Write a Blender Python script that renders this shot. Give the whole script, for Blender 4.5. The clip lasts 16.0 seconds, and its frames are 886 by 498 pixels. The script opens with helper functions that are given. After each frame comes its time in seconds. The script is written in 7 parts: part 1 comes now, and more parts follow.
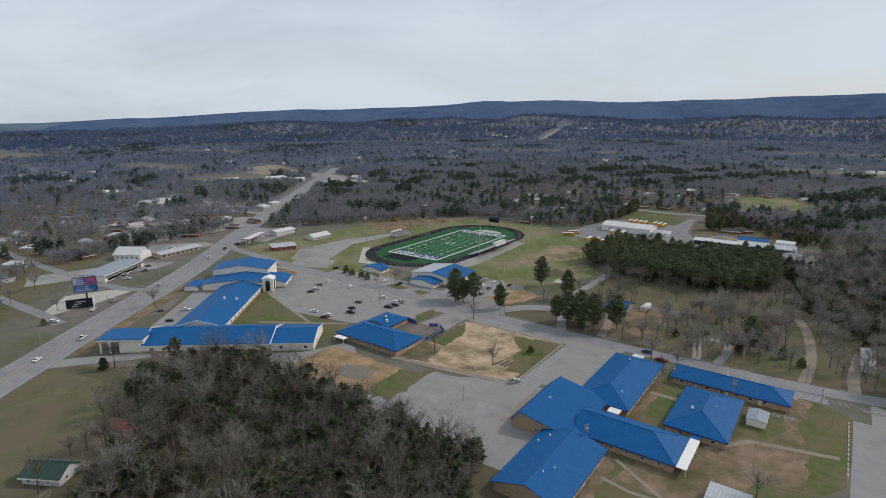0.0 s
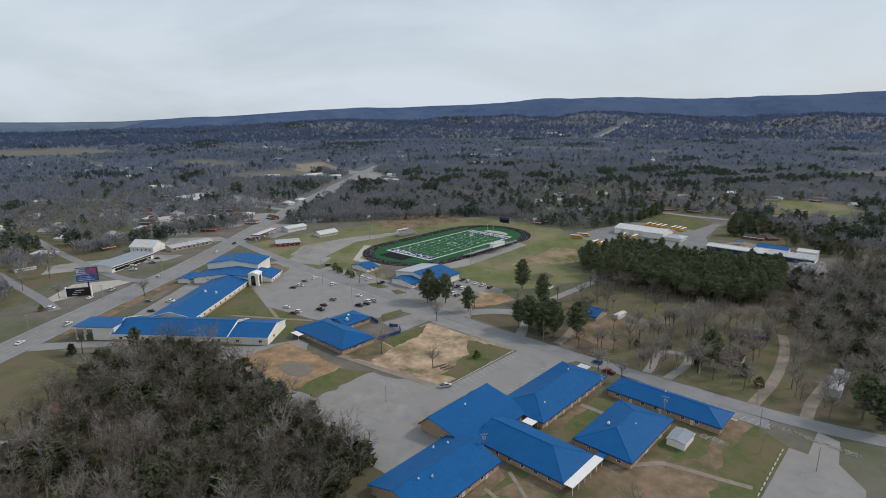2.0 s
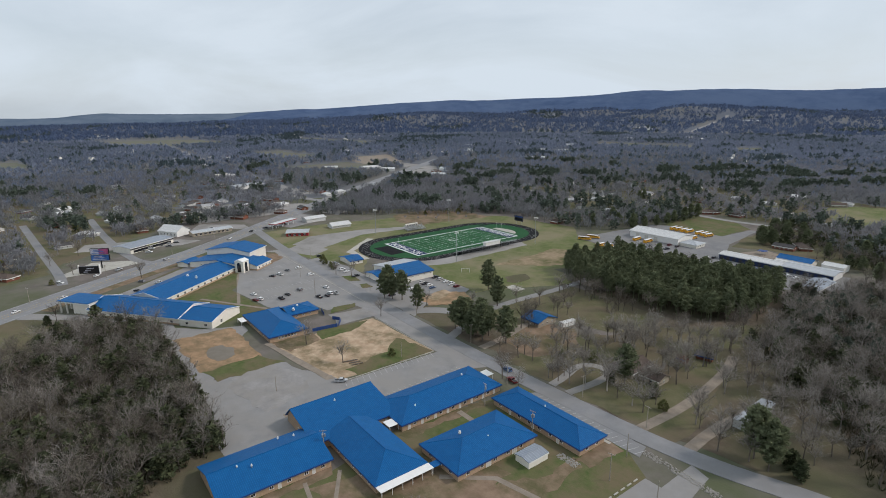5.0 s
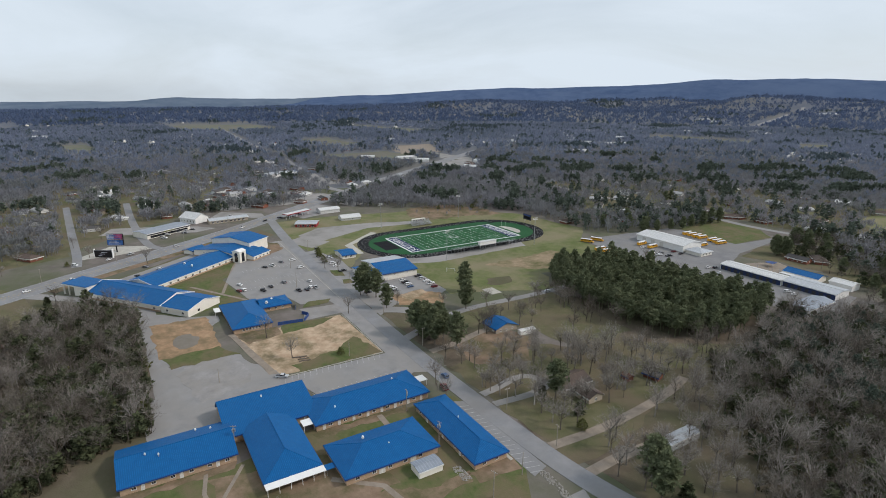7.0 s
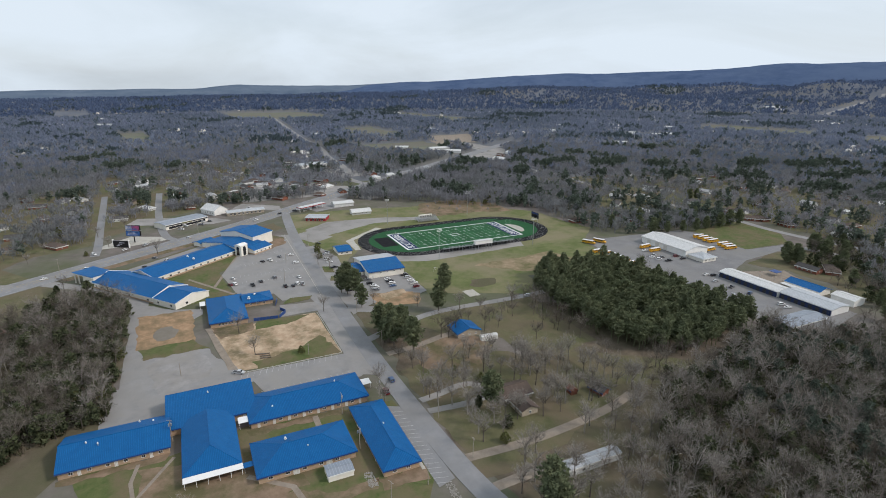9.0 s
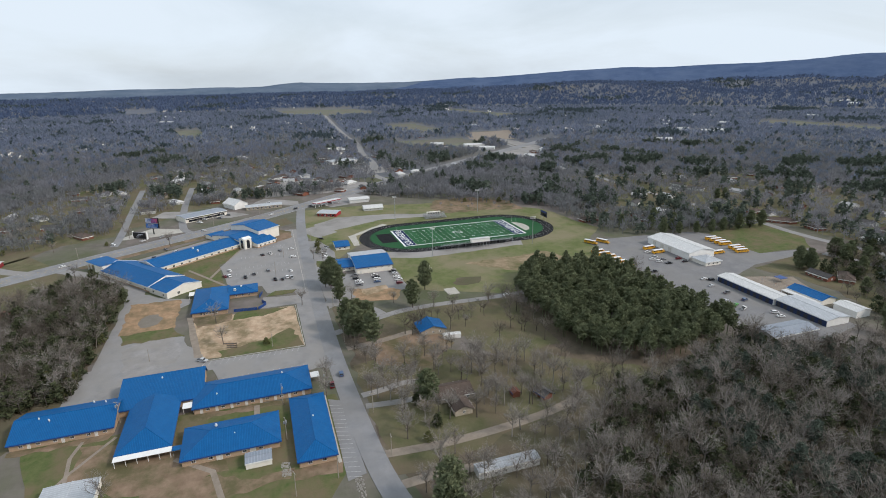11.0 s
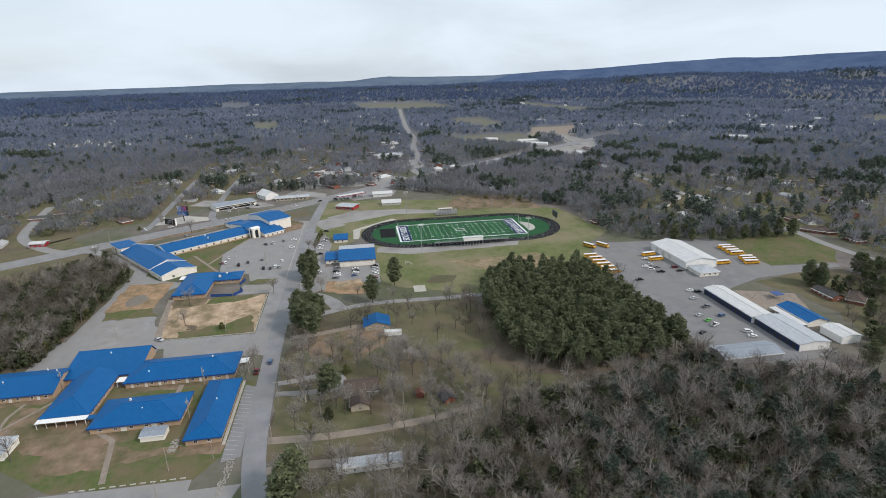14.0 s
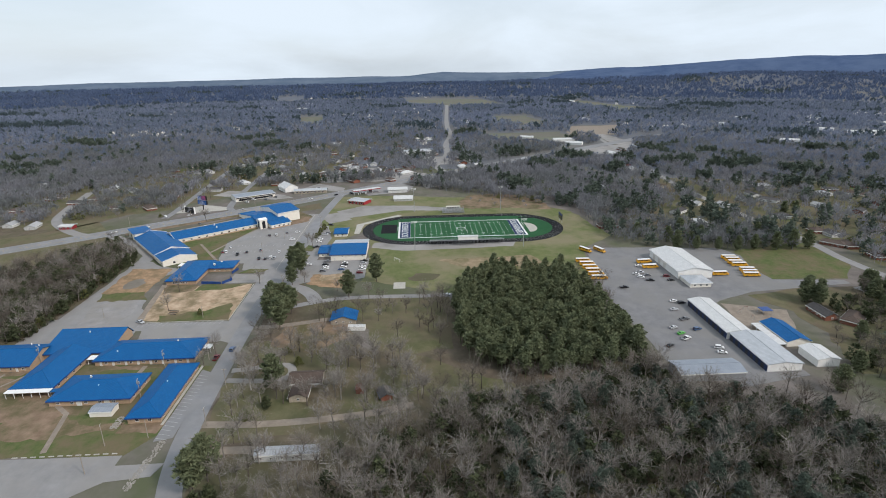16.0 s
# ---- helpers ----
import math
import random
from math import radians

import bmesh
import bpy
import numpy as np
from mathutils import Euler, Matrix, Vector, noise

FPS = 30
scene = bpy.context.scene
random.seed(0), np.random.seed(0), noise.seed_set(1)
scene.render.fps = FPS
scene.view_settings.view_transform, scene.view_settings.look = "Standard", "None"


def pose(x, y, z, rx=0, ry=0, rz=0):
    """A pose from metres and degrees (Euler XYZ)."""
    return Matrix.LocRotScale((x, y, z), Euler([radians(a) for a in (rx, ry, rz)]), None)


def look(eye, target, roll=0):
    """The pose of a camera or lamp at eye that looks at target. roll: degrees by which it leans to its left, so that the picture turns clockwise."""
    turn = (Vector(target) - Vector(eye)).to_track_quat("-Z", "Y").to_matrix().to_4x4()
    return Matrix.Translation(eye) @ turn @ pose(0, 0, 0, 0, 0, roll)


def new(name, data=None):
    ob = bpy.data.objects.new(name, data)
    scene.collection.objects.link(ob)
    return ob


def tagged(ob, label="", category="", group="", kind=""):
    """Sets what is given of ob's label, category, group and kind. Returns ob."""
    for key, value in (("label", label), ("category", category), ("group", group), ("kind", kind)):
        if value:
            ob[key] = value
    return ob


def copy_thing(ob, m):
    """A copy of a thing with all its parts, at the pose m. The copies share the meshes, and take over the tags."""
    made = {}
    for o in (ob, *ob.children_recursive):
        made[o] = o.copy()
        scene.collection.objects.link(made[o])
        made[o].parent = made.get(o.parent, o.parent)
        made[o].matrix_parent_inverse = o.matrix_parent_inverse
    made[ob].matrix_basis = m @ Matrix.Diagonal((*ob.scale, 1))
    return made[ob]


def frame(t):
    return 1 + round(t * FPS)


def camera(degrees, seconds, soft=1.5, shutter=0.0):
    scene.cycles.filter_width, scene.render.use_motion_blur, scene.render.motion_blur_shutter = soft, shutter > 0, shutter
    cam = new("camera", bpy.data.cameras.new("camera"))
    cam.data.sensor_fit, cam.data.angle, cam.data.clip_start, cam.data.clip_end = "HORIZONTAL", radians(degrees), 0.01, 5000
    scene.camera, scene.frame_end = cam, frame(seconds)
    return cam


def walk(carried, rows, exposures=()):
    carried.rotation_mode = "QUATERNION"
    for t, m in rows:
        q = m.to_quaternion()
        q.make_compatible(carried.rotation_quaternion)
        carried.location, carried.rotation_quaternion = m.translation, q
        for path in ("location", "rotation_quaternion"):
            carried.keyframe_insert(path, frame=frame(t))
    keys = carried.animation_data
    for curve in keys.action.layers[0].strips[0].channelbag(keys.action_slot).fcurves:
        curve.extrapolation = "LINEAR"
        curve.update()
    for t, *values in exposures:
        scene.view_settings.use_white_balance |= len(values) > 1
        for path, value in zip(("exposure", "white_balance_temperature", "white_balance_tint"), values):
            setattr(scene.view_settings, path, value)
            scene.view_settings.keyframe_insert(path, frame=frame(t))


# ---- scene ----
cam = camera(77.64, 16.0, soft=0.95)
ROWS = [  # seconds, x, y, z, yaw, pitch, roll
    (0.0, 0.60, -4.11, 112.75, 36.058, -13.599, 0.260),
    (0.5, 11.67, 4.56, 113.05, 37.736, -13.621, 0.329),
    (1.0, 22.12, 13.31, 113.39, 39.371, -13.682, 0.358),
    (1.5, 32.24, 22.42, 113.82, 41.012, -13.743, 0.395),
    (2.0, 42.42, 31.69, 114.17, 42.630, -13.804, 0.430),
    (2.5, 52.29, 41.29, 114.57, 44.264, -13.904, 0.494),
    (3.0, 62.19, 51.40, 114.93, 45.974, -14.015, 0.416),
    (3.5, 71.65, 61.51, 115.29, 47.621, -14.124, 0.347),
    (4.0, 80.75, 71.86, 115.54, 49.254, -14.213, 0.376),
    (6.5, 121.56, 126.11, 122.22, 57.514, -15.355, -0.010),
    (7.0, 128.46, 136.84, 125.77, 59.085, -15.822, -0.239),
    (7.5, 135.22, 148.16, 129.36, 60.673, -16.319, -0.391),
    (8.0, 141.37, 158.99, 132.87, 62.177, -16.795, -0.363),
    (8.5, 147.27, 169.86, 136.13, 63.697, -17.181, -0.438),
    (9.0, 152.51, 180.16, 136.76, 65.034, -17.287, 0.037),
    (11.5, 176.45, 240.29, 137.95, 72.793, -17.711, 0.965),
    (12.0, 180.34, 253.18, 138.27, 74.388, -17.735, 1.280),
    (12.5, 183.84, 265.85, 138.63, 75.979, -17.788, 1.324),
    (13.0, 186.96, 278.52, 139.01, 77.537, -17.891, 1.416),
    (13.5, 189.68, 291.34, 139.38, 79.121, -18.024, 1.476),
    (14.0, 192.09, 304.47, 139.68, 80.751, -18.156, 1.265),
    (14.5, 194.08, 316.94, 140.11, 82.298, -18.268, 1.083),
    (15.0, 195.65, 328.80, 140.46, 83.851, -18.329, 0.769),
    (15.5, 196.93, 341.03, 140.77, 85.360, -18.431, 0.853),
    (16.0, 197.87, 353.62, 141.04, 86.896, -18.482, 0.787),
]
walk(cam, [(t, pose(x, y, z, 90 + pitch, roll, yaw)) for t, x, y, z, yaw, pitch, roll in ROWS], [(0.0, -0.23, 6640, 14), (4.0, -0.16, 6640, 14), (8.0, 0.0, 6640, 14), (16.0, 0.13, 6600, 14)])

# ---------------------------------------------------------------- world and sun
world = bpy.data.worlds.new("sky")
scene.world = world
world.use_nodes = True
wn, wl = world.node_tree.nodes, world.node_tree.links
wn.clear()
w_out, w_bg, w_mix = wn.new("ShaderNodeOutputWorld"), wn.new("ShaderNodeBackground"), wn.new("ShaderNodeMix")
w_sky, w_tc, w_map, w_noise, w_ramp = (wn.new("ShaderNodeTexSky"), wn.new("ShaderNodeTexCoord"), wn.new("ShaderNodeMapping"),
                                       wn.new("ShaderNodeTexNoise"), wn.new("ShaderNodeValToRGB"))
w_sky.sky_type, w_sky.sun_disc = "NISHITA", False
w_sky.sun_elevation, w_sky.sun_rotation = radians(39), radians(36)
w_sky.air_density, w_sky.dust_density = 1.0, 1.5
w_map.inputs["Scale"].default_value = (1.3, 1.3, 4.5)
w_map.inputs["Rotation"].default_value = (0.05, 0.06, 0.5)
w_noise.inputs["Scale"].default_value, w_noise.inputs["Detail"].default_value = 1.6, 7
w_noise.inputs["Roughness"].default_value, w_noise.inputs["Distortion"].default_value = 0.55, 0.5
w_ramp.color_ramp.elements[0].position, w_ramp.color_ramp.elements[0].color = 0.34, (0.66, 0.66, 0.66, 1)
w_ramp.color_ramp.elements[1].position, w_ramp.color_ramp.elements[1].color = 0.62, (0.98, 0.98, 0.98, 1)
w_mix.data_type = "RGBA"
w_mix.inputs["B"].default_value = (7.2, 8.45, 9.4, 1)
wl.new(w_tc.outputs["Generated"], w_map.inputs["Vector"])
wl.new(w_map.outputs[0], w_noise.inputs["Vector"])
wl.new(w_noise.outputs["Fac"], w_ramp.inputs[0])
wl.new(w_ramp.outputs[0], w_mix.inputs["Factor"])
wl.new(w_sky.outputs[0], w_mix.inputs["A"])
wl.new(w_mix.outputs["Result"], w_bg.inputs["Color"])
w_bg.inputs["Strength"].default_value = 0.098
wl.new(w_bg.outputs[0], w_out.inputs[0])

sun = new("sun", bpy.data.lights.new("sun", "SUN"))
sun.data.energy, sun.data.angle, sun.data.color = 2.1, radians(8), (1.0, 0.95, 0.88)
sun.matrix_world = look((0, 0, 300), (-100, -137, 165))


# ---------------------------------------------------------------- materials
def mat(name, c1, c2, scale=1.0, rough=0.8, metal=0.0, detail=6.0, bump=0.0, c3=None, scale2=0.05, lo=0.35, hi=0.65,
        island=0.0, obrand=0.0, bscale=None, spec=0.3):
    """Two colours mixed by a fine noise, a third by a broad one, with relief and random shifts piece by piece."""
    m = bpy.data.materials.new(name)
    m.use_nodes = True
    n, l = m.node_tree.nodes, m.node_tree.links
    b = n["Principled BSDF"]
    b.inputs["Roughness"].default_value, b.inputs["Metallic"].default_value = rough, metal
    b.inputs["Specular IOR Level"].default_value = spec
    tc = n.new("ShaderNodeNewGeometry")

    def layer(sc, a, z, det):
        t, r = n.new("ShaderNodeTexNoise"), n.new("ShaderNodeMapRange")
        t.inputs["Scale"].default_value, t.inputs["Detail"].default_value = sc, det
        t.inputs["Roughness"].default_value = 0.66
        l.new(tc.outputs["Position"], t.inputs["Vector"])
        l.new(t.outputs["Fac"], r.inputs["Value"])
        r.inputs["From Min"].default_value, r.inputs["From Max"].default_value = a, z
        return t, r.outputs["Result"]

    def mixer(fac, a, z):
        x = n.new("ShaderNodeMix")
        x.data_type = "RGBA"
        l.new(fac, x.inputs["Factor"])
        for sock, v in (("A", a), ("B", z)):
            if isinstance(v, tuple):
                x.inputs[sock].default_value = (*v, 1)
            else:
                l.new(v, x.inputs[sock])
        return x.outputs["Result"]

    tex, f = layer(scale, lo, hi, detail)
    col = mixer(f, c1, c2)
    if c3:
        _, f2 = layer(scale2, 0.42, 0.62, 5.0)
        col = mixer(f2, col, c3)
    if island or obrand:
        src = tc.outputs["Random Per Island"] if island else n.new("ShaderNodeObjectInfo").outputs["Random"]
        amt = island or obrand
        r = n.new("ShaderNodeMapRange")
        l.new(src, r.inputs["Value"])
        r.inputs["To Min"].default_value, r.inputs["To Max"].default_value = 1 - amt, 1 + amt
        h = n.new("ShaderNodeHueSaturation")
        l.new(r.outputs["Result"], h.inputs["Value"])
        l.new(col, h.inputs["Color"])
        col = h.outputs["Color"]
    l.new(col, b.inputs["Base Color"])
    if bump:
        bt = tex
        if bscale:
            bt, _ = layer(bscale, 0, 1, 4.0)
        bp = n.new("ShaderNodeBump")
        bp.inputs["Strength"].default_value, bp.inputs["Distance"].default_value = bump, 0.3
        l.new(bt.outputs["Fac"], bp.inputs["Height"])
        l.new(bp.outputs["Normal"], b.inputs["Normal"])
    return m


def seam_metal(name, c1, c2, step, rough=0.45, spec=0.5):
    """Painted standing-seam sheet: fine ribs that run down each slope, and broad weathering."""
    m = mat(name, c1, c2, scale=0.35, rough=rough, spec=spec, lo=0.3, hi=0.7)
    n, l = m.node_tree.nodes, m.node_tree.links
    b = n["Principled BSDF"]
    tc, sp, sn = n.new("ShaderNodeTexCoord"), n.new("ShaderNodeSeparateXYZ"), n.new("ShaderNodeSeparateXYZ")
    l.new(tc.outputs["Object"], sp.inputs[0])
    l.new(tc.outputs["Normal"], sn.inputs[0])

    def op(kind, a, z=None):
        x = n.new("ShaderNodeMath")
        x.operation = kind
        for i, v in enumerate((a, z)):
            if v is None:
                continue
            if isinstance(v, (int, float)):
                x.inputs[i].default_value = v
            else:
                l.new(v, x.inputs[i])
        return x.outputs[0]

    ax, ay = op("ABSOLUTE", sn.outputs[0]), op("ABSOLUTE", sn.outputs[1])
    pick = op("GREATER_THAN", ax, ay)
    along = op("ADD", op("MULTIPLY", sp.outputs[1], pick), op("MULTIPLY", sp.outputs[0], op("SUBTRACT", 1.0, pick)))
    rib = op("GREATER_THAN", op("FRACT", op("DIVIDE", along, step)), 0.82)
    bp = n.new("ShaderNodeBump")
    bp.inputs["Strength"].default_value, bp.inputs["Distance"].default_value = 0.8, 0.06
    old = b.inputs["Base Color"].links[0].from_socket
    tone, lift = n.new("ShaderNodeHueSaturation"), n.new("ShaderNodeMapRange")
    l.new(rib, lift.inputs["Value"])
    lift.inputs["To Min"].default_value, lift.inputs["To Max"].default_value = 0.95, 1.22
    l.new(lift.outputs["Result"], tone.inputs["Value"])
    l.new(old, tone.inputs["Color"])
    l.new(tone.outputs["Color"], b.inputs["Base Color"])
    l.new(rib, bp.inputs["Height"])
    l.new(bp.outputs["Normal"], b.inputs["Normal"])
    return m


M = {}
M["ground"] = mat("rough_ground", (0.128, 0.112, 0.100), (0.188, 0.165, 0.150), 0.06, c3=(0.098, 0.108, 0.062), scale2=0.011, bump=0.5, bscale=0.8, rough=0.95, spec=0.1)
M["litter"] = mat("leaf_litter", (0.098, 0.078, 0.058), (0.160, 0.128, 0.096), 0.12, c3=(0.100, 0.096, 0.056), scale2=0.02, bump=0.6, bscale=1.5, rough=0.95, spec=0.1)
M["grass"] = mat("spring_grass", (0.098, 0.122, 0.044), (0.158, 0.168, 0.076), 0.09, c3=(0.205, 0.182, 0.112), scale2=0.022, bump=0.4, bscale=2.0, rough=0.95, spec=0.1)
M["lawn"] = mat("green_lawn", (0.070, 0.098, 0.032), (0.116, 0.128, 0.054), 0.28, c3=(0.148, 0.120, 0.072), scale2=0.06, bump=0.4, bscale=2.0, rough=0.95, spec=0.1)
M["soil"] = mat("bare_soil", (0.52, 0.40, 0.285), (0.36, 0.250, 0.165), 0.20, c3=(0.200, 0.158, 0.094), scale2=0.075, bump=0.5, bscale=1.2, rough=0.95, spec=0.1)
M["redsoil"] = mat("red_clay", (0.40, 0.265, 0.165), (0.285, 0.185, 0.112), 0.20, c3=(0.190, 0.142, 0.084), scale2=0.09, bump=0.5, bscale=1.2, rough=0.95, spec=0.1)
M["drysoil"] = mat("dry_thatch", (0.32, 0.245, 0.165), (0.225, 0.175, 0.110), 0.18, c3=(0.105, 0.105, 0.045), scale2=0.05, bump=0.4, bscale=2.0, rough=0.95, spec=0.1)
M["asphalt"] = mat("worn_asphalt", (0.205, 0.200, 0.199), (0.272, 0.265, 0.259), 0.11, c3=(0.250, 0.238, 0.224), scale2=0.035, bump=0.25, bscale=4.0, rough=0.85, spec=0.3)
M["yardasphalt"] = mat("yard_asphalt", (0.158, 0.157, 0.162), (0.215, 0.212, 0.213), 0.10, c3=(0.200, 0.194, 0.186), scale2=0.03, bump=0.25, bscale=4.0, rough=0.85, spec=0.3)
M["road"] = mat("road_asphalt", (0.195, 0.197, 0.205), (0.250, 0.250, 0.255), 0.12, c3=(0.20, 0.195, 0.19), scale2=0.02, bump=0.2, bscale=4.0, rough=0.8, spec=0.3)
M["wornlot"] = mat("worn_lot", (0.225, 0.216, 0.210), (0.305, 0.292, 0.282), 0.16, c3=(0.255, 0.240, 0.222), scale2=0.07, bump=0.4, bscale=3.0, rough=0.95, spec=0.1)
M["gravel"] = mat("pale_gravel", (0.275, 0.262, 0.25), (0.345, 0.33, 0.315), 0.10, c3=(0.225, 0.215, 0.20), scale2=0.05, bump=0.5, bscale=3.0, rough=0.95, spec=0.1)
M["dirtroad"] = mat("dirt_track", (0.215, 0.180, 0.145), (0.29, 0.245, 0.20), 0.25, bump=0.4, bscale=2.0, rough=0.95, spec=0.1)
M["browndirt"] = mat("trodden_dirt", (0.185, 0.128, 0.088), (0.265, 0.190, 0.135), 0.22, c3=(0.110, 0.100, 0.052), scale2=0.06, bump=0.5, bscale=1.5, rough=0.95, spec=0.1)
M["stone"] = mat("broken_stone", (0.26, 0.245, 0.22), (0.36, 0.34, 0.31), 0.9, rough=0.95, spec=0.1)
M["meadow"] = mat("dull_meadow", (0.090, 0.096, 0.046), (0.150, 0.136, 0.080), 0.10, c3=(0.140, 0.112, 0.076), scale2=0.03, bump=0.5, bscale=1.5, rough=0.95, spec=0.1)
M["concrete"] = mat("old_concrete", (0.36, 0.34, 0.30), (0.46, 0.44, 0.39), 0.25, bump=0.2, bscale=3.0, rough=0.9, spec=0.2)
M["paint"] = mat("road_paint", (0.52, 0.52, 0.50), (0.30, 0.30, 0.295), 0.5, rough=0.7)
M["yellowpaint"] = mat("yellow_paint", (0.55, 0.37, 0.08), (0.42, 0.30, 0.09), 0.8, rough=0.7)
M["track"] = mat("track_rubber", (0.012, 0.012, 0.014), (0.020, 0.020, 0.022), 0.3, rough=0.9, bump=0.1, spec=0.08)
M["turf"] = mat("turf", (0.018, 0.090, 0.034), (0.028, 0.112, 0.046), 0.06, rough=0.9, bump=0.2, bscale=3.0, spec=0.15)
M["turfdark"] = mat("turf_dark", (0.015, 0.076, 0.028), (0.022, 0.092, 0.036), 0.06, rough=0.9, bump=0.2, bscale=3.0, spec=0.15)
M["turfnavy"] = mat("turf_navy", (0.010, 0.022, 0.075), (0.014, 0.030, 0.095), 0.5, rough=0.9, spec=0.15)
M["turfwhite"] = mat("turf_white", (0.74, 0.75, 0.74), (0.60, 0.62, 0.60), 0.8, rough=0.9)
M["puddle"] = mat("wet_clay", (0.150, 0.128, 0.098), (0.185, 0.160, 0.128), 0.2, rough=0.6, spec=0.3)
M["blue"] = seam_metal("blue_roof", (0.002, 0.084, 0.248), (0.004, 0.104, 0.292), 0.6, rough=0.52, spec=0.14)
M["bluetrim"] = mat("blue_trim", (0.012, 0.050, 0.190), (0.016, 0.062, 0.220), 0.5, rough=0.45, spec=0.5)
# dark navy that paints the shade inside open storage fronts
M["shadefront"] = mat("shaded_front", (0.016, 0.030, 0.085), (0.022, 0.040, 0.105), 0.5, rough=0.5)
M["greyroof"] = seam_metal("grey_roof", (0.34, 0.36, 0.38), (0.44, 0.46, 0.48), 1.1, rough=0.5)
M["slateroof"] = seam_metal("slate_roof", (0.20, 0.23, 0.27), (0.27, 0.30, 0.34), 1.1, rough=0.5)
M["whiteroof"] = seam_metal("white_roof", (0.50, 0.50, 0.49), (0.60, 0.60, 0.585), 0.9, rough=0.5)
M["brick"] = mat("tan_brick", (0.35, 0.245, 0.160), (0.44, 0.315, 0.215), 1.4, rough=0.9, bump=0.2, bscale=6.0)
M["stucco"] = mat("cream_stucco", (0.70, 0.66, 0.58), (0.78, 0.74, 0.66), 0.3, rough=0.9, bump=0.1, bscale=4.0)
M["white"] = mat("white_paint", (0.72, 0.71, 0.68), (0.80, 0.79, 0.76), 0.4, rough=0.6)
M["steel"] = mat("galvanised_steel", (0.36, 0.37, 0.38), (0.46, 0.47, 0.48), 0.8, rough=0.45, metal=0.6)
M["glass"] = mat("dark_glass", (0.012, 0.014, 0.018), (0.02, 0.022, 0.026), 0.5, rough=0.08, spec=0.6)
M["door"] = mat("painted_door", (0.55, 0.53, 0.48), (0.62, 0.60, 0.55), 0.5, rough=0.6)
M["darkdoor"] = mat("dark_door", (0.03, 0.03, 0.035), (0.05, 0.05, 0.055), 0.5, rough=0.6)
M["bark"] = mat("bark", (0.105, 0.088, 0.072), (0.175, 0.150, 0.128), 0.9, rough=0.95, spec=0.1, obrand=0.25)
M["twig"] = mat("bare_twigs", (0.102, 0.085, 0.068), (0.215, 0.192, 0.166), 0.07, rough=0.95, spec=0.1, island=0.5)
# bare woods: distance haze mixed into the base colours, bluer farther out
M["farwood"] = mat("haze_grey_woods", (0.214, 0.214, 0.232), (0.284, 0.284, 0.304), 0.03, rough=0.95, spec=0.1, island=0.12, c3=(0.194, 0.202, 0.198), scale2=0.006)
M["valleywood"] = mat("haze_blue_woods", (0.190, 0.220, 0.292), (0.244, 0.276, 0.352), 0.012, rough=0.95, spec=0.1, island=0.08, c3=(0.156, 0.186, 0.240), scale2=0.003)
M["rimwood"] = mat("haze_deep_woods", (0.106, 0.142, 0.226), (0.128, 0.166, 0.256), 0.008, rough=0.95, spec=0.1, island=0.03, c3=(0.092, 0.128, 0.212), scale2=0.002)
# floor colour holds both distance haze and the shade between trees
M["woodfloor"] = mat("haze_wood_floor", (0.110, 0.120, 0.144), (0.144, 0.156, 0.182), 0.01, rough=0.95, spec=0.1, c3=(0.150, 0.146, 0.136), scale2=0.003)
M["paletwig"] = mat("pale_bare_twigs", (0.205, 0.186, 0.164), (0.330, 0.304, 0.274), 0.09, rough=0.95, spec=0.1, island=0.4)
M["brush"] = mat("brushwood", (0.070, 0.058, 0.040), (0.105, 0.092, 0.060), 0.05, rough=0.95, spec=0.1, island=0.4, c3=(0.058, 0.064, 0.030), scale2=0.03)
M["needle"] = mat("pine_needles", (0.122, 0.144, 0.080), (0.172, 0.190, 0.108), 0.10, rough=0.9, spec=0.08, island=0.2)
M["cedar"] = mat("cedar_foliage", (0.054, 0.066, 0.034), (0.092, 0.104, 0.054), 0.12, rough=0.85, spec=0.2, island=0.4)
# fir greens lean to blue for haze, the far copy more strongly
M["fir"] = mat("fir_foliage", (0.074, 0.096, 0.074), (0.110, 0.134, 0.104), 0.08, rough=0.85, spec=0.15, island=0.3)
M["hazefir"] = mat("haze_fir_foliage", (0.066, 0.092, 0.100), (0.098, 0.126, 0.136), 0.05, rough=0.9, spec=0.1, island=0.2)
M["pasture"] = mat("far_pasture", (0.120, 0.132, 0.092), (0.165, 0.168, 0.126), 0.03, c3=(0.150, 0.138, 0.116), scale2=0.012, rough=0.95, spec=0.1)
M["bud"] = mat("budding_leaves", (0.088, 0.098, 0.032), (0.132, 0.132, 0.050), 0.2, rough=0.85, spec=0.2, island=0.35)
# open crowns of twigs let light through
for key in ("farwood", "valleywood", "rimwood", "cedar", "hazefir", "fir", "paletwig", "twig", "needle"):
    nt = M[key].node_tree
    shell, out = nt.nodes["Principled BSDF"], nt.nodes["Material Output"]
    thru, blend = nt.nodes.new("ShaderNodeBsdfTranslucent"), nt.nodes.new("ShaderNodeMixShader")
    nt.links.new(shell.inputs["Base Color"].links[0].from_socket, thru.inputs["Color"])
    nt.links.new(shell.outputs[0], blend.inputs[1])
    nt.links.new(thru.outputs[0], blend.inputs[2])
    blend.inputs[0].default_value = 0.45 if key in ("farwood", "valleywood", "rimwood", "hazefir") else 0.22
    nt.links.new(blend.outputs[0], out.inputs["Surface"])
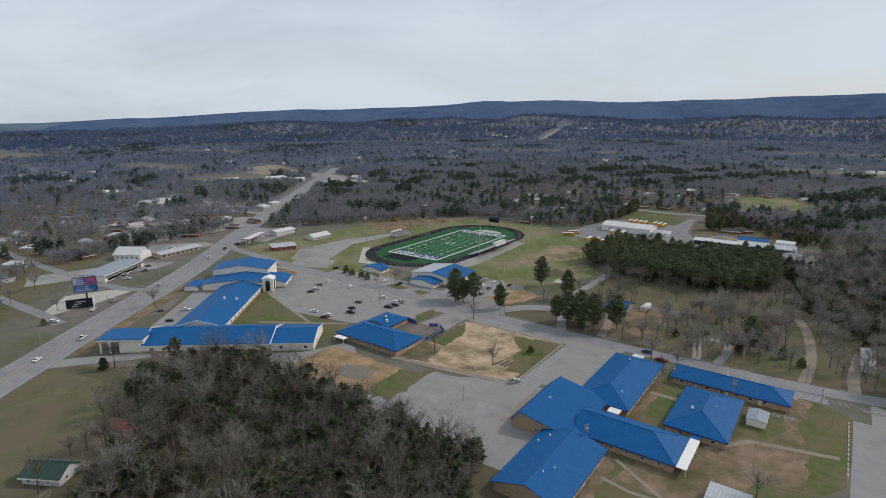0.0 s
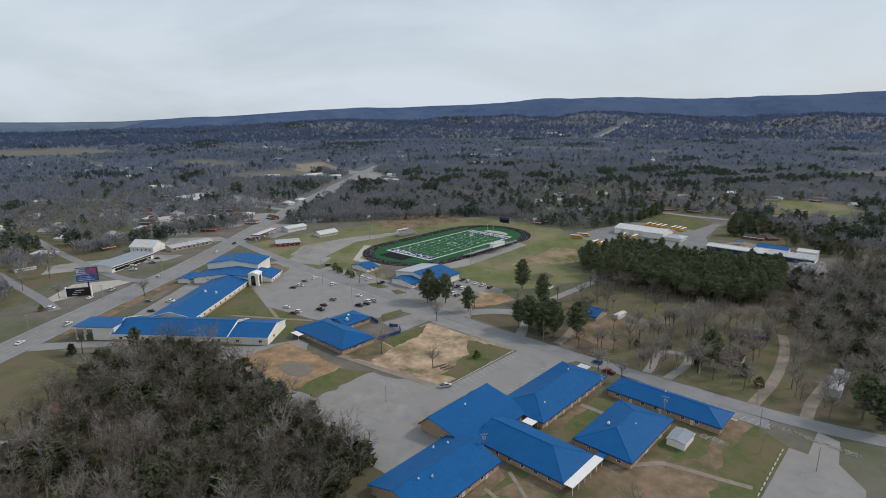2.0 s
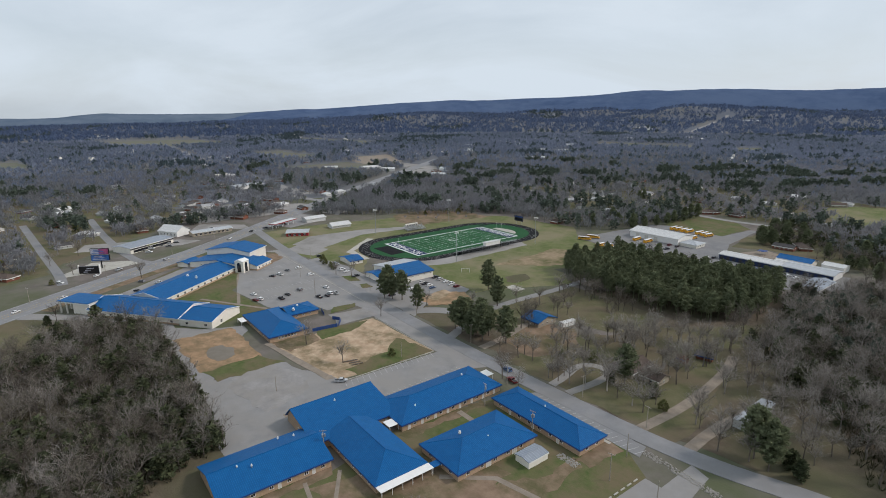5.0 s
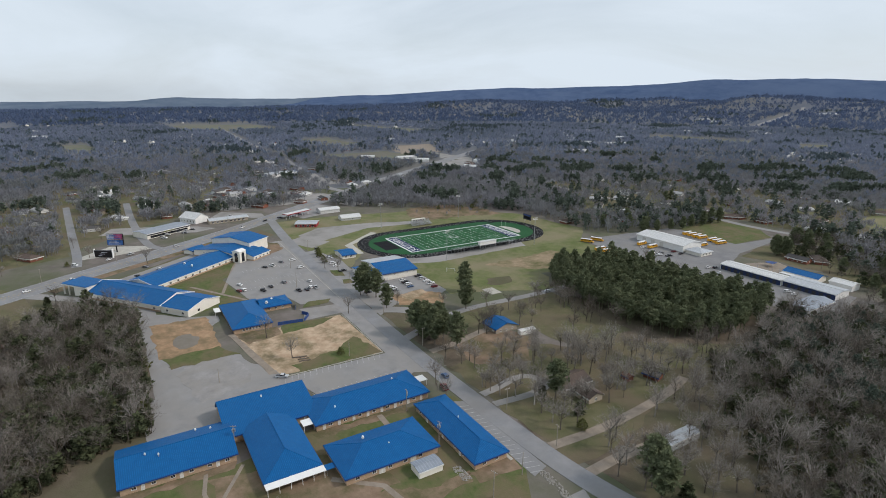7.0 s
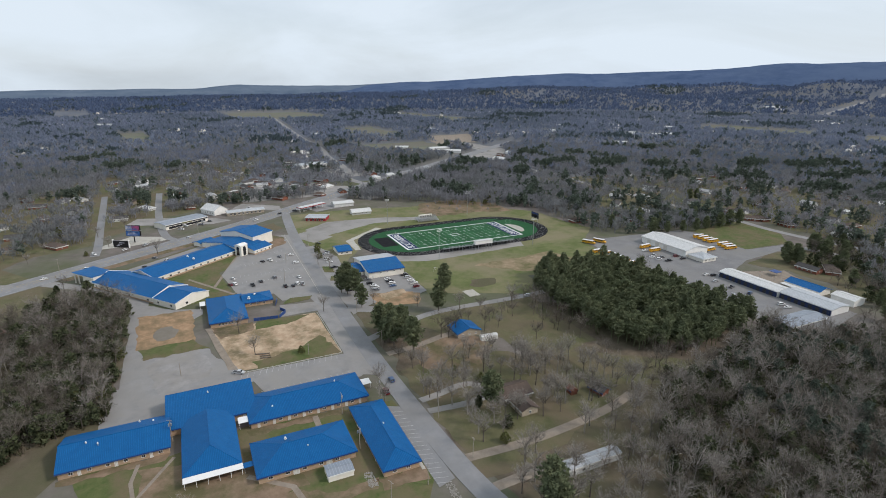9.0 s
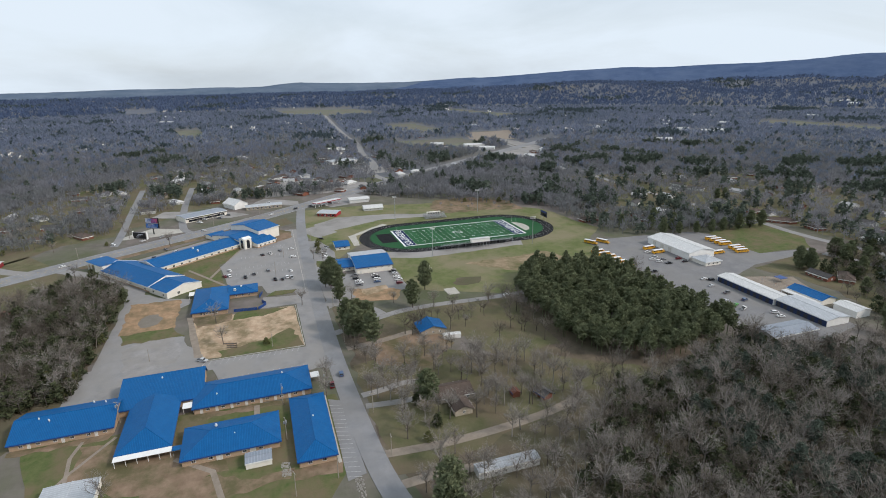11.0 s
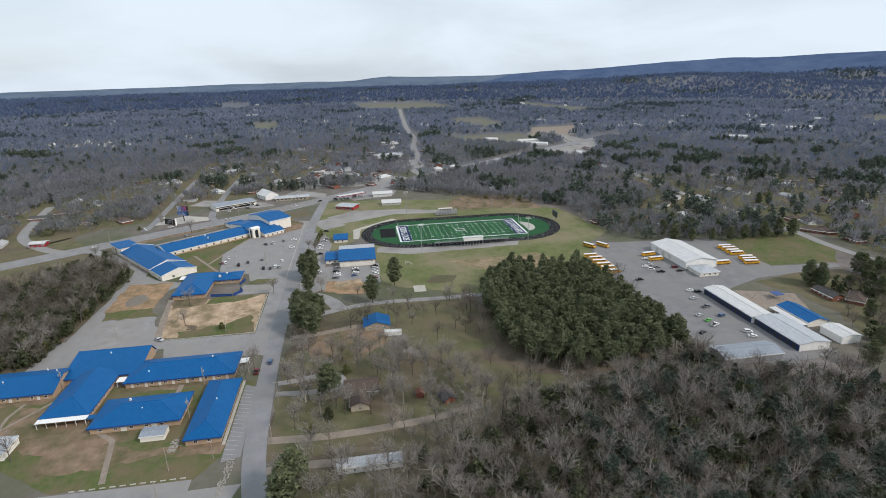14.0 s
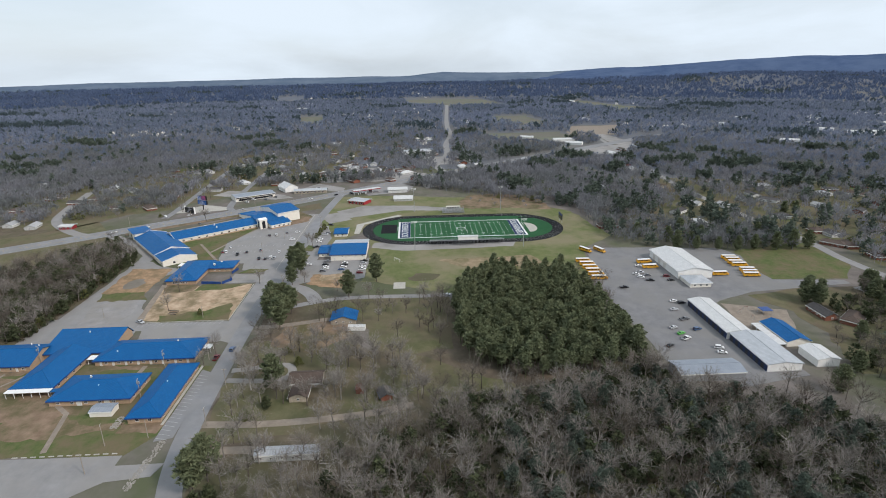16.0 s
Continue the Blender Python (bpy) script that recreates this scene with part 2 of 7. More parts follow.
# skyline ridge and plain: aerial haze put into the base colour as blue
M["hills"] = mat("haze_blue_ridge", (0.054, 0.086, 0.158), (0.084, 0.122, 0.206), 0.010, rough=1.0, spec=0.0, c3=(0.092, 0.130, 0.210), scale2=0.0016, bump=0.6, bscale=0.03)
M["plain"] = mat("haze_pale_plain", (0.090, 0.125, 0.175), (0.135, 0.170, 0.220), 0.006, rough=1.0, spec=0.0)


# ---------------------------------------------------------------- mesh helpers
def fast_mesh(name, verts, tris, material):
    """A mesh from whole arrays of corners and triangles."""
    verts, tris = np.asarray(verts, np.float32), np.asarray(tris, np.int32)
    me = bpy.data.meshes.new(name)
    me.vertices.add(len(verts))
    me.vertices.foreach_set("co", verts.ravel())
    me.loops.add(len(tris) * 3)
    me.loops.foreach_set("vertex_index", tris.ravel())
    me.polygons.add(len(tris))
    me.polygons.foreach_set("loop_start", np.arange(len(tris), dtype=np.int32) * 3)
    me.materials.append(material)
    me.update(calc_edges=True)
    return me


def poly_mesh(name, verts, faces, material):
    me = bpy.data.meshes.new(name)
    me.from_pydata([tuple(v) for v in verts], [], faces)
    me.materials.append(material)
    me.update()
    return me


class Shape:
    """Boxes and prisms gathered into one mesh."""

    def __init__(self):
        self.v, self.f = [], []

    def box(self, x0, x1, y0, y1, z0, z1, top=1.0):
        b, cx, cy = len(self.v), (x0 + x1) / 2, (y0 + y1) / 2
        for z, k in ((z0, 1.0), (z1, top)):
            self.v += [(cx + (x - cx) * k, cy + (y - cy) * k, z) for x, y in ((x0, y0), (x1, y0), (x1, y1), (x0, y1))]
        self.f += [[b + i for i in q] for q in ((3, 2, 1, 0), (4, 5, 6, 7), (0, 1, 5, 4), (1, 2, 6, 5), (2, 3, 7, 6), (3, 0, 4, 7))]
        return self

    def prism(self, ring, z0, z1):
        b, n = len(self.v), len(ring)
        self.v += [(x, y, z0) for x, y in ring] + [(x, y, z1) for x, y in ring]
        self.f += [[b + i for i in reversed(range(n))], [b + n + i for i in range(n)]]
        self.f += [[b + i, b + (i + 1) % n, b + n + (i + 1) % n, b + n + i] for i in range(n)]
        return self

    def side_prism(self, ring, y0, y1):
        """A ring of (x, z) drawn out along y."""
        b, n = len(self.v), len(ring)
        self.v += [(x, y0, z) for x, z in ring] + [(x, y1, z) for x, z in ring]
        self.f += [[b + i for i in range(n)], [b + n + i for i in reversed(range(n))]]
        self.f += [[b + i, b + n + i, b + n + (i + 1) % n, b + (i + 1) % n] for i in range(n)]
        return self

    def tube(self, p, q, r0, r1=None, n=6):
        p, q = Vector(p), Vector(q)
        r1 = r0 if r1 is None else r1
        d = (q - p).normalized()
        s = d.cross(Vector((1, 0, 0)) if abs(d.x) < 0.8 else Vector((0, 1, 0))).normalized()
        w = d.cross(s)
        b = len(self.v)
        for c, r in ((p, r0), (q, r1)):
            self.v += [tuple(c + r * (math.cos(a) * s + math.sin(a) * w)) for a in (2 * math.pi * i / n for i in range(n))]
        self.f += [[b + i for i in reversed(range(n))], [b + n + i for i in range(n)]]
        self.f += [[b + i, b + (i + 1) % n, b + n + (i + 1) % n, b + n + i] for i in range(n)]
        return self

    def mesh(self, name, material):
        return poly_mesh(name, self.v, self.f, material)


def thing(name, m, label, category, group="", kind=""):
    ob = new(name)
    ob.matrix_world = m
    return tagged(ob, label, category, group, kind)


def part(name, data, parent, label="", at=None):
    ob = new(name, data)
    ob.parent = parent
    if at is not None:
        ob.matrix_basis = at
    return tagged(ob, label)


def box(name, x0, x1, y0, y1, z0, z1, material, parent, label=""):
    return part(name, Shape().box(x0, x1, y0, y1, z0, z1).mesh(name, M[material]), parent, label)


def patch(name, ring, z, material, label, ragged=0.0, category="ground", hold=8.0, depth=0.25):
    """A thin sheet of ground with its own edge; ragged wears that edge away."""
    rnd = random.Random(len(ring) * 31 + int(abs(ring[0][0]) * 7))
    pts = []
    for (ax, ay), (bx, by) in zip(ring, ring[1:] + ring[:1]):
        n = max(1, int(math.hypot(bx - ax, by - ay) / hold)) if ragged else 1
        for i in range(n):
            k = i / n
            pts.append((ax + (bx - ax) * k + rnd.uniform(-ragged, ragged), ay + (by - ay) * k + rnd.uniform(-ragged, ragged)))
    area = sum(a[0] * b[1] - b[0] * a[1] for a, b in zip(pts, pts[1:] + pts[:1]))
    if area < 0:
        pts.reverse()
    bm = bmesh.new()
    f = bm.faces.new([bm.verts.new((x, y, z)) for x, y in pts])
    low = [bm.verts.new((x, y, z - depth)) for x, y in pts]
    top = list(f.verts)
    for i in range(len(pts)):
        j = (i + 1) % len(pts)
        bm.faces.new((top[j], top[i], low[i], low[j]))
    f.normal_update()
    bmesh.ops.triangulate(bm, faces=[f], ngon_method="EAR_CLIP")
    me = bpy.data.meshes.new(name)
    bm.to_mesh(me)
    bm.free()
    me.materials.append(M[material])
    return tagged(new(name, me), label, category, kind="structure")


def ribbon(name, line, width, z, material, label, category="road", smooth=True, parent=None):
    """A strip along a line, with a rounded course, a crown and edges that reach down."""
    pts = [Vector((*p, 0)) for p in line]
    if smooth:
        for _ in range(3):
            q = [pts[0]]
            for a, b in zip(pts, pts[1:]):
                q += [a * 0.75 + b * 0.25, a * 0.25 + b * 0.75]
            pts = q + [pts[-1]]
    v, f = [], []
    for i, p in enumerate(pts):
        d = (pts[min(i + 1, len(pts) - 1)] - pts[max(i - 1, 0)]).normalized()
        s = Vector((-d.y, d.x, 0)) * width / 2
        v += [(*(p + s).xy, z - 0.3), (*(p + s).xy, z), (*p.xy, z + 0.02), (*(p - s).xy, z), (*(p - s).xy, z - 0.3)]
        if i:
            b = (i - 1) * 5
            f += [[b + k, b + k + 1, b + k + 6, b + k + 5] for k in range(4)]
    ob = new(name, poly_mesh(name, v, f, M[material]))
    if parent:
        ob.parent = parent
        return tagged(ob, label)
    return tagged(ob, label, category, kind="structure")


# ---------------------------------------------------------------- ground, roads and lots
def ground_height(x, y):
    """Low foothills that rise towards the ridge in the north and north-west."""
    r, az = math.hypot(x - 100, y - 170), math.degrees(math.atan2(100 - x, y - 170))
    k = min(1.0, max(0.0, (r - 2350) / 1500))
    if not k:
        return 0.0
    tall = float(np.interp(az, [-40, 0, 25, 45, 60, 78, 95, 140], [112, 104, 90, 76, 52, 22, 10, 6]))
    wave = 0.55 + 0.7 * noise.noise((x / 620, y / 620, 5.0)) + 0.25 * noise.noise((x / 230, y / 230, 7.0))
    return tall * k * k * (3 - 2 * k) * max(0.05, wave + 0.25)


ring = [(120 + 4700 * math.cos(2 * math.pi * i / 96), 170 + 4700 * math.sin(2 * math.pi * i / 96)) for i in range(96)]
patch("ground", ring, 0.0, "ground", "dull brown and olive rough ground of the valley")


def ridge_top(az):
    """The skyline's height over the plain, by the bearing from north towards west."""
    return np.interp(az, [-40, -10, 0, 10, 20, 28, 34, 41, 46, 52, 58, 66, 74, 80, 84.5, 88, 102, 125, 170],
                     [245, 262, 248, 228, 214, 232, 228, 188, 172, 166, 150, 106, 82, 80, 90, 64, 58, 46, 46])


def hill_sheet(name, r0, r1, az0, az1, lift, rough, material, label, fade0=900, fade1=901):
    na, nr, v, f = 260, 14, [], []
    for i in range(na + 1):
        az = az0 + (az1 - az0) * i / na
        a = radians(az)
        h = float(ridge_top(az)) * lift * min(1.0, max(0.0, (fade1 - az) / (fade1 - fade0)))
        for j in range(nr + 1):
            k = j / nr
            r = r0 + (r1 - r0) * k
            x, y = 100 - r * math.sin(a), 170 + r * math.cos(a)
            s = k * k * (3 - 2 * k)
            z = -2 + h * s + rough * s * noise.noise((x / 420, y / 420, 3.0)) + 0.35 * rough * s * noise.noise((x / 90, y / 90, 9.0))
            v.append((x, y, z))
            if i and j:
                b = (i - 1) * (nr + 1) + j
                f.append([b - 1, b, b + nr + 1, b + nr])
    me = poly_mesh(name, v, f, M[material])
    for p in me.polygons:
        p.use_smooth = True
    return tagged(new(name, me), label, "hills", kind="structure")


hill_sheet("backdrop", 3750, 4600, -38, 84, 1.0, 10, "hills", "wooded ridge along the skyline, haze painted as blue", 72, 84)
hill_sheet("backdrop", 3900, 4640, 58, 170, 1.0, 6, "plain", "far plain under the sky, haze painted as pale blue")

patch("ground", [(-285, 78), (-225, 133), (-150, 139), (-60, 139), (-38, 100), (60, 60), (160, -140), (-330, -140), (-330, 40)], 0.04, "litter",
      "brown leaf litter under the western wood", 3)
patch("ground", [(-95, 264), (-60, 330), (-120, 372), (-10, 480), (60, 520), (260, 560), (330, 380), (300, 180), (120, 200), (45, 270), (-10, 262)], 0.04, "litter",
      "brown leaf litter under the eastern trees", 3)
patch("ground", [(-128, 262), (-165, 262), (-160, 275), (-100, 300), (-90, 262)], 0.066, "litter", "brown pine straw under the roadside pines", 1)
patch("ground", [(-132, 285), (-128, 372), (-60, 370), (-50, 335), (-98, 320), (-100, 300), (-115, 290)], 0.07, "meadow", "dull green meadow beside the pine stand", 2)
patch("ground", [(-60, 340), (-40, 372), (-12, 412), (5, 400), (-20, 345)], 0.074, "meadow", "dull green lane of grass by the pines", 2)
patch("ground", [(-330, 310), (-215, 316), (-158, 316), (-130, 380), (-160, 395), (-150, 470), (-215, 488), (-250, 520), (-330, 510), (-362, 480), (-368, 330)], 0.04,
      "grass", "pale green spring grass round the stadium", 2)
patch("ground", [(-198, 368), (-201, 400), (-202, 441), (-176, 452), (-163, 406), (-181, 384)], 0.07, "drysoil", "dry tan patch of mown practice field", 2.5, hold=5)
patch("ground", [(-199, 601), (-213, 664), (-170, 674), (-134, 645), (-138, 593), (-165, 590)], 0.05, "lawn", "green mown field beside the bus yard", 1)
patch("ground", [(-112, 560), (-120, 590), (-122, 632), (-119, 690), (-50, 690), (-10, 600), (-20, 562), (-60, 574), (-90, 574)], 0.06, "meadow", "dull green rough grass beside the bus yard sheds", 2)
patch("ground", [(-103, 538), (-90, 572), (-66, 562), (-60, 540), (-62, 534)], 0.08, "dirtroad", "sandy brown soil of the playground", 1)
patch("ground", [(-60, 124), (-20, 140), (14, 190), (16, 238), (-2, 250), (-50, 250), (-58, 190), (-50, 160)], 0.05, "lawn", "thin green lawn between the classroom wings", 1)
patch("ground", [(-45, 150), (-16, 150), (-10, 185), (-14, 206), (-40, 190)], 0.08, "browndirt", "trodden brown soil behind the classroom wings", 2, hold=4)
patch("ground", [(-350, 190), (-290, 118), (-285, 120), (-340, 205), (-370, 255), (-395, 250)], 0.06, "meadow", "dull green grass verge along the highway", 1)
patch("ground", [(-205, 166), (-256, 150), (-330, 215), (-345, 240), (-330, 247), (-300, 230), (-262, 192), (-213, 197)], 0.05, "lawn", "green school lawn beside the car park", 0.5)
patch("ground", [(-420, 262), (-340, 262), (-270, 268), (-245, 280), (-330, 345), (-345, 400), (-400, 420), (-420, 330)], 0.05, "grass", "grass verge beside the stadium drive", 1)
patch("ground", [(-365, 60), (-330, 40), (-310, 20), (-330, -30), (-460, -30), (-460, 90), (-380, 98)], 0.05, "meadow", "dull green roadside grass across the highway", 1)

patch("ground", [(-72, 262), (12, 263), (6, 300), (-6, 338), (-58, 332), (-84, 300)], 0.061, "meadow", "dull green house lawns under bare trees", 2)
patch("ground", [(-345, -70), (-480, -90), (-700, 20), (-900, 180), (-900, 330), (-640, 240), (-505, 200), (-395, 96)], 0.03, "meadow", "dull green lawns of the town", 5)
patch("ground", [(-215, 690), (-130, 690), (30, 760), (-20, 890), (-420, 890), (-500, 640), (-420, 560), (-262, 548)], 0.03, "meadow", "dull green lawns of the suburb", 5)

# asphalt that joins the lots to the road and to the hall
patch("pavement", [(-112, 134), (-76, 134), (-76, 160), (-88.5, 160), (-88.5, 193), (-112, 190)], 0.105, "asphalt", "worn grey asphalt beside the main hall", 0.3, "car park")
patch("pavement", [(-347, 250), (-345, 258), (-190, 257), (-150, 255), (-158, 246), (-187, 242), (-200, 249)], 0.118, "asphalt", "grey asphalt apron between car park and road", 0.2, "car park")
patch("pavement", [(-300, 260), (-302, 272), (-262, 280), (-215, 277), (-160, 277), (-148, 260)], 0.105, "asphalt", "worn asphalt forecourt of the field house", 0.5, "car park")
patch("ground", [(-307, 236), (-318, 250), (-340, 250), (-362, 232), (-354, 222), (-330, 232), (-314, 229)], 0.16, "browndirt", "bare tan soil behind the gymnasium", 1.0, hold=4)
patch("pavement", [(-165, 241.8), (-103, 241.8), (-78, 243.5), (-74, 252), (-165, 252)], 0.112, "asphalt", "grey asphalt apron between the bare yard and the road", 0.2, "car park")
# court and grass islands round the cafeteria
patch("pavement", [(-181, 222), (-177, 248), (-163, 248), (-163, 219), (-171, 222)], 0.115, "wornlot", "worn grey drive behind the cafeteria", 0.4, "drive")
patch("ground", [(-163, 181), (-147, 185), (-151, 203), (-162, 204)], 0.14, "browndirt", "trodden brown court before the cafeteria", 0.8, hold=3)
patch("ground", [(-162, 206), (-151, 204), (-152, 224), (-160, 236), (-162, 220)], 0.12, "lawn", "thin grass along the court's edge", 0.8, hold=3)
for ring_ in ([(-182, 224), (-183, 241), (-189, 244), (-190, 230)], [(-244, 263), (-241, 270), (-227, 269), (-230, 262)], [(-220, 264), (-218, 269), (-209, 269), (-211, 262)]):
    patch("ground", ring_, 0.19, "lawn", "small green grass island in the paving", 0.4, hold=3)
# worn earth round the classroom wings
for ring_ in ([(-31, 163), (-20, 166), (-18, 188), (-24, 189), (-31, 187)], [(-20, 176), (2, 178), (4, 190), (-1, 226), (-6, 228), (-5, 212), (-19, 188)],
              [(-5, 227), (1, 229), (3, 246), (-5, 246)], [(-52.4, 124), (-49, 124), (-48, 160), (-52.4, 160)], [(-54, 189), (-50, 189), (-50, 229), (-54, 229)]):
    patch("ground", ring_, 0.086 + 0.004 * (ring_[0][0] > -30), "browndirt", "bare reddish-brown earth along the classroom walls", 1.0, hold=3)
ribbon("pavement", [(-51, 244.9), (-3, 244.9)], 1.3, 0.15, "concrete", "pale concrete walk beside the classroom wing", "path", smooth=False)
ribbon("ground", [(-291, 92), (-318, 129), (-345, 170), (-366, 201)], 8, 0.125, "browndirt", "brown worn verge between highway and school", "ground")
patch("ground", [(-352, 404), (-384, 400), (-417, 418), (-414, 462), (-379, 492), (-340, 492), (-350, 455)], 0.08, "browndirt", "brown cleared earth bank beyond the stadium", 3, hold=5)
patch("ground", [(-135, 811), (-118, 868), (-46, 880), (-10, 760), (-71, 713)], 0.07, "grass", "green pasture beyond the suburb", 4, hold=15)
patch("ground", [(-1102, 716), (-1117, 842), (-937, 766), (-940, 675)], 0.07, "dirtroad", "tan cleared ground among the far woods", 6, hold=20)
patch("pavement", [(-690, 600), (-655, 665), (-800, 762), (-950, 748), (-940, 722), (-790, 722), (-742, 640)], 0.09, "gravel", "pale paved lots beside the highway", 3, "paving", hold=12)

patch("ground", [(-98, 280), (-72, 272), (-58, 298), (-78, 316), (-98, 310)], 0.080, "browndirt", "trodden brown earth round the blue-roofed house", 2, hold=4)
patch("ground", [(-175, 278), (-173, 301), (-163, 310), (-148, 304), (-150, 288), (-158, 278)], 0.145, "redsoil", "pinkish bare soil at the end of the car park", 1.5, hold=3)
patch("ground", [(-158, 346), (-170, 352), (-168, 369), (-156, 364)], 0.075, "litter", "dark brown patch on the practice field", 2, hold=4)
# paved lots
patch("pavement", [(-110.5, 189), (-84, 142), (-145, 146), (-152, 140), (-228, 136), (-212, 150), (-202, 160), (-196, 178), (-188, 178),
                   (-140, 147), (-139, 150), (-141, 176)], 0.09, "asphalt", "worn grey car park with a rough edge", 1.0, "car park", hold=5)
patch("pavement", [(-86, 139), (-224, 139), (-258, 112), (-264, 104), (-285, 78), (-292, 84), (-268, 112), (-226, 147), (-84, 147)], 0.12, "asphalt",
      "grey service drive along the edge of the wood", 0.3, "drive")
patch("pavement", [(-103, 188), (-102, 248), (-82, 250), (-76, 243), (-78, 200), (-93, 196), (-94, 156), (-82, 140), (-112, 160), (-112, 188)], 0.13, "asphalt",
      "worn grey asphalt car park with faded bay lines", 0.2, "car park")
patch("pavement", [(-205, 203), (-216, 199), (-255, 193), (-318, 216), (-347, 243), (-345, 252), (-200, 250), (-187, 243), (-188, 225), (-203, 222)], 0.13, "asphalt",
      "grey asphalt school car park", 0.2, "car park")
patch("pavement", [(-160, 276), (-156, 302), (-166, 316), (-206, 317), (-206, 276)], 0.13, "asphalt", "grey asphalt yard behind the field house", 0.5, "car park")
patch("pavement", [(-37, 476), (-142, 474), (-205, 487), (-216, 492), (-212, 536), (-205, 592), (-186, 600), (-160, 592), (-137, 594), (-132, 640), (-126, 640), (-118, 568),
                   (-106, 540), (-100, 533), (-20, 537), (-12, 500)], 0.10, "yardasphalt", "broad grey asphalt bus yard", 0.4, "car park")
patch("pavement", [(-44, 251.6), (-47, 246), (8, 246), (6, 253)], 0.13, "road", "strip of roadside parking bays beside a classroom wing", 0.2, "car park")
patch("pavement", [(14.5, 150), (15.5, 238), (21, 238), (21, 256), (28, 254), (30, 238), (38, 228), (48, 150)], 0.12, "asphalt", "pale grey asphalt lot at the road bend", 0.2, "car park")
patch("pavement", [(-288, 118), (-262, 140), (-330, 205), (-352, 206), (-346, 190)], 0.10, "asphalt", "grey car park between the school and the highway", 0.3, "car park")
patch("pavement", [(-365, 107), (-372, 104), (-398, 126), (-384, 158), (-374, 156), (-366, 130)], 0.11, "concrete", "pale concrete pad under the billboard", 0.3, "paving")
patch("pavement", [(-444, 118), (-470, 128), (-455, 172), (-440, 200), (-425, 214), (-416, 196), (-425, 170)], 0.11, "gravel", "pale car park of the shop", 0.5, "car park")
patch("pavement", [(-470, 215), (-500, 232), (-470, 268), (-448, 268)], 0.11, "gravel", "gravel forecourt of the store row", 0.5, "car park")
patch("pavement", [(-455, 285), (-425, 300), (-440, 345), (-468, 352), (-492, 335)], 0.11, "asphalt", "asphalt forecourt of the filling station", 0.5, "car park")
patch("pavement", [(-355, 273), (-325, 283), (-352, 340), (-345, 400), (-352, 402), (-372, 350), (-376, 300)], 0.10, "gravel", "pale gravel drive behind the stadium", 0.6, "drive", hold=6)
patch("pavement", [(-340, 255), (-350, 275), (-322, 292), (-310, 272)], 0.11, "gravel", "gravel mouth of the stadium drive", 0.6, "drive", hold=6)

# bare soil
patch("ground", [(-108, 178), (-98, 156), (-128, 149), (-138, 156), (-139, 172), (-124, 180)], 0.135, "wornlot", "pale gravel spread over the worn car park", 1.2, hold=2.5)
patch("ground", [(-106, 189), (-163, 181), (-160, 203), (-160.5, 240), (-104, 241)], 0.10, "soil", "bare sandy yard with thin grass", 0.5)
patch("ground", [(-104, 200), (-112, 197), (-118, 222), (-128, 236), (-104, 240)], 0.13, "lawn", "green grass along the edge of the bare yard", 1.2, hold=4)
patch("ground", [(-150, 144), (-198, 142), (-196, 172), (-150, 172)], 0.13, "redsoil", "orange clay patch of a cleared plot", 1.0, hold=4)
patch("ground", [(-150, 145), (-152, 172), (-139, 178), (-137, 148)], 0.15, "lawn", "green strip of grass beside the clay patch", 1.2, hold=4)
patch("ground", [(-167 + 10 * math.cos(k * 0.524), 157.5 + 6.5 * math.sin(k * 0.524)) for k in range(12)], 0.16, "puddle", "grey wet puddle bed in the clay", 0.7, hold=2)
patch("ground", [(-109, 186), (-164, 178), (-164, 181), (-108, 190)], 0.16, "dirtroad", "pale dirt path along the bare yard", 0.4)
patch("ground", [(-160, 286), (-168, 303), (-176, 302), (-172, 284)], 0.16, "soil", "reddish soil patch at the yard's end", 1.0, hold=3)

# roads
HWY = [(-150, -150), (-230, -22), (-287, 62), (-330, 120), (-378, 192), (-425, 250), (-525, 365), (-630, 490), (-920, 857)]
ribbon("road", HWY, 21.5, 0.14, "road", "wide grey five-lane highway")
ribbon("road", [(120, 282), (60, 272), (20, 258.5), (-40, 255.5), (-110, 254), (-250, 257), (-345, 260), (-432, 268)], 8.8, 0.17, "road", "grey two-lane road past the school")
ribbon("road", [(-112, 258), (-124, 284), (-132, 310), (-128, 375), (-140, 470)], 5.5, 0.14, "asphalt", "narrow asphalt lane through the meadow", "lane")
ribbon("road", [(-158, 259), (-150, 275), (-138, 284), (-128, 288)], 9, 0.13, "asphalt", "asphalt mouth of the lane", "lane")
ribbon("road", [(-345, 104), (-372, 104), (-439, 98.5), (-500, 94), (-610, 86)], 6.5, 0.15, "road", "pale side street", "street")
ribbon("road", [(-368, 164), (-386, 153), (-490, 146), (-605, 145)], 7, 0.15, "road", "pale side street between the shops", "street")
ribbon("road", [(-560, 395), (-600, 385), (-647, 387), (-709, 411), (-837, 411), (-976, 434), (-1140, 433), (-1454, 451), (-1900, 480)], 11, 0.15, "asphalt", "pale country road running to the hills", "road")
ribbon("road", [(-600, 113), (-660, 114), (-764, 121)], 6, 0.15, "road", "narrow grey lane among bare trees", "lane")
ribbon("road", [(-290, 60), (-300, 40), (-340, 0), (-380, -15), (-480, -40)], 9, 0.15, "asphalt", "pale side street by the red kiosk", "street")
ribbon("road", [(-120, 640), (-60, 655)], 9, 0.12, "asphalt", "asphalt exit of the bus yard", "drive")
ribbon("road", [(-60, 690), (-158, 667), (-219, 675), (-330, 665), (-466, 668), (-640, 690), (-900, 720)], 8, 0.13, "asphalt", "grey suburban street", "street")
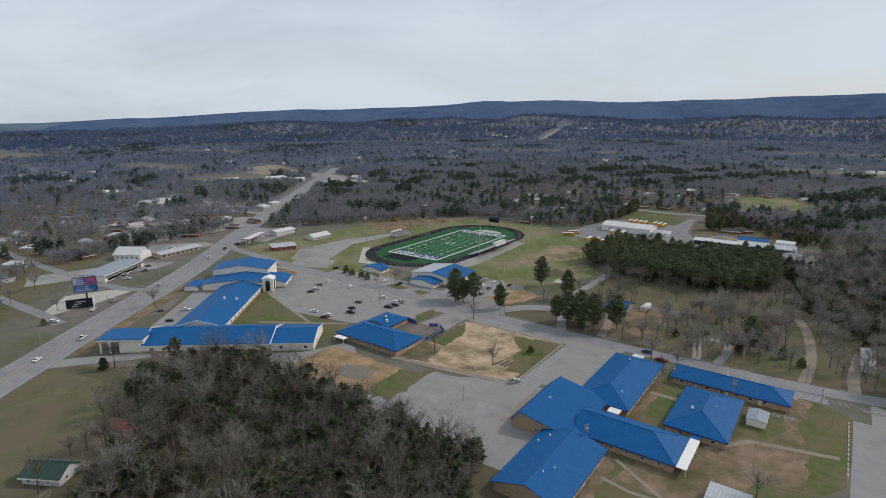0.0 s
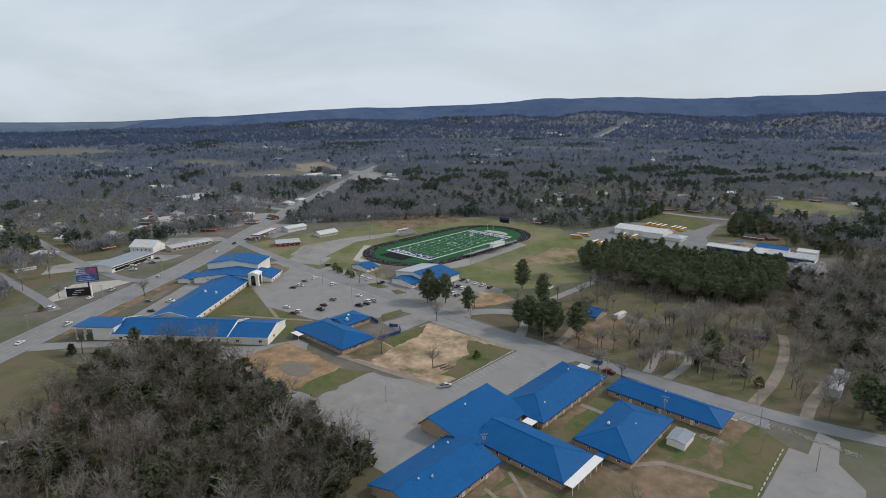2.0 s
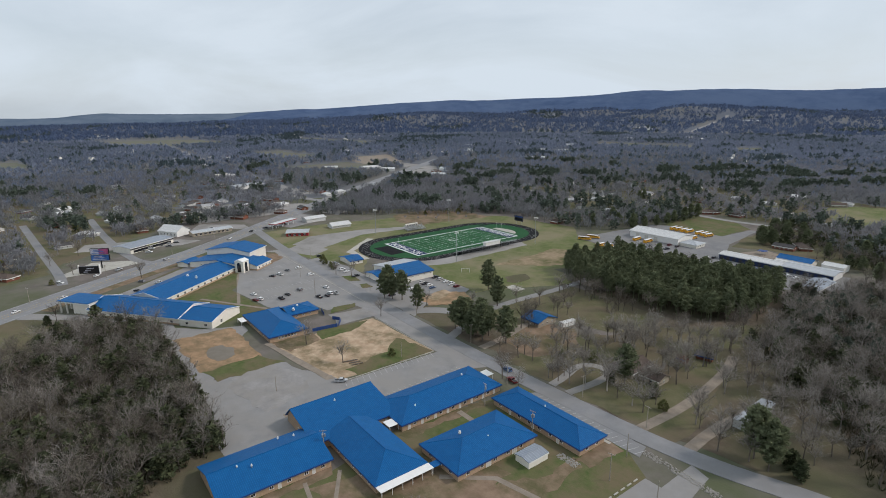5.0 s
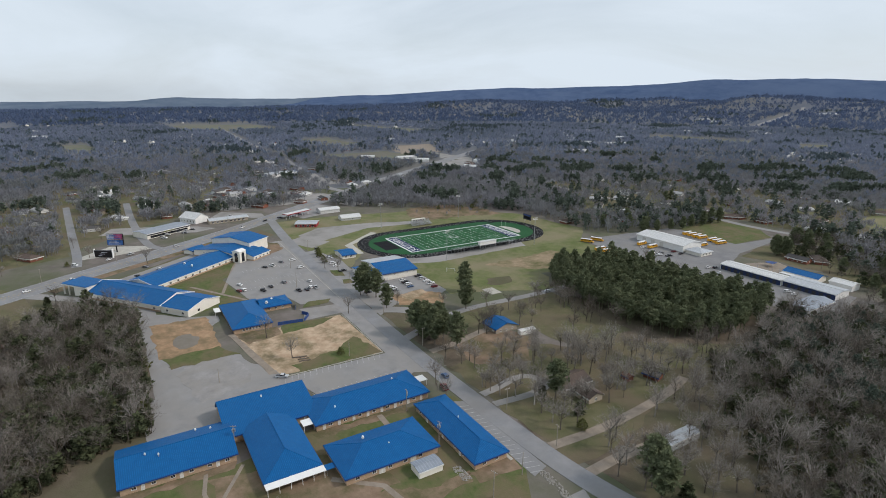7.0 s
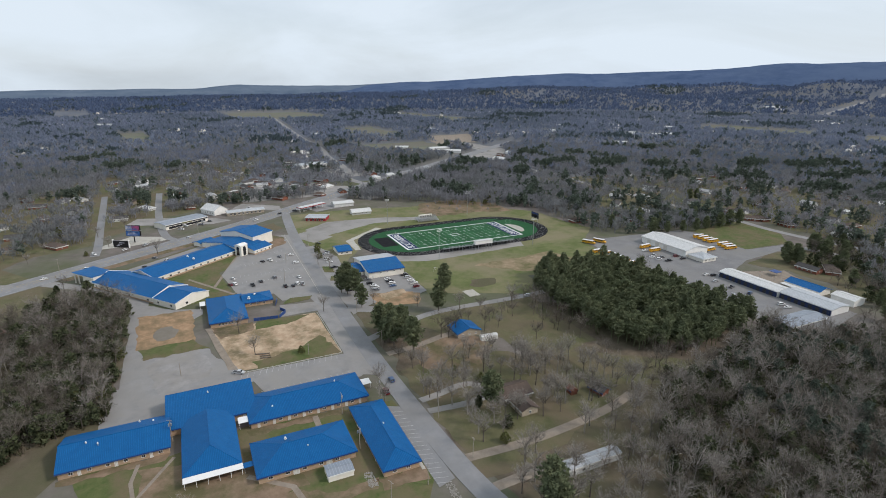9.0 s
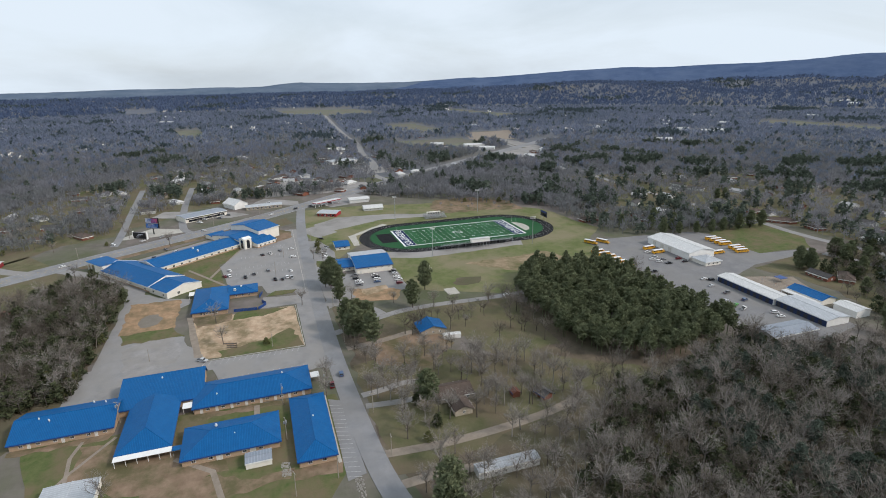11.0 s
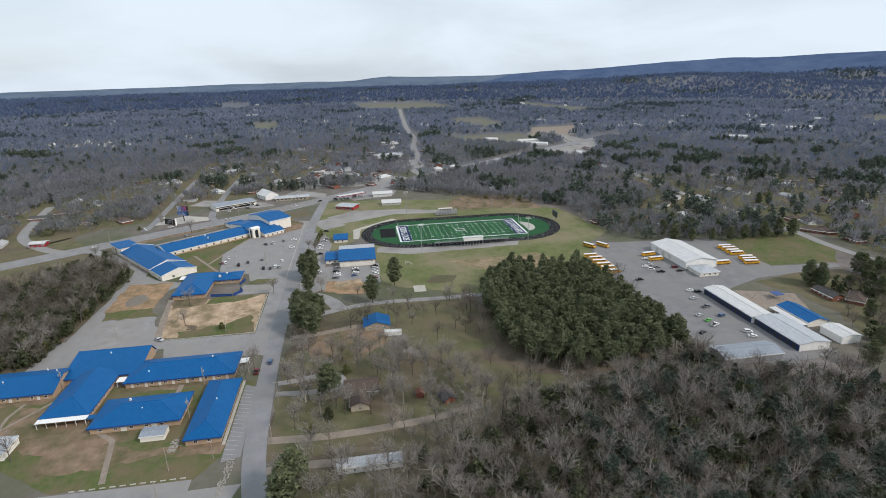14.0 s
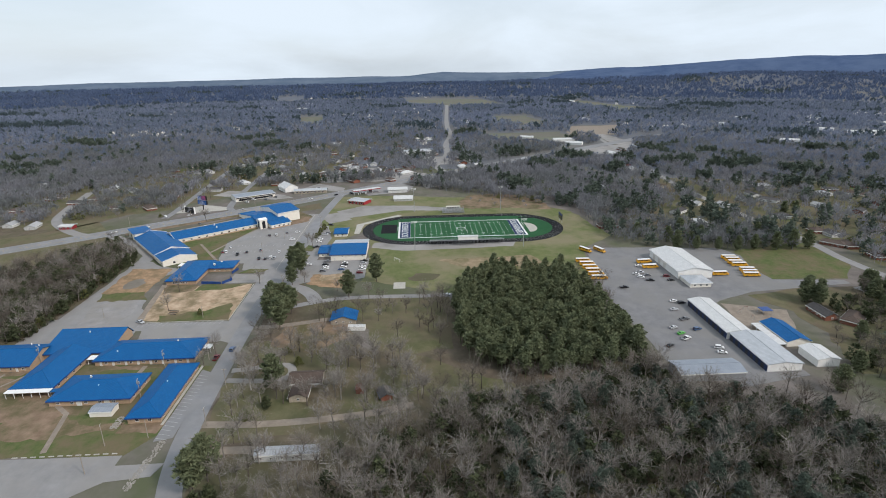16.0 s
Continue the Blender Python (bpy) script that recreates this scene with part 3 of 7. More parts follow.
ribbon("road", [(-2, 262), (0, 290), (-4, 330), (-10, 350)], 4.5, 0.12, "dirtroad", "pale gravel drive under the trees", "drive")
ribbon("road", [(16, 264), (15, 280), (18, 312)], 4.5, 0.12, "dirtroad", "muddy drive to the mobile home", "drive")
ribbon("road", [(-36, 261), (-34, 280), (-36, 291), (-46, 291), (-50, 284), (-46, 270), (-45, 261)], 4.0, 0.12, "gravel", "gravel loop drive under the trees", "drive")
ribbon("road", [(-92, 262), (-94, 280), (-100, 300), (-100, 312)], 4.5, 0.12, "dirtroad", "dirt drive to the blue-roofed house", "drive")
ribbon("road", [(-270, 20), (-232, 10), (-200, 30), (-190, 20), (-180, -20), (-150, -80)], 4, 0.10, "dirtroad", "dirt track bending round the meadow", "track")
for line, w in (([(-92, 190), (-92, 160)], 3), ([(-50, 150), (-40, 148), (-25, 150), (8, 165)], 1.4), ([(-49, 162), (-30, 150), (-8, 140)], 1.3),
                ([(-26, 186), (-14, 200), (12, 206)], 2.2), ([(-53, 216), (-42, 216)], 2.4), ([(-213, 198), (-256, 171)], 2), ([(-232, 187), (-290, 205), (-316, 216)], 2)):
    ribbon("pavement", line, w, 0.11, "dirtroad", "pale worn footpath", "path", smooth=False)


def lane_lines(line, offsets, dashed, width, material, label, start=0.0, end=1e9):
    """Painted lane lines beside a road's course, as one mesh."""
    pts = [Vector(p) for p in line]
    for _ in range(3):
        q = [pts[0]]
        for a, b in zip(pts, pts[1:]):
            q += [a * 0.75 + b * 0.25, a * 0.25 + b * 0.75]
        pts = q + [pts[-1]]
    fine = []
    for a, b in zip(pts, pts[1:]):
        n = max(1, int((b - a).length / 3))
        fine += [a.lerp(b, i / n) for i in range(n)]
    v, f = [], []
    for i in range(len(fine) - 1):
        if dashed and i % 4:
            continue
        d = (fine[i + 1] - fine[i]).normalized()
        s = Vector((-d.y, d.x))
        for o in offsets:
            b = len(v)
            v += [(*(p + s * (o + k)), 0.185) for p, k in ((fine[i], -width), (fine[i + 1], -width), (fine[i + 1], width), (fine[i], width))]
            f.append([b, b + 1, b + 2, b + 3])
    ob = new("trim", poly_mesh("lane_lines", v, f, M[material]))
    return tagged(ob, label, "road marking", kind="structure")


lane_lines(HWY[1:8], (-5.2, 5.2), True, 0.12, "paint", "white dashed lane lines on the highway")
lane_lines(HWY[1:8], (-9.6, 9.6), False, 0.10, "paint", "white edge lines on the highway")
lane_lines(HWY[1:8], (-1.9, 1.9), False, 0.10, "yellowpaint", "yellow centre lane lines on the highway")


def bays(x, y0, y1, step, length, slant=0.0):
    s = Shape()
    y = y0
    while y <= y1:
        s.prism([(x, y), (x + length, y + slant), (x + length, y + slant + 0.15), (x, y + 0.15)], 0.10, 0.145)
        y += step
    return s


for args in ((-103, 192, 240, 2.9, 5, -1.5), (-83, 198, 240, 2.9, 5, 1.5), (-250, 205, 245, 2.9, 5), (-235, 205, 245, 2.9, 5), (-300, 216, 245, 2.9, 5), (-275, 208, 245, 2.9, 5)):
    tagged(new("trim", bays(*args).mesh("bay_lines", M["paint"])), "faded white parking bay lines", "road marking", kind="structure")
s = Shape()
for i in range(18):
    s.prism([(-42 + i * 2.8, 246), (-41.85 + i * 2.8, 246), (-40.35 + i * 2.8, 251.2), (-40.5 + i * 2.8, 251.2)], 0.10, 0.15)
tagged(new("trim", s.mesh("bay_lines", M["paint"])), "faded white slanting bay lines", "road marking", kind="structure")


# ---------------------------------------------------------------- buildings
def slab_roof(quads, thick=0.22):
    """Slopes given as rings of points, each with thickness, as one mesh."""
    v, f = [], []
    for q in quads:
        b, n = len(v), len(q)
        v += [tuple(p) for p in q] + [(p[0], p[1], p[2] - thick) for p in q]
        f += [[b + i for i in range(n)], [b + n + i for i in reversed(range(n))]]
        f += [[b + (i + 1) % n, b + i, b + n + i, b + n + (i + 1) % n] for i in range(n)]
    return v, f


def opening(parent, side, L, W, at, z0, w, h, door=False, frame_mat="white"):
    """A framed window or a door on one side of a building; side: s, n, w or e in its own axes."""
    name = "door" if door else "window"
    d = 0.06
    if side in "sn":
        y = -d if side == "s" else W + d
        m = pose(at, y, z0)
    else:
        x = -d if side == "w" else L + d
        m = pose(x, at, z0, 0, 0, 90)
    key = (name, round(w, 2), round(h, 2), frame_mat)
    if key not in MESHES:
        t = 0.12
        fr = Shape().box(-w / 2, w / 2, -d, d, 0, t).box(-w / 2, w / 2, -d, d, h - t, h).box(-w / 2, -w / 2 + t, -d, d, t, h - t).box(w / 2 - t, w / 2, -d, d, t, h - t)
        fr.box(-t / 3, t / 3, -d, d, t, h - t)
        MESHES[key] = (fr.mesh(name + "_frame", M[frame_mat]),
                       Shape().box(-w / 2 + t, w / 2 - t, -d * 0.5, d * 0.5, t, h - t).mesh("pane", M["door" if door else "glass"]))
    fr, pane = MESHES[key]
    a = part(name, fr, parent, "", m)
    part("door_leaf" if door else "pane", pane, a)


MESHES = {}


def building(name, label, m, L, W, eave, ridge, roof="blue", wall="brick", hips=(True, True), over=0.7, windows=(), split=None, category="building",
             rake=None, ridge_at=0.5, base=None, trim="bluetrim", group=""):
    """A long building with its ridge along its own x. windows: (side, first, last, step, sill, width, height, door)."""
    ob = thing(name, m, label, category, group)
    t = 0.25
    mid = W * ridge_at
    rise = ridge - eave
    hip0, hip1 = (W / 2 if hips[0] else 0), (W / 2 if hips[1] else 0)
    for nm, ring in (("s", [(0, 0), (L, 0), (L, t), (0, t)]), ("n", [(0, W - t), (L, W - t), (L, W), (0, W)])):
        part("wall", Shape().prism(ring, -0.3, eave).mesh("wall", M[wall]), ob)
    for x0, hip in ((0, hips[0]), (L - t, hips[1])):
        if hip:
            part("wall", Shape().prism([(x0, t), (x0 + t, t), (x0 + t, W - t), (x0, W - t)], -0.3, eave).mesh("wall", M[wall]), ob)
        else:
            ring = [(t, -0.3), (W - t, -0.3), (W - t, eave), (mid, ridge - 0.2), (t, eave)]
            v = [(x0, a, b) for a, b in ring] + [(x0 + t, a, b) for a, b in ring]
            f = [[4, 3, 2, 1, 0], [5, 6, 7, 8, 9]] + [[i, (i + 1) % 5, 5 + (i + 1) % 5, 5 + i] for i in range(5)]
            part("wall", poly_mesh("wall", v, f, M[wall]), ob, "gable wall")
    o, e = over, eave - over * rise / mid + 0.22
    e2 = eave - over * rise / (W - mid) + 0.22
    rz = ridge + 0.1
    a0, a1 = (-o, -o, e), (L + o, -o, e)
    b0, b1 = (-o, W + o, e2), (L + o, W + o, e2)
    r0, r1 = ((hip0, mid, rz) if hips[0] else (-o, mid, rz)), ((L - hip1, mid, rz) if hips[1] else (L + o, mid, rz))
    south, north = [[a0, a1, r1, r0]], [[b1, b0, r0, r1]]
    ends = ([[b0, a0, r0]] if hips[0] else []) + ([[a1, b1, r1]] if hips[1] else [])
    if split:
        v, f = slab_roof(south + ends)
        part("roof", poly_mesh("roof", v, f, M[roof]), ob)
        v, f = slab_roof(north)
        part("roof", poly_mesh("roof", v, f, M[split]), ob, "grey sheet-metal slope")
    else:
        v, f = slab_roof(south + north + ends)
        part("roof", poly_mesh("roof", v, f, M[roof]), ob)
    cap_s = Shape().tube(r0, r1, 0.16, n=6)
    for on, p, qs in ((hips[0], r0, (a0, b0)), (hips[1], r1, (a1, b1))):
        if on:
            for q in qs:
                cap_s.tube(p, q, 0.12, n=6)
    part("ridge_cap", cap_s.mesh("ridge_cap", M[roof]), ob)
    edges = [(-o, L + o, -o - 0.06, -o, e), (-o, L + o, W + o, W + o + 0.06, e2)]
    edges += [(-o - 0.06, -o, -o, W + o, e)] * hips[0] + [(L + o, L + o + 0.06, -o, W + o, e)] * hips[1]
    for x0, x1, y0, y1, z in edges:
        part("fascia", Shape().box(x0, x1, y0, y1, z - 0.55, z - 0.03).mesh("fascia", M[trim]), ob)
    if rake:
        for p, qs in ((r0, (a0, b0)), (r1, (a1, b1))):
            bb_ = Shape()
            for q in qs:
                bb_.tube((p[0], p[1], p[2] + 0.02), (q[0], q[1], q[2] + 0.02), 0.2, n=4)
            part("bargeboard", bb_.mesh("bargeboard", M[rake]), ob)
    if base:
        part("wall_base", Shape().prism([(-0.08, -0.08), (L + 0.08, -0.08), (L + 0.08, W + 0.08), (-0.08, W + 0.08)], -0.3, 1.1).mesh("wall_base", M[base]), ob, "stone-coloured band along the wall's foot")
    for side, first, last, step, sill, w, h, door in windows:
        x = first
        while x <= last + 1e-6:
            opening(ob, side, L, W, x, sill, w, h, door)
            x += step
    return ob


def along_y(x0, y0):
    """A building whose ridge runs along the world's y; its own south side faces the world's +x."""
    return pose(x0, y0, 0, 0, 0, 90)


wing = "blue-roofed classroom wing of tan brick"
# own x along world x: pose(x0, y0); own x along world y (turned 90): own +y points to -x
building("classroom_wing", "long " + wing + " beside the road", pose(-48.3, 230.3, 0), 43.3, 13.6, 3.2, 6.0,
         windows=(("s", 4, 40, 5.2, 1.1, 1.5, 1.3, False), ("e", 4, 10, 5.2, 1.0, 1.6, 1.3, False), ("n", 3, 41, 6.2, 1.1, 1.8, 1.3, False), ("s", 9.5, 38, 12, 0.0, 1.1, 2.1, True)))
building("classroom_wing", "broad hipped " + wing + " and a vent", along_y(-20.2, 189.2), 35, 20.2, 3.2, 6.8,
         windows=(("s", 4, 31, 6.0, 1.0, 1.6, 1.2, False), ("s", 13, 25, 12, 0.0, 2.2, 2.4, True), ("w", 4, 16, 5.5, 1.0, 1.6, 1.2, False), ("e", 4, 16, 5.5, 1.0, 1.6, 1.2, False)))
building("classroom_wing", "long hipped " + wing + " beside the bay-lined lot", along_y(-54.8, 190.6), 49, 20.6, 3.2, 6.8,
         windows=(("s", 3, 46, 6.1, 0.0, 1.1, 2.2, True), ("s", 5.6, 44, 6.1, 1.0, 1.6, 1.2, False), ("e", 4, 17, 6, 1.0, 1.6, 1.2, False)))
building("main_hall", "large school hall with a broad blue sheet-metal roof", along_y(-63.5, 160), 33.5, 24.5, 3.3, 7.2, hips=(False, False), ridge_at=0.83,
         windows=(("w", 4, 14, 5, 1.0, 1.6, 1.2, False), ("s", 29, 32, 3, 0.0, 1.1, 2.2, True)))
building("classroom_wing", "hipped " + wing + " and a white end porch", pose(-66, 165.6, 0), 34.4, 18.6, 3.2, 6.9, hips=(False, True),
         windows=(("s", 9, 30, 5.2, 1.0, 1.4, 1.2, False), ("n", 6, 30, 6, 1.0, 1.6, 1.2, False)))
building("classroom_wing", "gabled " + wing + " near the wood", along_y(-52.5, 124.6), 36, 22.2, 3.2, 6.9, hips=(False, False),
         windows=(("s", 4, 33, 5.8, 1.0, 1.5, 1.2, False), ("s", 6.6, 33, 11.6, 0.0, 1.1, 2.2, True)))

# porches and covered walks
pr = thing("porch", pose(-31, 165, 0), "white flat-roofed porch at a classroom wing's end", "porch")
box("porch_roof", 0, 3.4, 0, 20, 2.85, 3.0, "white", pr)
for i in range(6):
    box("post", 3.0, 3.15, 0.4 + i * 3.8, 0.55 + i * 3.8, 0, 2.85, "white", pr)
pr = thing("porch", pose(-61, 186, 0), "small white porch between two classroom wings", "porch")
box("porch_roof", 0, 4.5, 0, 4.5, 2.75, 2.92, "white", pr)
for px, py in ((4.2, 0.3), (4.2, 4.1), (0.2, 4.1)):
    box("post", px, px + 0.14, py, py + 0.14, 0, 2.75, "white", pr)
pr = thing("covered_walk", pose(-31, 185, 0), "low blue-roofed covered walk between the wings", "covered walk")
box("walk_roof", 0, 3, 0, 5, 2.5, 2.65, "blue", pr)
for px in (0.2, 2.7):
    for py in (0.3, 4.4):
        box("post", px, px + 0.12, py, py + 0.12, 0, 2.5, "steel", pr)
pr = thing("porch", pose(-69, 240.6, 0), "small white porch at the road end of a wing", "porch")
box("porch_roof", 0, 5, 0, 4, 2.7, 2.86, "white", pr)
for px in (0.2, 4.6):
    box("post", px, px + 0.14, 3.6, 3.74, 0, 2.7, "white", pr)

# cafeteria
building("cafeteria", "hipped cafeteria with a blue sheet-metal roof and tan brick walls", pose(-203, 181, 0), 40, 20, 3.3, 7.0,
         windows=(("e", 5, 15, 1.7, 1.0, 1.2, 1.5, False), ("s", 4, 37, 6.5, 1.0, 1.6, 1.2, False)))
building("cafeteria_annex", "low blue-roofed annex behind the cafeteria", along_y(-187, 201.6), 17, 15, 3.0, 5.0, hips=(False, True),
         windows=(("s", 4, 14, 4, 1.0, 1.3, 1.2, False),))
pr = thing("porch", pose(-201, 176.5, 0), "small white canopy at the cafeteria's side", "porch")
box("porch_roof", 0, 7, 0, 3.2, 2.6, 2.75, "white", pr)
for px in (0.2, 6.6):
    box("post", px, px + 0.14, 0.2, 0.34, 0, 2.6, "white", pr)

# the long high school, turned to stand along the highway
TURNED = 38.0


def hs(a, b, turn=0):
    """A pose at a metres west along the front and b metres back from it."""
    r = radians(TURNED)
    return pose(-201 - a * math.cos(r) - b * math.sin(r), 163 - a * math.sin(r) + b * math.cos(r), 0, 0, 0, TURNED + turn)


school = "cream-walled school wing with a blue roof"
WIN = 1.5
building("school_wing", "low end of the " + school, hs(21, 0), 21, 25, 3.9, 6.9, wall="stucco", hips=(False, False), over=0.3, trim="white", rake="white",
         windows=(("s", 5, 18, 12, 1.2, 1.9, 1.5, False), ("e", 8, 10, 9, 1.0, 1.8, 1.8, False)))
building("school_wing", "long front of the " + school, hs(84, 0), 62.5, 26, 3.9, 8.0, wall="stucco", hips=(False, False), over=0.4, base="brick", trim="white", rake="white",
         windows=(("s", 5, 24, 6, 1.2, 1.8, 1.5, False), ("s", 40, 60, 18, 1.2, 1.9, 1.5, False)))
building("school_wing", "middle of the " + school, hs(53, 25, 90), 75, 26, 3.8, 7.2, wall="stucco", hips=(False, False), base="brick", trim="white", rake="white",
         windows=(("s", 6, 72, 6.5, 1.1, 1.7, 1.5, False),))
building("school_gymnasium", "front hall of the school gymnasium, blue roof over cream walls", hs(46, 98, 90), 24, 46, 5.0, 8.0, wall="stucco", hips=(False, False), trim="white",
         windows=(("w", 12, 36, 3, 3.4, 1.6, 0.8, False),), base="brick")
building("school_gymnasium", "tall school gymnasium, blue roof over cream walls", hs(54, 118, 90), 22, 38, 9.6, 12.6, wall="stucco", hips=(False, False), trim="white",
         windows=())
building("school_wing", "low side wing of the school gymnasium, blue roof", hs(39, 104, 90), 19, 15, 3.8, 6.0, wall="stucco", hips=(False, False), trim="white", base="brick",
         windows=(("s", 3, 17, 4.5, 1.1, 1.6, 1.4, False),))
pr = thing("school_entrance", hs(104, 0), "tall cream entrance hall with a blue roof and open porch", "entrance hall")
box("wall", 9, 21, 1, 14, -0.3, 6.4, "stucco", pr)
box("fascia", -1, 20.6, 0, 15, 6.4, 7.2, "white", pr)
box("roof", -1.2, 21.4, -0.2, 15.2, 7.204, 7.45, "blue", pr)
for px, py in ((0, 0.3), (0, 7), (0, 14), (4.5, 0.3), (4.5, 14)):
    box("column", px, px + 0.7, py, py + 0.7, -0.3, 6.4, "stucco", pr)
box("glazing", 8.8, 9.0, 2, 13, 0.3, 5.2, "glass", pr, "dark glazed front")
pr = thing("entrance_tower", hs(52, 99), "cream entrance tower with a tall arched window", "tower")
box("wall", 0, 7, -3, 4, -0.3, 8.6, "stucco", pr)
part("roof", poly_mesh("roof", [(-0.4, -3.4, 8.6), (7.4, -3.4, 8.6), (7.4, 4.4, 8.6), (-0.4, 4.4, 8.6), (3.5, -3.4, 9.9), (3.5, 4.4, 9.9)],
                       [[0, 1, 4], [2, 3, 5], [1, 2, 5, 4], [3, 0, 4, 5], [3, 2, 1, 0]], M["white"]), pr)
arch = [(-1.5, 0.5), (1.5, 0.5), (1.5, 6.2)] + [(1.5 * math.cos(a), 6.2 + 1.5 * math.sin(a)) for a in (math.pi * i / 8 for i in range(1, 8))] + [(-1.5, 6.2)]
part("window", Shape().side_prism([(x + 3.5, z) for x, z in arch], -3.1, -2.95).mesh("window", M["glass"]), pr, "tall arched dark window")
part("window", Shape().side_prism([(x, z) for x, z in arch], -0.07, 0.07).mesh("window", M["glass"]), pr, "tall arched dark window", pose(7.02, 0.5, 0, 0, 0, 90))
building("awning_shelter", "small blue-roofed shelter beside the gymnasium", hs(96, 100, 90), 14, 9, 3.0, 4.2, wall="stucco", hips=(False, False))

# field house and stadium buildings
building("field_house", "cream field house with a half blue, half grey roof", along_y(-203, 287.5), 26.5, 37, 5.0, 7.8, wall="stucco", hips=(False, False), split="greyroof",
         windows=(("s", 3, 4, 8, 0.0, 1.2, 2.2, True), ("s", 9, 25, 5, 3.2, 1.2, 0.7, False)))
building("field_house_annex", "low blue-roofed annex of the field house", along_y(-213, 277), 10, 20, 3.2, 4.8, wall="stucco", hips=(False, False),
         windows=(("s", 3, 8, 4, 1.0, 1.4, 1.2, False),))
building("ticket_house", "small cream concession house with a blue roof", along_y(-266, 282), 11, 17, 3.0, 4.8, wall="stucco", hips=(False, False),
         windows=(("s", 3, 8, 4, 1.0, 1.6, 1.2, False),))

# bus yard
building("bus_garage", "long white sheet-metal bus garage", pose(-191, 531, 0), 47, 24, 5.5, 8.0, roof="whiteroof", wall="white", hips=(False, False), trim="white",
         windows=(("s", 8, 34, 9, 0.0, 4.0, 4.2, True),))
building("garage_office", "low tan office at the bus garage's end", along_y(-128, 532), 14, 14, 3.2, 5.0, roof="greyroof", wall="stucco", hips=(True, True), trim="white",
         windows=(("s", 3, 12, 4, 1.0, 1.4, 1.2, False),))
for nm, lb, x, y, L, W, rf, wl_, doors in (
        ("storage_building", "long white-roofed storage building, shaded open front painted navy", -101.5, 517.3, 44, 13, "whiteroof", "white", 9),
        ("storage_building", "broad grey-roofed storage building with a dark blue front", -57, 518.5, 33, 17, "greyroof", "white", 7),
        ("storage_building", "small white metal storage building", -40.5, 545, 14, 11, "whiteroof", "white", 0)):
    st = building(nm, lb, pose(x, y, 0), L, W, 4.0, 5.2, roof=rf, wall=wl_, hips=(False, False), trim="white", over=0.4)
    if doors:
        # one navy sheet paints the shaded openings along the front
        box("front_band", 0.3, L - 0.3, -0.12, -0.04, 0.0, 3.4, "shadefront", st, "navy sheet standing for the shaded open front")
        for i in range(doors):
            box("door", 1.2 + i * (L - 2) / doors, 3.6 + i * (L - 2) / doors, -0.2, -0.122, 0, 2.7, "darkdoor", st)
building("storage_building", "long grey metal storage building by the wood", along_y(-18.5, 473.5), 31, 12.5, 4.0, 5.4, roof="slateroof", wall="steel", hips=(False, False), trim="white", over=0.4)
building("small_school", "small cream building with a blue roof by the playground", pose(-70, 543.5, 0), 23, 12, 3.2, 5.2, wall="stucco", hips=(False, False),
         windows=(("s", 3, 21, 4, 1.0, 1.4, 1.2, False),), trim="white")
pr = thing("porch", pose(-70, 537.6, 0), "long low white-roofed porch beside the small school", "porch")
box("porch_roof", 0, 25, 0, 4.5, 2.5, 2.65, "whiteroof", pr)
for i in range(6):
    box("post", 0.3 + i * 4.8, 0.45 + i * 4.8, 0.3, 0.45, 0, 2.5, "white", pr)

# ---------------------------------------------------------------- trees
def blade(v, f, p, q, w, rng):
    """A thin pointed blade from p to q."""
    d = q - p
    s = np.cross(d, rng.normal(size=3))
    s = s / (np.linalg.norm(s) + 1e-9) * w / 2
    b = len(v)
    v += [p - s, p + s, q]
    f.append((b, b + 1, b + 2))


def limb(v, f, p, q, r0, r1, n=3):
    d = (q - p) / (np.linalg.norm(q - p) + 1e-9)
    s = np.cross(d, (0.3, 0.9, 0.1))
    s /= np.linalg.norm(s) + 1e-9
    w = np.cross(d, s)
    b = len(v)
    for c, r in ((p, r0), (q, r1)):
        v += [c + r * (math.cos(2 * math.pi * i / n) * s + math.sin(2 * math.pi * i / n) * w) for i in range(n)]
    for i in range(n):
        j = (i + 1) % n
        f += [(b + i, b + j, b + n + j), (b + i, b + n + j, b + n + i)]


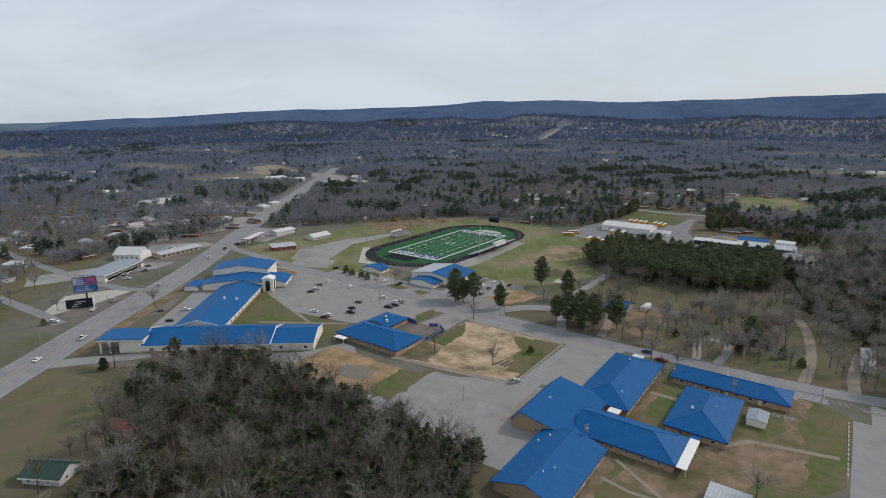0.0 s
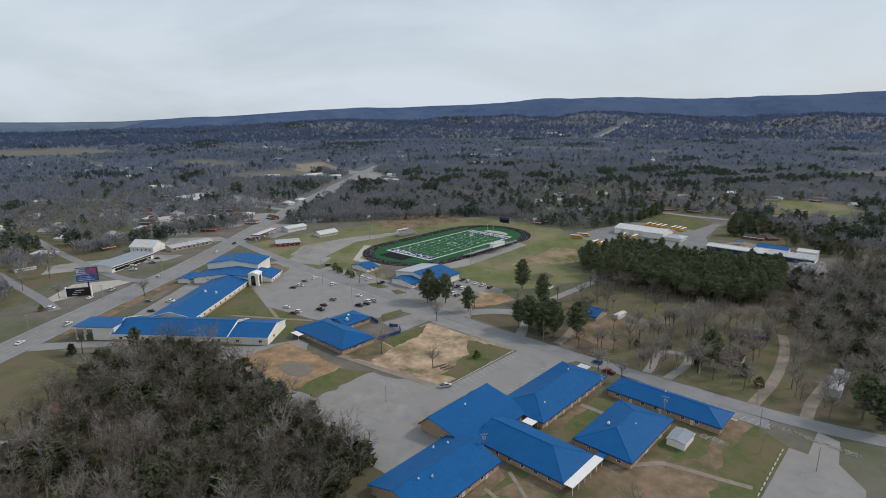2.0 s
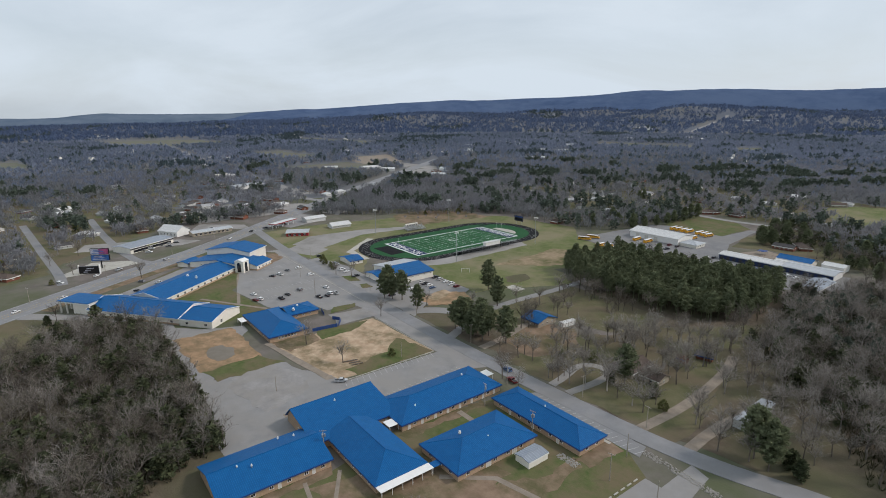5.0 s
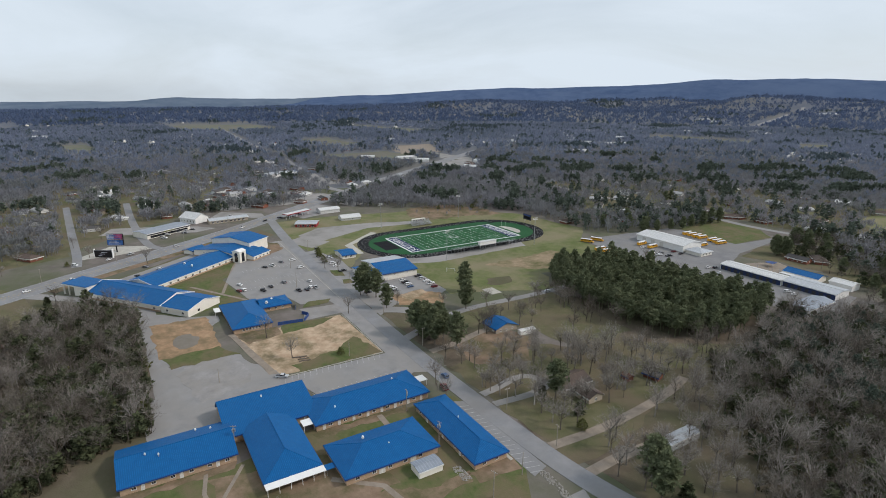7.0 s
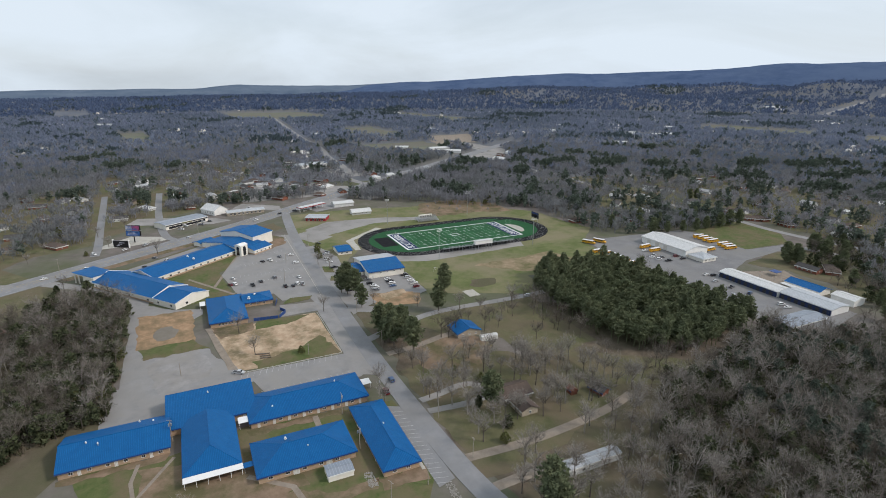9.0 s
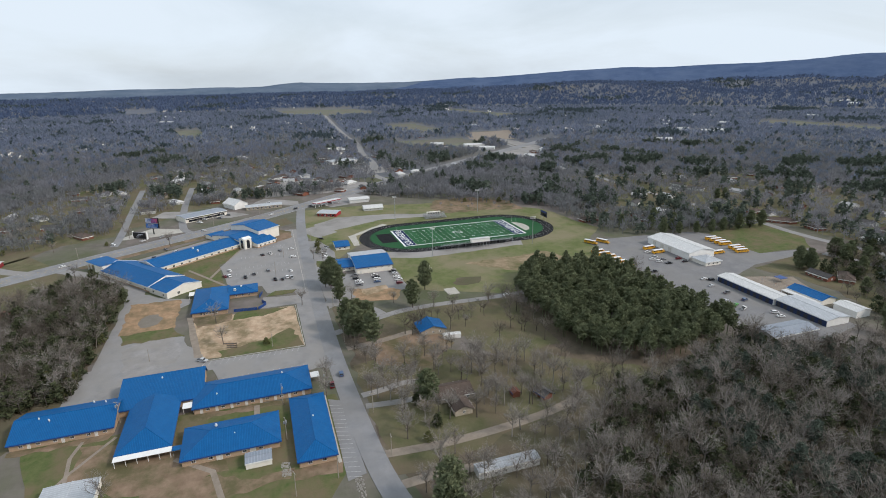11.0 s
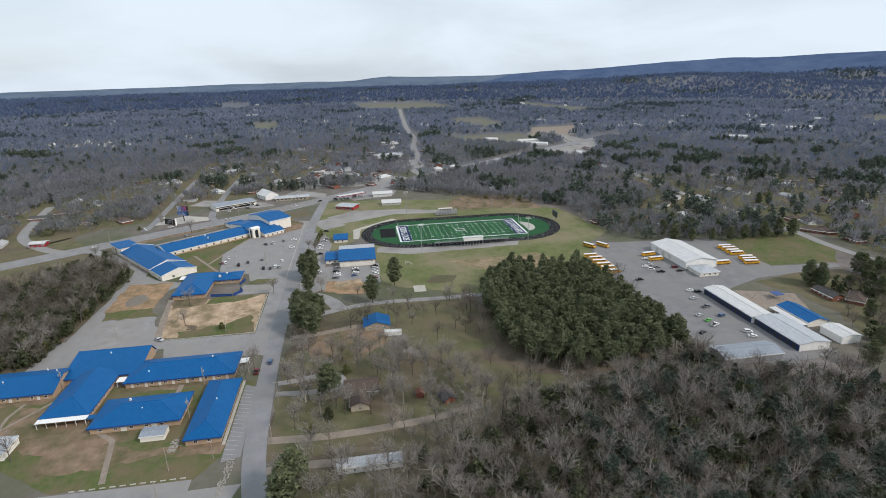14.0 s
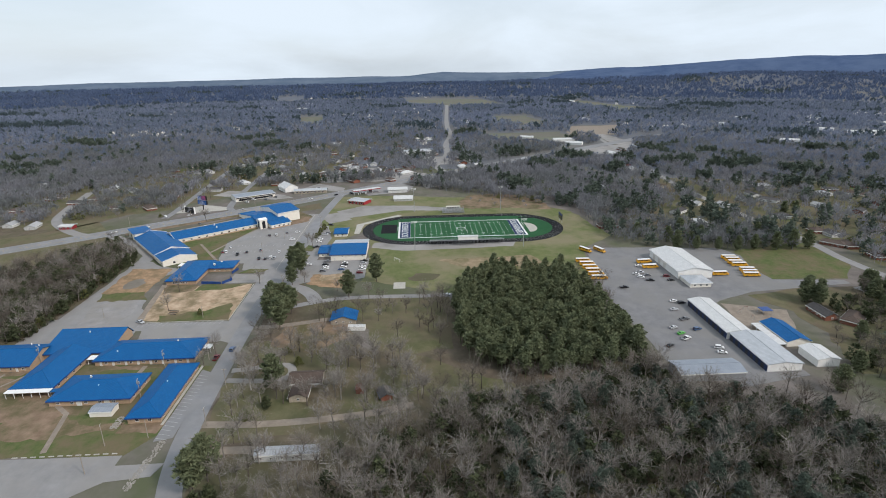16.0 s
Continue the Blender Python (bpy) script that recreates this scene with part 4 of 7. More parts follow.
def bare_tree(seed, h, spread, limbs, subs, twigs, tw, girth=1.0):
    """A leafless tree: trunk and limbs, and the fine crown of branches and twigs."""
    rng = np.random.default_rng(seed)
    tv, tf, cv, cf = [], [], [], []
    top = np.array([rng.normal() * 0.03 * h, rng.normal() * 0.03 * h, h * 0.55])
    fork = top * 0.55
    limb(tv, tf, np.zeros(3), fork, 0.020 * h * girth, 0.014 * h * girth, 5)
    limb(tv, tf, fork, top, 0.014 * h * girth, 0.006 * h, 4)
    for i in range(limbs):
        a = 2 * math.pi * (i + rng.uniform(-0.3, 0.3)) / limbs * 2.4
        k = rng.uniform(0.1, 1.0)
        p = fork + (top - fork) * k
        out = spread * h * rng.uniform(0.55, 1.0) * (1.05 - 0.55 * k)
        q = np.array([p[0] + math.cos(a) * out, p[1] + math.sin(a) * out, p[2] + h * rng.uniform(0.16, 0.36)])
        q[2] = min(q[2], h * 0.97)
        mid = (p + q) / 2 + np.array([0, 0, -0.03 * h])
        limb(tv, tf, p, mid, 0.0085 * h * girth, 0.0055 * h * girth)
        limb(tv, tf, mid, q, 0.0055 * h * girth, 0.0015 * h)
        for j in range(subs):
            u = rng.uniform(0.25, 1.0)
            s = mid + (q - mid) * (u - 0.4) / 0.6 if u > 0.4 else p + (mid - p) * u / 0.4
            d = np.array([math.cos(a), math.sin(a), 0.9]) * 0.5 + rng.normal(size=3) * 0.6
            d[2] = abs(d[2]) * 0.9 + 0.15
            d /= np.linalg.norm(d)
            e = s + d * h * rng.uniform(0.12, 0.26)
            blade(cv, cf, s, e, tw * 1.9, rng)
            for _ in range(twigs):
                s2 = s + (e - s) * rng.uniform(0.25, 1.0)
                d2 = d * 0.7 + rng.normal(size=3) * 0.55
                d2[2] += 0.2
                d2 /= np.linalg.norm(d2)
                blade(cv, cf, s2, s2 + d2 * h * rng.uniform(0.07, 0.16), tw, rng)
    return np.array(tv), np.array(tf), np.array(cv), np.array(cf)


def clump(v, f, c, r, rng, n=7):
    """A ragged spray of foliage."""
    for _ in range(n):
        d = rng.normal(size=3)
        d[2] = abs(d[2]) * 0.6
        d /= np.linalg.norm(d)
        s = np.cross(d, rng.normal(size=3))
        s /= np.linalg.norm(s) + 1e-9
        p = c + rng.normal(size=3) * r * 0.25
        b = len(v)
        v += [p - s * r * 0.4, p + s * r * 0.4, p + d * r * 1.2]
        f.append((b, b + 1, b + 2))


def pine_tree(seed, h, bare, width, clumps, size, n=7):
    """A pine: a straight trunk, and sprays of needles on rising whorls, ragged at the edge."""
    rng = np.random.default_rng(seed)
    tv, tf, cv, cf = [], [], [], []
    limb(tv, tf, np.zeros(3), np.array([0, 0, h * 0.6]), 0.017 * h, 0.011 * h, 5)
    limb(tv, tf, np.array([0, 0, h * 0.6]), np.array([0, 0, h * 0.97]), 0.011 * h, 0.002 * h, 4)
    for i in range(clumps):
        k = rng.uniform(0, 1) ** 0.85
        z = h * (bare + (1 - bare) * k)
        env = width * h * (0.35 + 0.65 * math.sin(math.pi * min(1, (1 - k) * 0.85 + 0.12))) * (1 - 0.55 * k ** 3)
        a, r = rng.uniform(0, 2 * math.pi), env * math.sqrt(rng.uniform(0.12, 1.0)) * (0.75 + 0.35 * math.sin(3 * z + seed))
        c = np.array([math.cos(a) * r, math.sin(a) * r, z])
        if i % 6 == 0:
            limb(tv, tf, np.array([0, 0, z - 0.04 * h]), c, 0.004 * h, 0.001 * h)
        clump(cv, cf, c, size * rng.uniform(0.7, 1.3), rng, n)
    return np.array(tv), np.array(tf), np.array(cv), np.array(cf)


def bush(seed, h, width, clumps, size, n=7):
    rng = np.random.default_rng(seed)
    tv, tf, cv, cf = [], [], [], []
    limb(tv, tf, np.zeros(3), np.array([0, 0, h * 0.6]), 0.03 * h, 0.01 * h, 4)
    for i in range(clumps):
        k = rng.uniform(0.08, 1)
        r = width * h * math.sqrt(max(0.02, 1 - k ** 1.6)) * math.sqrt(rng.uniform(0.1, 1))
        a = rng.uniform(0, 2 * math.pi)
        clump(cv, cf, np.array([math.cos(a) * r, math.sin(a) * r, k * h]), size * rng.uniform(0.7, 1.3), rng, n)
    return np.array(tv), np.array(tf), np.array(cv), np.array(cf)


def joined(t):
    """Trunk and crown of a template in one pair of arrays."""
    tv, tf, cv, cf = t
    return np.vstack([tv, cv]), np.vstack([tf, cf + len(tv)])


def scatter(name, temps, places, material, label, category, seed, lo=0.8, hi=1.25):
    """Many plants of one kind as one mesh."""
    rng = np.random.default_rng(seed)
    V, F, base = [], [], 0
    pick = rng.integers(0, len(temps), len(places))
    for i, (tv, tf) in enumerate(temps):
        pos = places[pick == i]
        n = len(pos)
        if not n:
            continue
        a, s = rng.uniform(0, 2 * math.pi, n), rng.uniform(lo, hi, n)
        c, sn = np.cos(a) * s, np.sin(a) * s
        x = tv[None, :, 0] * c[:, None] - tv[None, :, 1] * sn[:, None] + pos[:, 0:1]
        y = tv[None, :, 0] * sn[:, None] + tv[None, :, 1] * c[:, None] + pos[:, 1:2]
        lift = np.array([ground_height(px, py) for px, py in pos])
        z = tv[None, :, 2] * s[:, None] * rng.uniform(0.85, 1.15, n)[:, None] + lift[:, None]
        V.append(np.stack([x, y, z], -1).reshape(-1, 3))
        F.append((tf[None] + (np.arange(n) * len(tv))[:, None, None] + base).reshape(-1, 3))
        base += n * len(tv)
    ob = new(name, fast_mesh(name, np.vstack(V), np.vstack(F), material))
    return tagged(ob, label, category, kind="stuff")


def inside(px, py, ring):
    """Which points lie inside a ring."""
    hit = np.zeros(len(px), bool)
    for (ax, ay), (bx, by) in zip(ring, ring[1:] + ring[:1]):
        hit ^= ((ay > py) != (by > py)) & (px < (bx - ax) * (py - ay) / (by - ay + 1e-12) + ax)
    return hit


def near_line(px, py, line, d):
    hit = np.zeros(len(px), bool)
    for (ax, ay), (bx, by) in zip(line, line[1:]):
        ux, uy = bx - ax, by - ay
        t = np.clip(((px - ax) * ux + (py - ay) * uy) / (ux * ux + uy * uy), 0, 1)
        hit |= (px - ax - t * ux) ** 2 + (py - ay - t * uy) ** 2 < d * d
    return hit


def field_noise(px, py, size, seed):
    """A smooth random field, from a few turned waves."""
    r = np.random.default_rng(seed)
    total = np.zeros(len(px))
    for i in range(9):
        a, k = r.uniform(0, 2 * math.pi), 2 * math.pi / (size * r.uniform(0.5, 1.6))
        total += np.sin((px * math.cos(a) + py * math.sin(a)) * k + r.uniform(0, 6.28))
    return total / 3


# where the town's houses stand
WEST = [(-432, 34), (-388, 36), (-386, 72), (-506, 43), (-594, 48), (-596, 63), (-706, -258), (-726, -211), (-784, -199), (-677, -82), (-522, -119), (-524, -82), (-389, -65), (-471, 113), (-330, -33), (-323, -8), (-418, -20), (-436, -7)]
MIDTOWN = [(-561, 231), (-598, 245), (-638, 261), (-684, 278), (-626, 293), (-596, 307), (-552, 341), (-515, 352), (-507, 322), (-782, 428), (-736, 372), (-624, 426), (-605, 448), (-860, 576), (-641, 524), (-1322, 506), (-1051, 592), (-835, 591), (-625, 250), (-596, 251), (-600, 267), (-570, 269), (-570, 306), (-576, 344), (-551, 203), (-568, 164), (-512, 135)]
EAST = [(-249, 578), (-273, 613), (-238, 697), (-204, 686), (-272, 581), (-272, 526), (-82, 588), (-73, 600), (-355, 563), (-314, 611), (-431, 642), (-346, 641), (-376, 723), (-349, 725), (-321, 760), (-296, 781), (-542, 654), (-439, 573), (-556, 889), (-649, 988), (-546, 964), (-670, 639), (-722, 704), (-311, 867), (-277, 847), (-223, 808), (-183, 801), (-106, 963), (-85, 938), (8, 843), (-332, 668)]
FARMS = [(-1995, -142, 30), (-2072, -71, 40), (-3254, 253, 40), (-3201, 388, 40), (-1476, 1208, 30), (-1201, 1174, 25), (-782, 1020, 30), (-935, 1205, 25), (-880, 1224, 25), (-873, 1266, 30), (-1080, 1064, 25), (-847, 619, 40), (-805, 630, 30), (-898, 564, 25), (-1399, 225, 20), (-1630, -415, 22), (-1160, 1334, 30), (-1047, 1253, 30), (-1023, 1419, 30), (-871, 1234, 30), (-1745, 2761, 60), (-682, 664, 30), (-1998, 1117, 40),
         (-1277, 1907, 40), (-1097, 1822, 40), (-1475, 2467, 60), (-1393, 2397, 40), (-974, 2016, 40), (-895, 1941, 30), (-2677, 374, 50), (-2634, 299, 30), (-1977, 957, 30), (-1260, 795, 30),
         (-1240, 479, 18), (-1296, 375, 18), (-743, 727, 25), (-1791, -46, 40), (-1237, 3000, 80)]
NORTH_ROAD = [(-1150, 2330), (-1230, 2570), (-1308, 2840), (-1395, 3110), (-1412, 3200), (-1440, 3255)]
SIDE_ROADS = [[(-345, 104), (-439, 98), (-500, 94), (-600, 86)], [(-380, 156), (-490, 146), (-610, 145)],
              [(-560, 395), (-647, 387), (-709, 411), (-837, 411), (-976, 434), (-1140, 433), (-1454, 451), (-1900, 480)],
              [(-290, 60), (-340, 0), (-380, -15), (-480, -40)], [(-60, 690), (-158, 667), (-219, 675), (-466, 668), (-640, 690), (-900, 720)]]
CLEAR = [(-86, 138), (-224, 136), (-285, 76), (-250, -10), (-320, -40), (-355, 30), (-395, 100), (-470, 112), (-500, 215), (-500, 290), (-470, 352), (-400, 440), (-340, 520), (-250, 530), (-205, 600), (-215, 680),
         (-110, 690), (-20, 560), (-8, 476), (-40, 470), (-150, 480), (-165, 395), (-128, 372), (-100, 262), (48, 262), (50, 150), (10, 140), (-40, 118), (-60, 116)]
WEST_TOWN = [(-330, -60), (-430, -80), (-640, 20), (-900, 180), (-900, 480), (-640, 560), (-545, 420), (-520, 230), (-480, 60)]
EAST_TOWN = [(-215, 690), (-130, 690), (40, 760), (-20, 900), (-420, 900), (-500, 640), (-420, 560), (-260, 560)]
WEST_WOOD = [(-92, 138), (-120, 137), (-215, 137), (-228, 128), (-243, 110), (-236, 96), (-215, 86), (-190, 70), (-172, 50), (-150, 20), (-60, 0), (-12, 40), (-34, 78), (-64, 98), (-80, 120), (-86, 138)]
EAST_WOOD = [(62, 288), (40, 322), (12, 345), (-12, 372), (-16, 420), (-34, 468), (-6, 468), (-4, 500), (30, 540), (90, 560), (115, 480), (115, 330), (90, 290)]
YARDS = [(-95, 266), (-50, 264), (40, 272), (60, 288), (40, 322), (12, 345), (-12, 365), (-50, 345), (-60, 330), (-90, 322)]
PINES = [(-126, 376), (-60, 374), (-42, 380), (-22, 412), (-34, 464), (-70, 466), (-122, 462), (-148, 454), (-158, 398)]
MEADOWS = [[(-330, 40), (-285, 76), (-255, 96), (-232, 84), (-214, 62), (-196, 40), (-172, 22), (-150, -60), (-260, -80)], [(-2400, 300), (-1900, 350), (-1800, 700), (-2300, 640)], [(-1000, 480), (-860, 520), (-880, 700), (-1010, 660)], [(40, 720), (260, 700), (330, 1000), (60, 1020)],
           [(-100, 1200), (160, 1180), (180, 1330), (-120, 1350)], [(-1000, 1500), (-700, 1560), (-760, 1700), (-1050, 1640)], [(-560, 560), (-420, 600), (-440, 640), (-580, 600)], [(-651, 1697), (-592, 1752), (-526, 1576), (-572, 1532)],
           [(-1102, 716), (-1117, 842), (-937, 766), (-940, 675)], [(-135, 811), (-118, 868), (-46, 880), (-10, 760), (-71, 713)], [(-690, 600), (-655, 665), (-800, 762), (-950, 748), (-940, 722), (-790, 722), (-742, 640)],
           [(-2000, 900), (-1500, 1000), (-1550, 1120), (-2050, 1010)], [(-1400, 560), (-1150, 600), (-1160, 700), (-1420, 680)], [(-250, 1800), (350, 1750), (400, 1900), (-260, 1960)],
           [(-1500, 20), (-1250, 60), (-1270, 120), (-1500, 90)], [(-2600, -300), (-2200, -200), (-2250, -100), (-2650, -180)]]
for i, mring in enumerate(MEADOWS):
    patch("ground", mring, 0.05, "pasture" if i else "meadow", "open field among the far woods", 12, hold=40)


def grid_fill(ring_, step, seed):
    r = np.random.default_rng(seed)
    xs, ys = [q[0] for q in ring_], [q[1] for q in ring_]
    gx, gy = np.meshgrid(np.arange(min(xs), max(xs), step), np.arange(min(ys), max(ys), step))
    p = np.stack([gx.ravel(), gy.ravel()], -1) + r.uniform(-step * 0.45, step * 0.45, (gx.size, 2))
    return p[inside(p[:, 0], p[:, 1], ring_)]


def suburb(ring_, step, seed, taken):
    """House plots on a loose grid, clear of roads, fields and other houses."""
    p = grid_fill(ring_, step, seed)
    x, y = p[:, 0], p[:, 1]
    bad = inside(x, y, CLEAR) | near_line(x, y, HWY, 36) | inside(x, y, [(-505, 235), (-540, 225), (-610, 262), (-600, 330), (-545, 372), (-505, 330)])
    for line in SIDE_ROADS:
        bad |= near_line(x, y, line, 19)
    for field in MEADOWS:
        bad |= inside(x, y, field)
    for hx, hy in taken:
        bad |= (x - hx) ** 2 + (y - hy) ** 2 < 32 ** 2
    return [(float(a), float(b)) for a, b in p[~bad]]


def far_floor():
    """The floor of the far woods, flat near the town and rising into foothills."""
    v, f, na, nr = [], [], 150, 44
    for i in range(na + 1):
        a = radians(-16 + 156 * i / na)
        for j in range(nr + 1):
            r = 720 + (4600 - 720) * j / nr
            x, y = 100 - r * math.sin(a), 170 + r * math.cos(a)
            v.append((x, y, 0.02 + ground_height(x, y)))
            if i and j:
                q = (i - 1) * (nr + 1) + j
                f.append([q - 1, q, q + nr + 1, q + nr])
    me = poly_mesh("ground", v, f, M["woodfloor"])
    for p in me.polygons:
        p.use_smooth = True
    return tagged(new("ground", me), "floor of the far woods, haze and tree shade painted blue-grey", "ground", kind="structure")


far_floor()


def draped_road(line, width, material, label):
    """A road that follows the rise of the land."""
    pts, v, f = [Vector(p) for p in line], [], []
    fine = [a.lerp(b, i / 16) for a, b in zip(pts, pts[1:]) for i in range(16)] + [pts[-1]]
    for i, p in enumerate(fine):
        d = (fine[min(i + 1, len(fine) - 1)] - fine[max(i - 1, 0)]).normalized()
        for k in (-1, 1):
            q = p + Vector((-d.y, d.x)) * k * width / 2
            v.append((q.x, q.y, max(ground_height(q.x, q.y), ground_height(p.x, p.y)) + 0.9))
        if i:
            f.append([2 * i - 2, 2 * i - 1, 2 * i + 1, 2 * i])
    return tagged(new("road", poly_mesh("road", v, f, M[material])), label, "road", kind="structure")


draped_road(NORTH_ROAD, 19, "asphalt", "pale far highway climbing towards the ridge")


PLOTS = suburb(EAST_TOWN, 46, 501, EAST)[:46] + suburb(WEST_TOWN, 50, 502, WEST + MIDTOWN)[:34]
for px_, py_ in PLOTS:
    patch("ground", [(px_ + 14 * math.cos(k * 0.785), py_ + 12 * math.sin(k * 0.785)) for k in range(8)], 0.041, "lawn", "green house lawn among bare trees", 2.0, hold=5)


def wild(n, r0, r1, az0, az1, seed):
    """Random places in a fan of the country, by distance and bearing."""
    r = np.random.default_rng(seed)
    d = np.sqrt(r.uniform(r0 * r0, r1 * r1, n))
    a = np.radians(r.uniform(az0, az1, n))
    return np.stack([100 - d * np.sin(a), 170 + d * np.cos(a)], -1)


def thin(p, margin=0.0, town=0.25, seed=5):
    """Keep the places that are open to woods."""
    x, y = p[:, 0], p[:, 1]
    r = np.random.default_rng(seed)
    bad = inside(x, y, CLEAR) | inside(x, y, WEST_WOOD) | inside(x, y, EAST_WOOD) | inside(x, y, YARDS) | inside(x, y, PINES) | near_line(x, y, HWY, 20 + margin)
    for line in SIDE_ROADS:
        bad |= near_line(x, y, line, 8 + margin)
    bad |= near_line(x, y, NORTH_ROAD, 32)
    for hx, hy, hl in FARMS:
        bad |= (x - hx) ** 2 + (y - hy) ** 2 < (hl * 0.6 + 14) ** 2
    for ring_ in MEADOWS:
        bad |= inside(x, y, ring_)
    for hx, hy in PLOTS:
        bad |= (x - hx) ** 2 + (y - hy) ** 2 < 12 ** 2
    for hx, hy in WEST + MIDTOWN + EAST:
        bad |= (x - hx - 7) ** 2 + (y - hy + 5) ** 2 < 15 ** 2
    settled = inside(x, y, WEST_TOWN) | inside(x, y, EAST_TOWN)
    bad |= settled & (r.uniform(size=len(x)) > town)
    return p[~bad]


NEAR_BARE = [joined(bare_tree(s, 13 + (s % 3) * 2, 0.34 + 0.03 * (s % 4), 11, 6, 6, 0.075)) for s in range(6)]


def feather_crown(seed, sprays, radius, half, middle, length, width, limbs=0):
    """A leafless crown seen from afar: fine rising sprays on a rounded dome, over a few limbs."""
    rng = np.random.default_rng(seed)
    v, f = [], []
    squash = rng.uniform(0.85, 1.15, 3)
    for i in range(sprays):
        d = rng.normal(size=3)
        d[2] = abs(d[2]) * 1.1 - 0.25
        d /= np.linalg.norm(d)
        p = np.array([d[0] * radius, d[1] * radius, middle + d[2] * half]) * squash
        p[:2] *= rng.uniform(0.35, 0.95)
        u = np.array([d[0] * 0.55, d[1] * 0.55, 0.75]) + rng.normal(size=3) * 0.3
        u /= np.linalg.norm(u)
        k = length * rng.uniform(0.6, 1.3)
        blade(v, f, p - u * k * 0.5, p + u * k * 0.6, width * rng.uniform(0.6, 1.4), rng)
    for i in range(limbs):
        a = rng.uniform(0, 6.28)
        p = np.array([0, 0, rng.uniform(2.0, 4.5)])
        blade(v, f, p, p + np.array([math.cos(a) * radius * rng.uniform(0.3, 0.8), math.sin(a) * radius * rng.uniform(0.3, 0.8), half * rng.uniform(0.8, 1.4)]), 0.34, rng)
    blade(v, f, np.zeros(3), np.array([0, 0, middle + half * 0.6]), 0.07 * (middle + half), rng)
    return np.array(v), np.array(f)


GIANT_BARE = [joined(bare_tree(300 + s, 15 + s % 3, 0.30 + 0.03 * (s % 3), 15, 5, 5, 0.085, 1.05)) for s in range(6)]
MID_BARE = [feather_crown(20 + s, 23, 4.5, 3.9, 6.0, 3.2, 0.86, 3) for s in range(8)]
FAR_BARE = [feather_crown(70 + s, 9, 5.2, 3.6, 5.6, 4.8, 2.3) for s in range(8)]
FAR_PINE = [feather_crown(170 + s, 11, 3.8, 4.4, 5.4, 4.6, 2.9) for s in range(5)]
PINE_T = [pine_tree(s, 12.8 + s % 4, 0.36, 0.23 + 0.02 * (s % 3), 150, 0.9, 5) for s in range(7)]
MID_PINE = [joined(pine_tree(40 + s, 11 + s, 0.12, 0.34 + 0.05 * (s % 2), 24, 2.4, 3)) for s in range(5)]
CEDAR_T = [bush(s, 7.5 + 1.3 * s, 0.33, 44, 1.4, 5) for s in range(4)]
BUD_T = [bush(30 + s, 7, 0.5, 24, 1.2, 4) for s in range(3)]

TUFT = []
for s in range(4):
    rng = np.random.default_rng(170 + s)
    v, f = [], []
    for i in range(12):
        a = rng.uniform(0, 6.28)
        p = np.array([math.cos(a) * 0.6, math.sin(a) * 0.6, 0.0])
        blade(v, f, p, p + np.array([math.cos(a) * rng.uniform(0.3, 1.8), math.sin(a) * rng.uniform(0.3, 1.8), rng.uniform(1.2, 3.2)]), 0.34, rng)
    TUFT.append((np.array(v), np.array(f)))
for ring_, sd in ((WEST_WOOD, 51), (EAST_WOOD, 52)):
    scatter("undergrowth", TUFT, grid_fill(ring_, 3.0, sd), M["brush"], "dull brown leafless undergrowth of the wood", "undergrowth", sd, 0.6, 1.3)
west = grid_fill(WEST_WOOD, 6.4, 1)
large = np.random.default_rng(401).uniform(size=len(west)) < 0.34
scatter("western_wood", GIANT_BARE, west[large], M["paletwig"], "large pale-barked leafless trees of the wood", "wood", 402, 0.6, 1.05)
scatter("western_wood", NEAR_BARE, west[~large], M["twig"], "bare grey-brown broadleaf wood in early spring", "wood", 11, 0.65, 1.15)
dense = grid_fill(WEST_WOOD, 5.6, 2)
dense = dense[field_noise(dense[:, 0], dense[:, 1], 60, 4) + np.maximum(0, (dense[:, 1] - 85) / 45) > -0.45]
scatter("cedar_thicket", [joined(t) for t in CEDAR_T], dense, M["cedar"], "dark evergreen cedars among bare trees", "thicket", 12, 0.5, 1.15)
east = grid_fill(EAST_WOOD, 6.6, 3)
buds_at = np.vstack([grid_fill(WEST_WOOD, 15, 61), grid_fill(EAST_WOOD, 20, 62)])
scatter("budding_thicket", [joined(t) for t in BUD_T], buds_at, M["bud"], "yellow-green budding bushes in the bare wood", "thicket", 63, 0.5, 1.0)
large = np.random.default_rng(403).uniform(size=len(east)) < 0.6
scatter("eastern_wood", GIANT_BARE, east[large], M["paletwig"], "large pale-barked leafless trees of the wood", "wood", 404, 0.65, 1.1)
scatter("eastern_wood", NEAR_BARE, east[~large], M["twig"], "bare pale-grey broadleaf wood in early spring", "wood", 13, 0.6, 1.1)
dense = grid_fill(EAST_WOOD, 7.0, 4)
dense = dense[field_noise(dense[:, 0], dense[:, 1], 50, 6) + np.maximum(0, (dense[:, 1] - 380) / 60) > -0.6]
scatter("cedar_thicket", [joined(t) for t in CEDAR_T], dense, M["cedar"], "dark evergreen undergrowth below bare trees", "thicket", 14, 0.5, 1.1)
deep = grid_fill([(-10, 392), (-14, 430), (-30, 464), (-4, 470), (0, 500), (34, 540), (90, 556), (112, 480), (112, 400), (60, 380)], 8.0, 141)
deep = deep[field_noise(deep[:, 0], deep[:, 1], 45, 142) > -0.2]
scatter("deep_pines", [joined(t) for t in PINE_T], deep, M["fir"], "dark evergreens among bare trees", "pines", 143, 0.6, 0.95)
grove = grid_fill(YARDS, 11.5, 91)
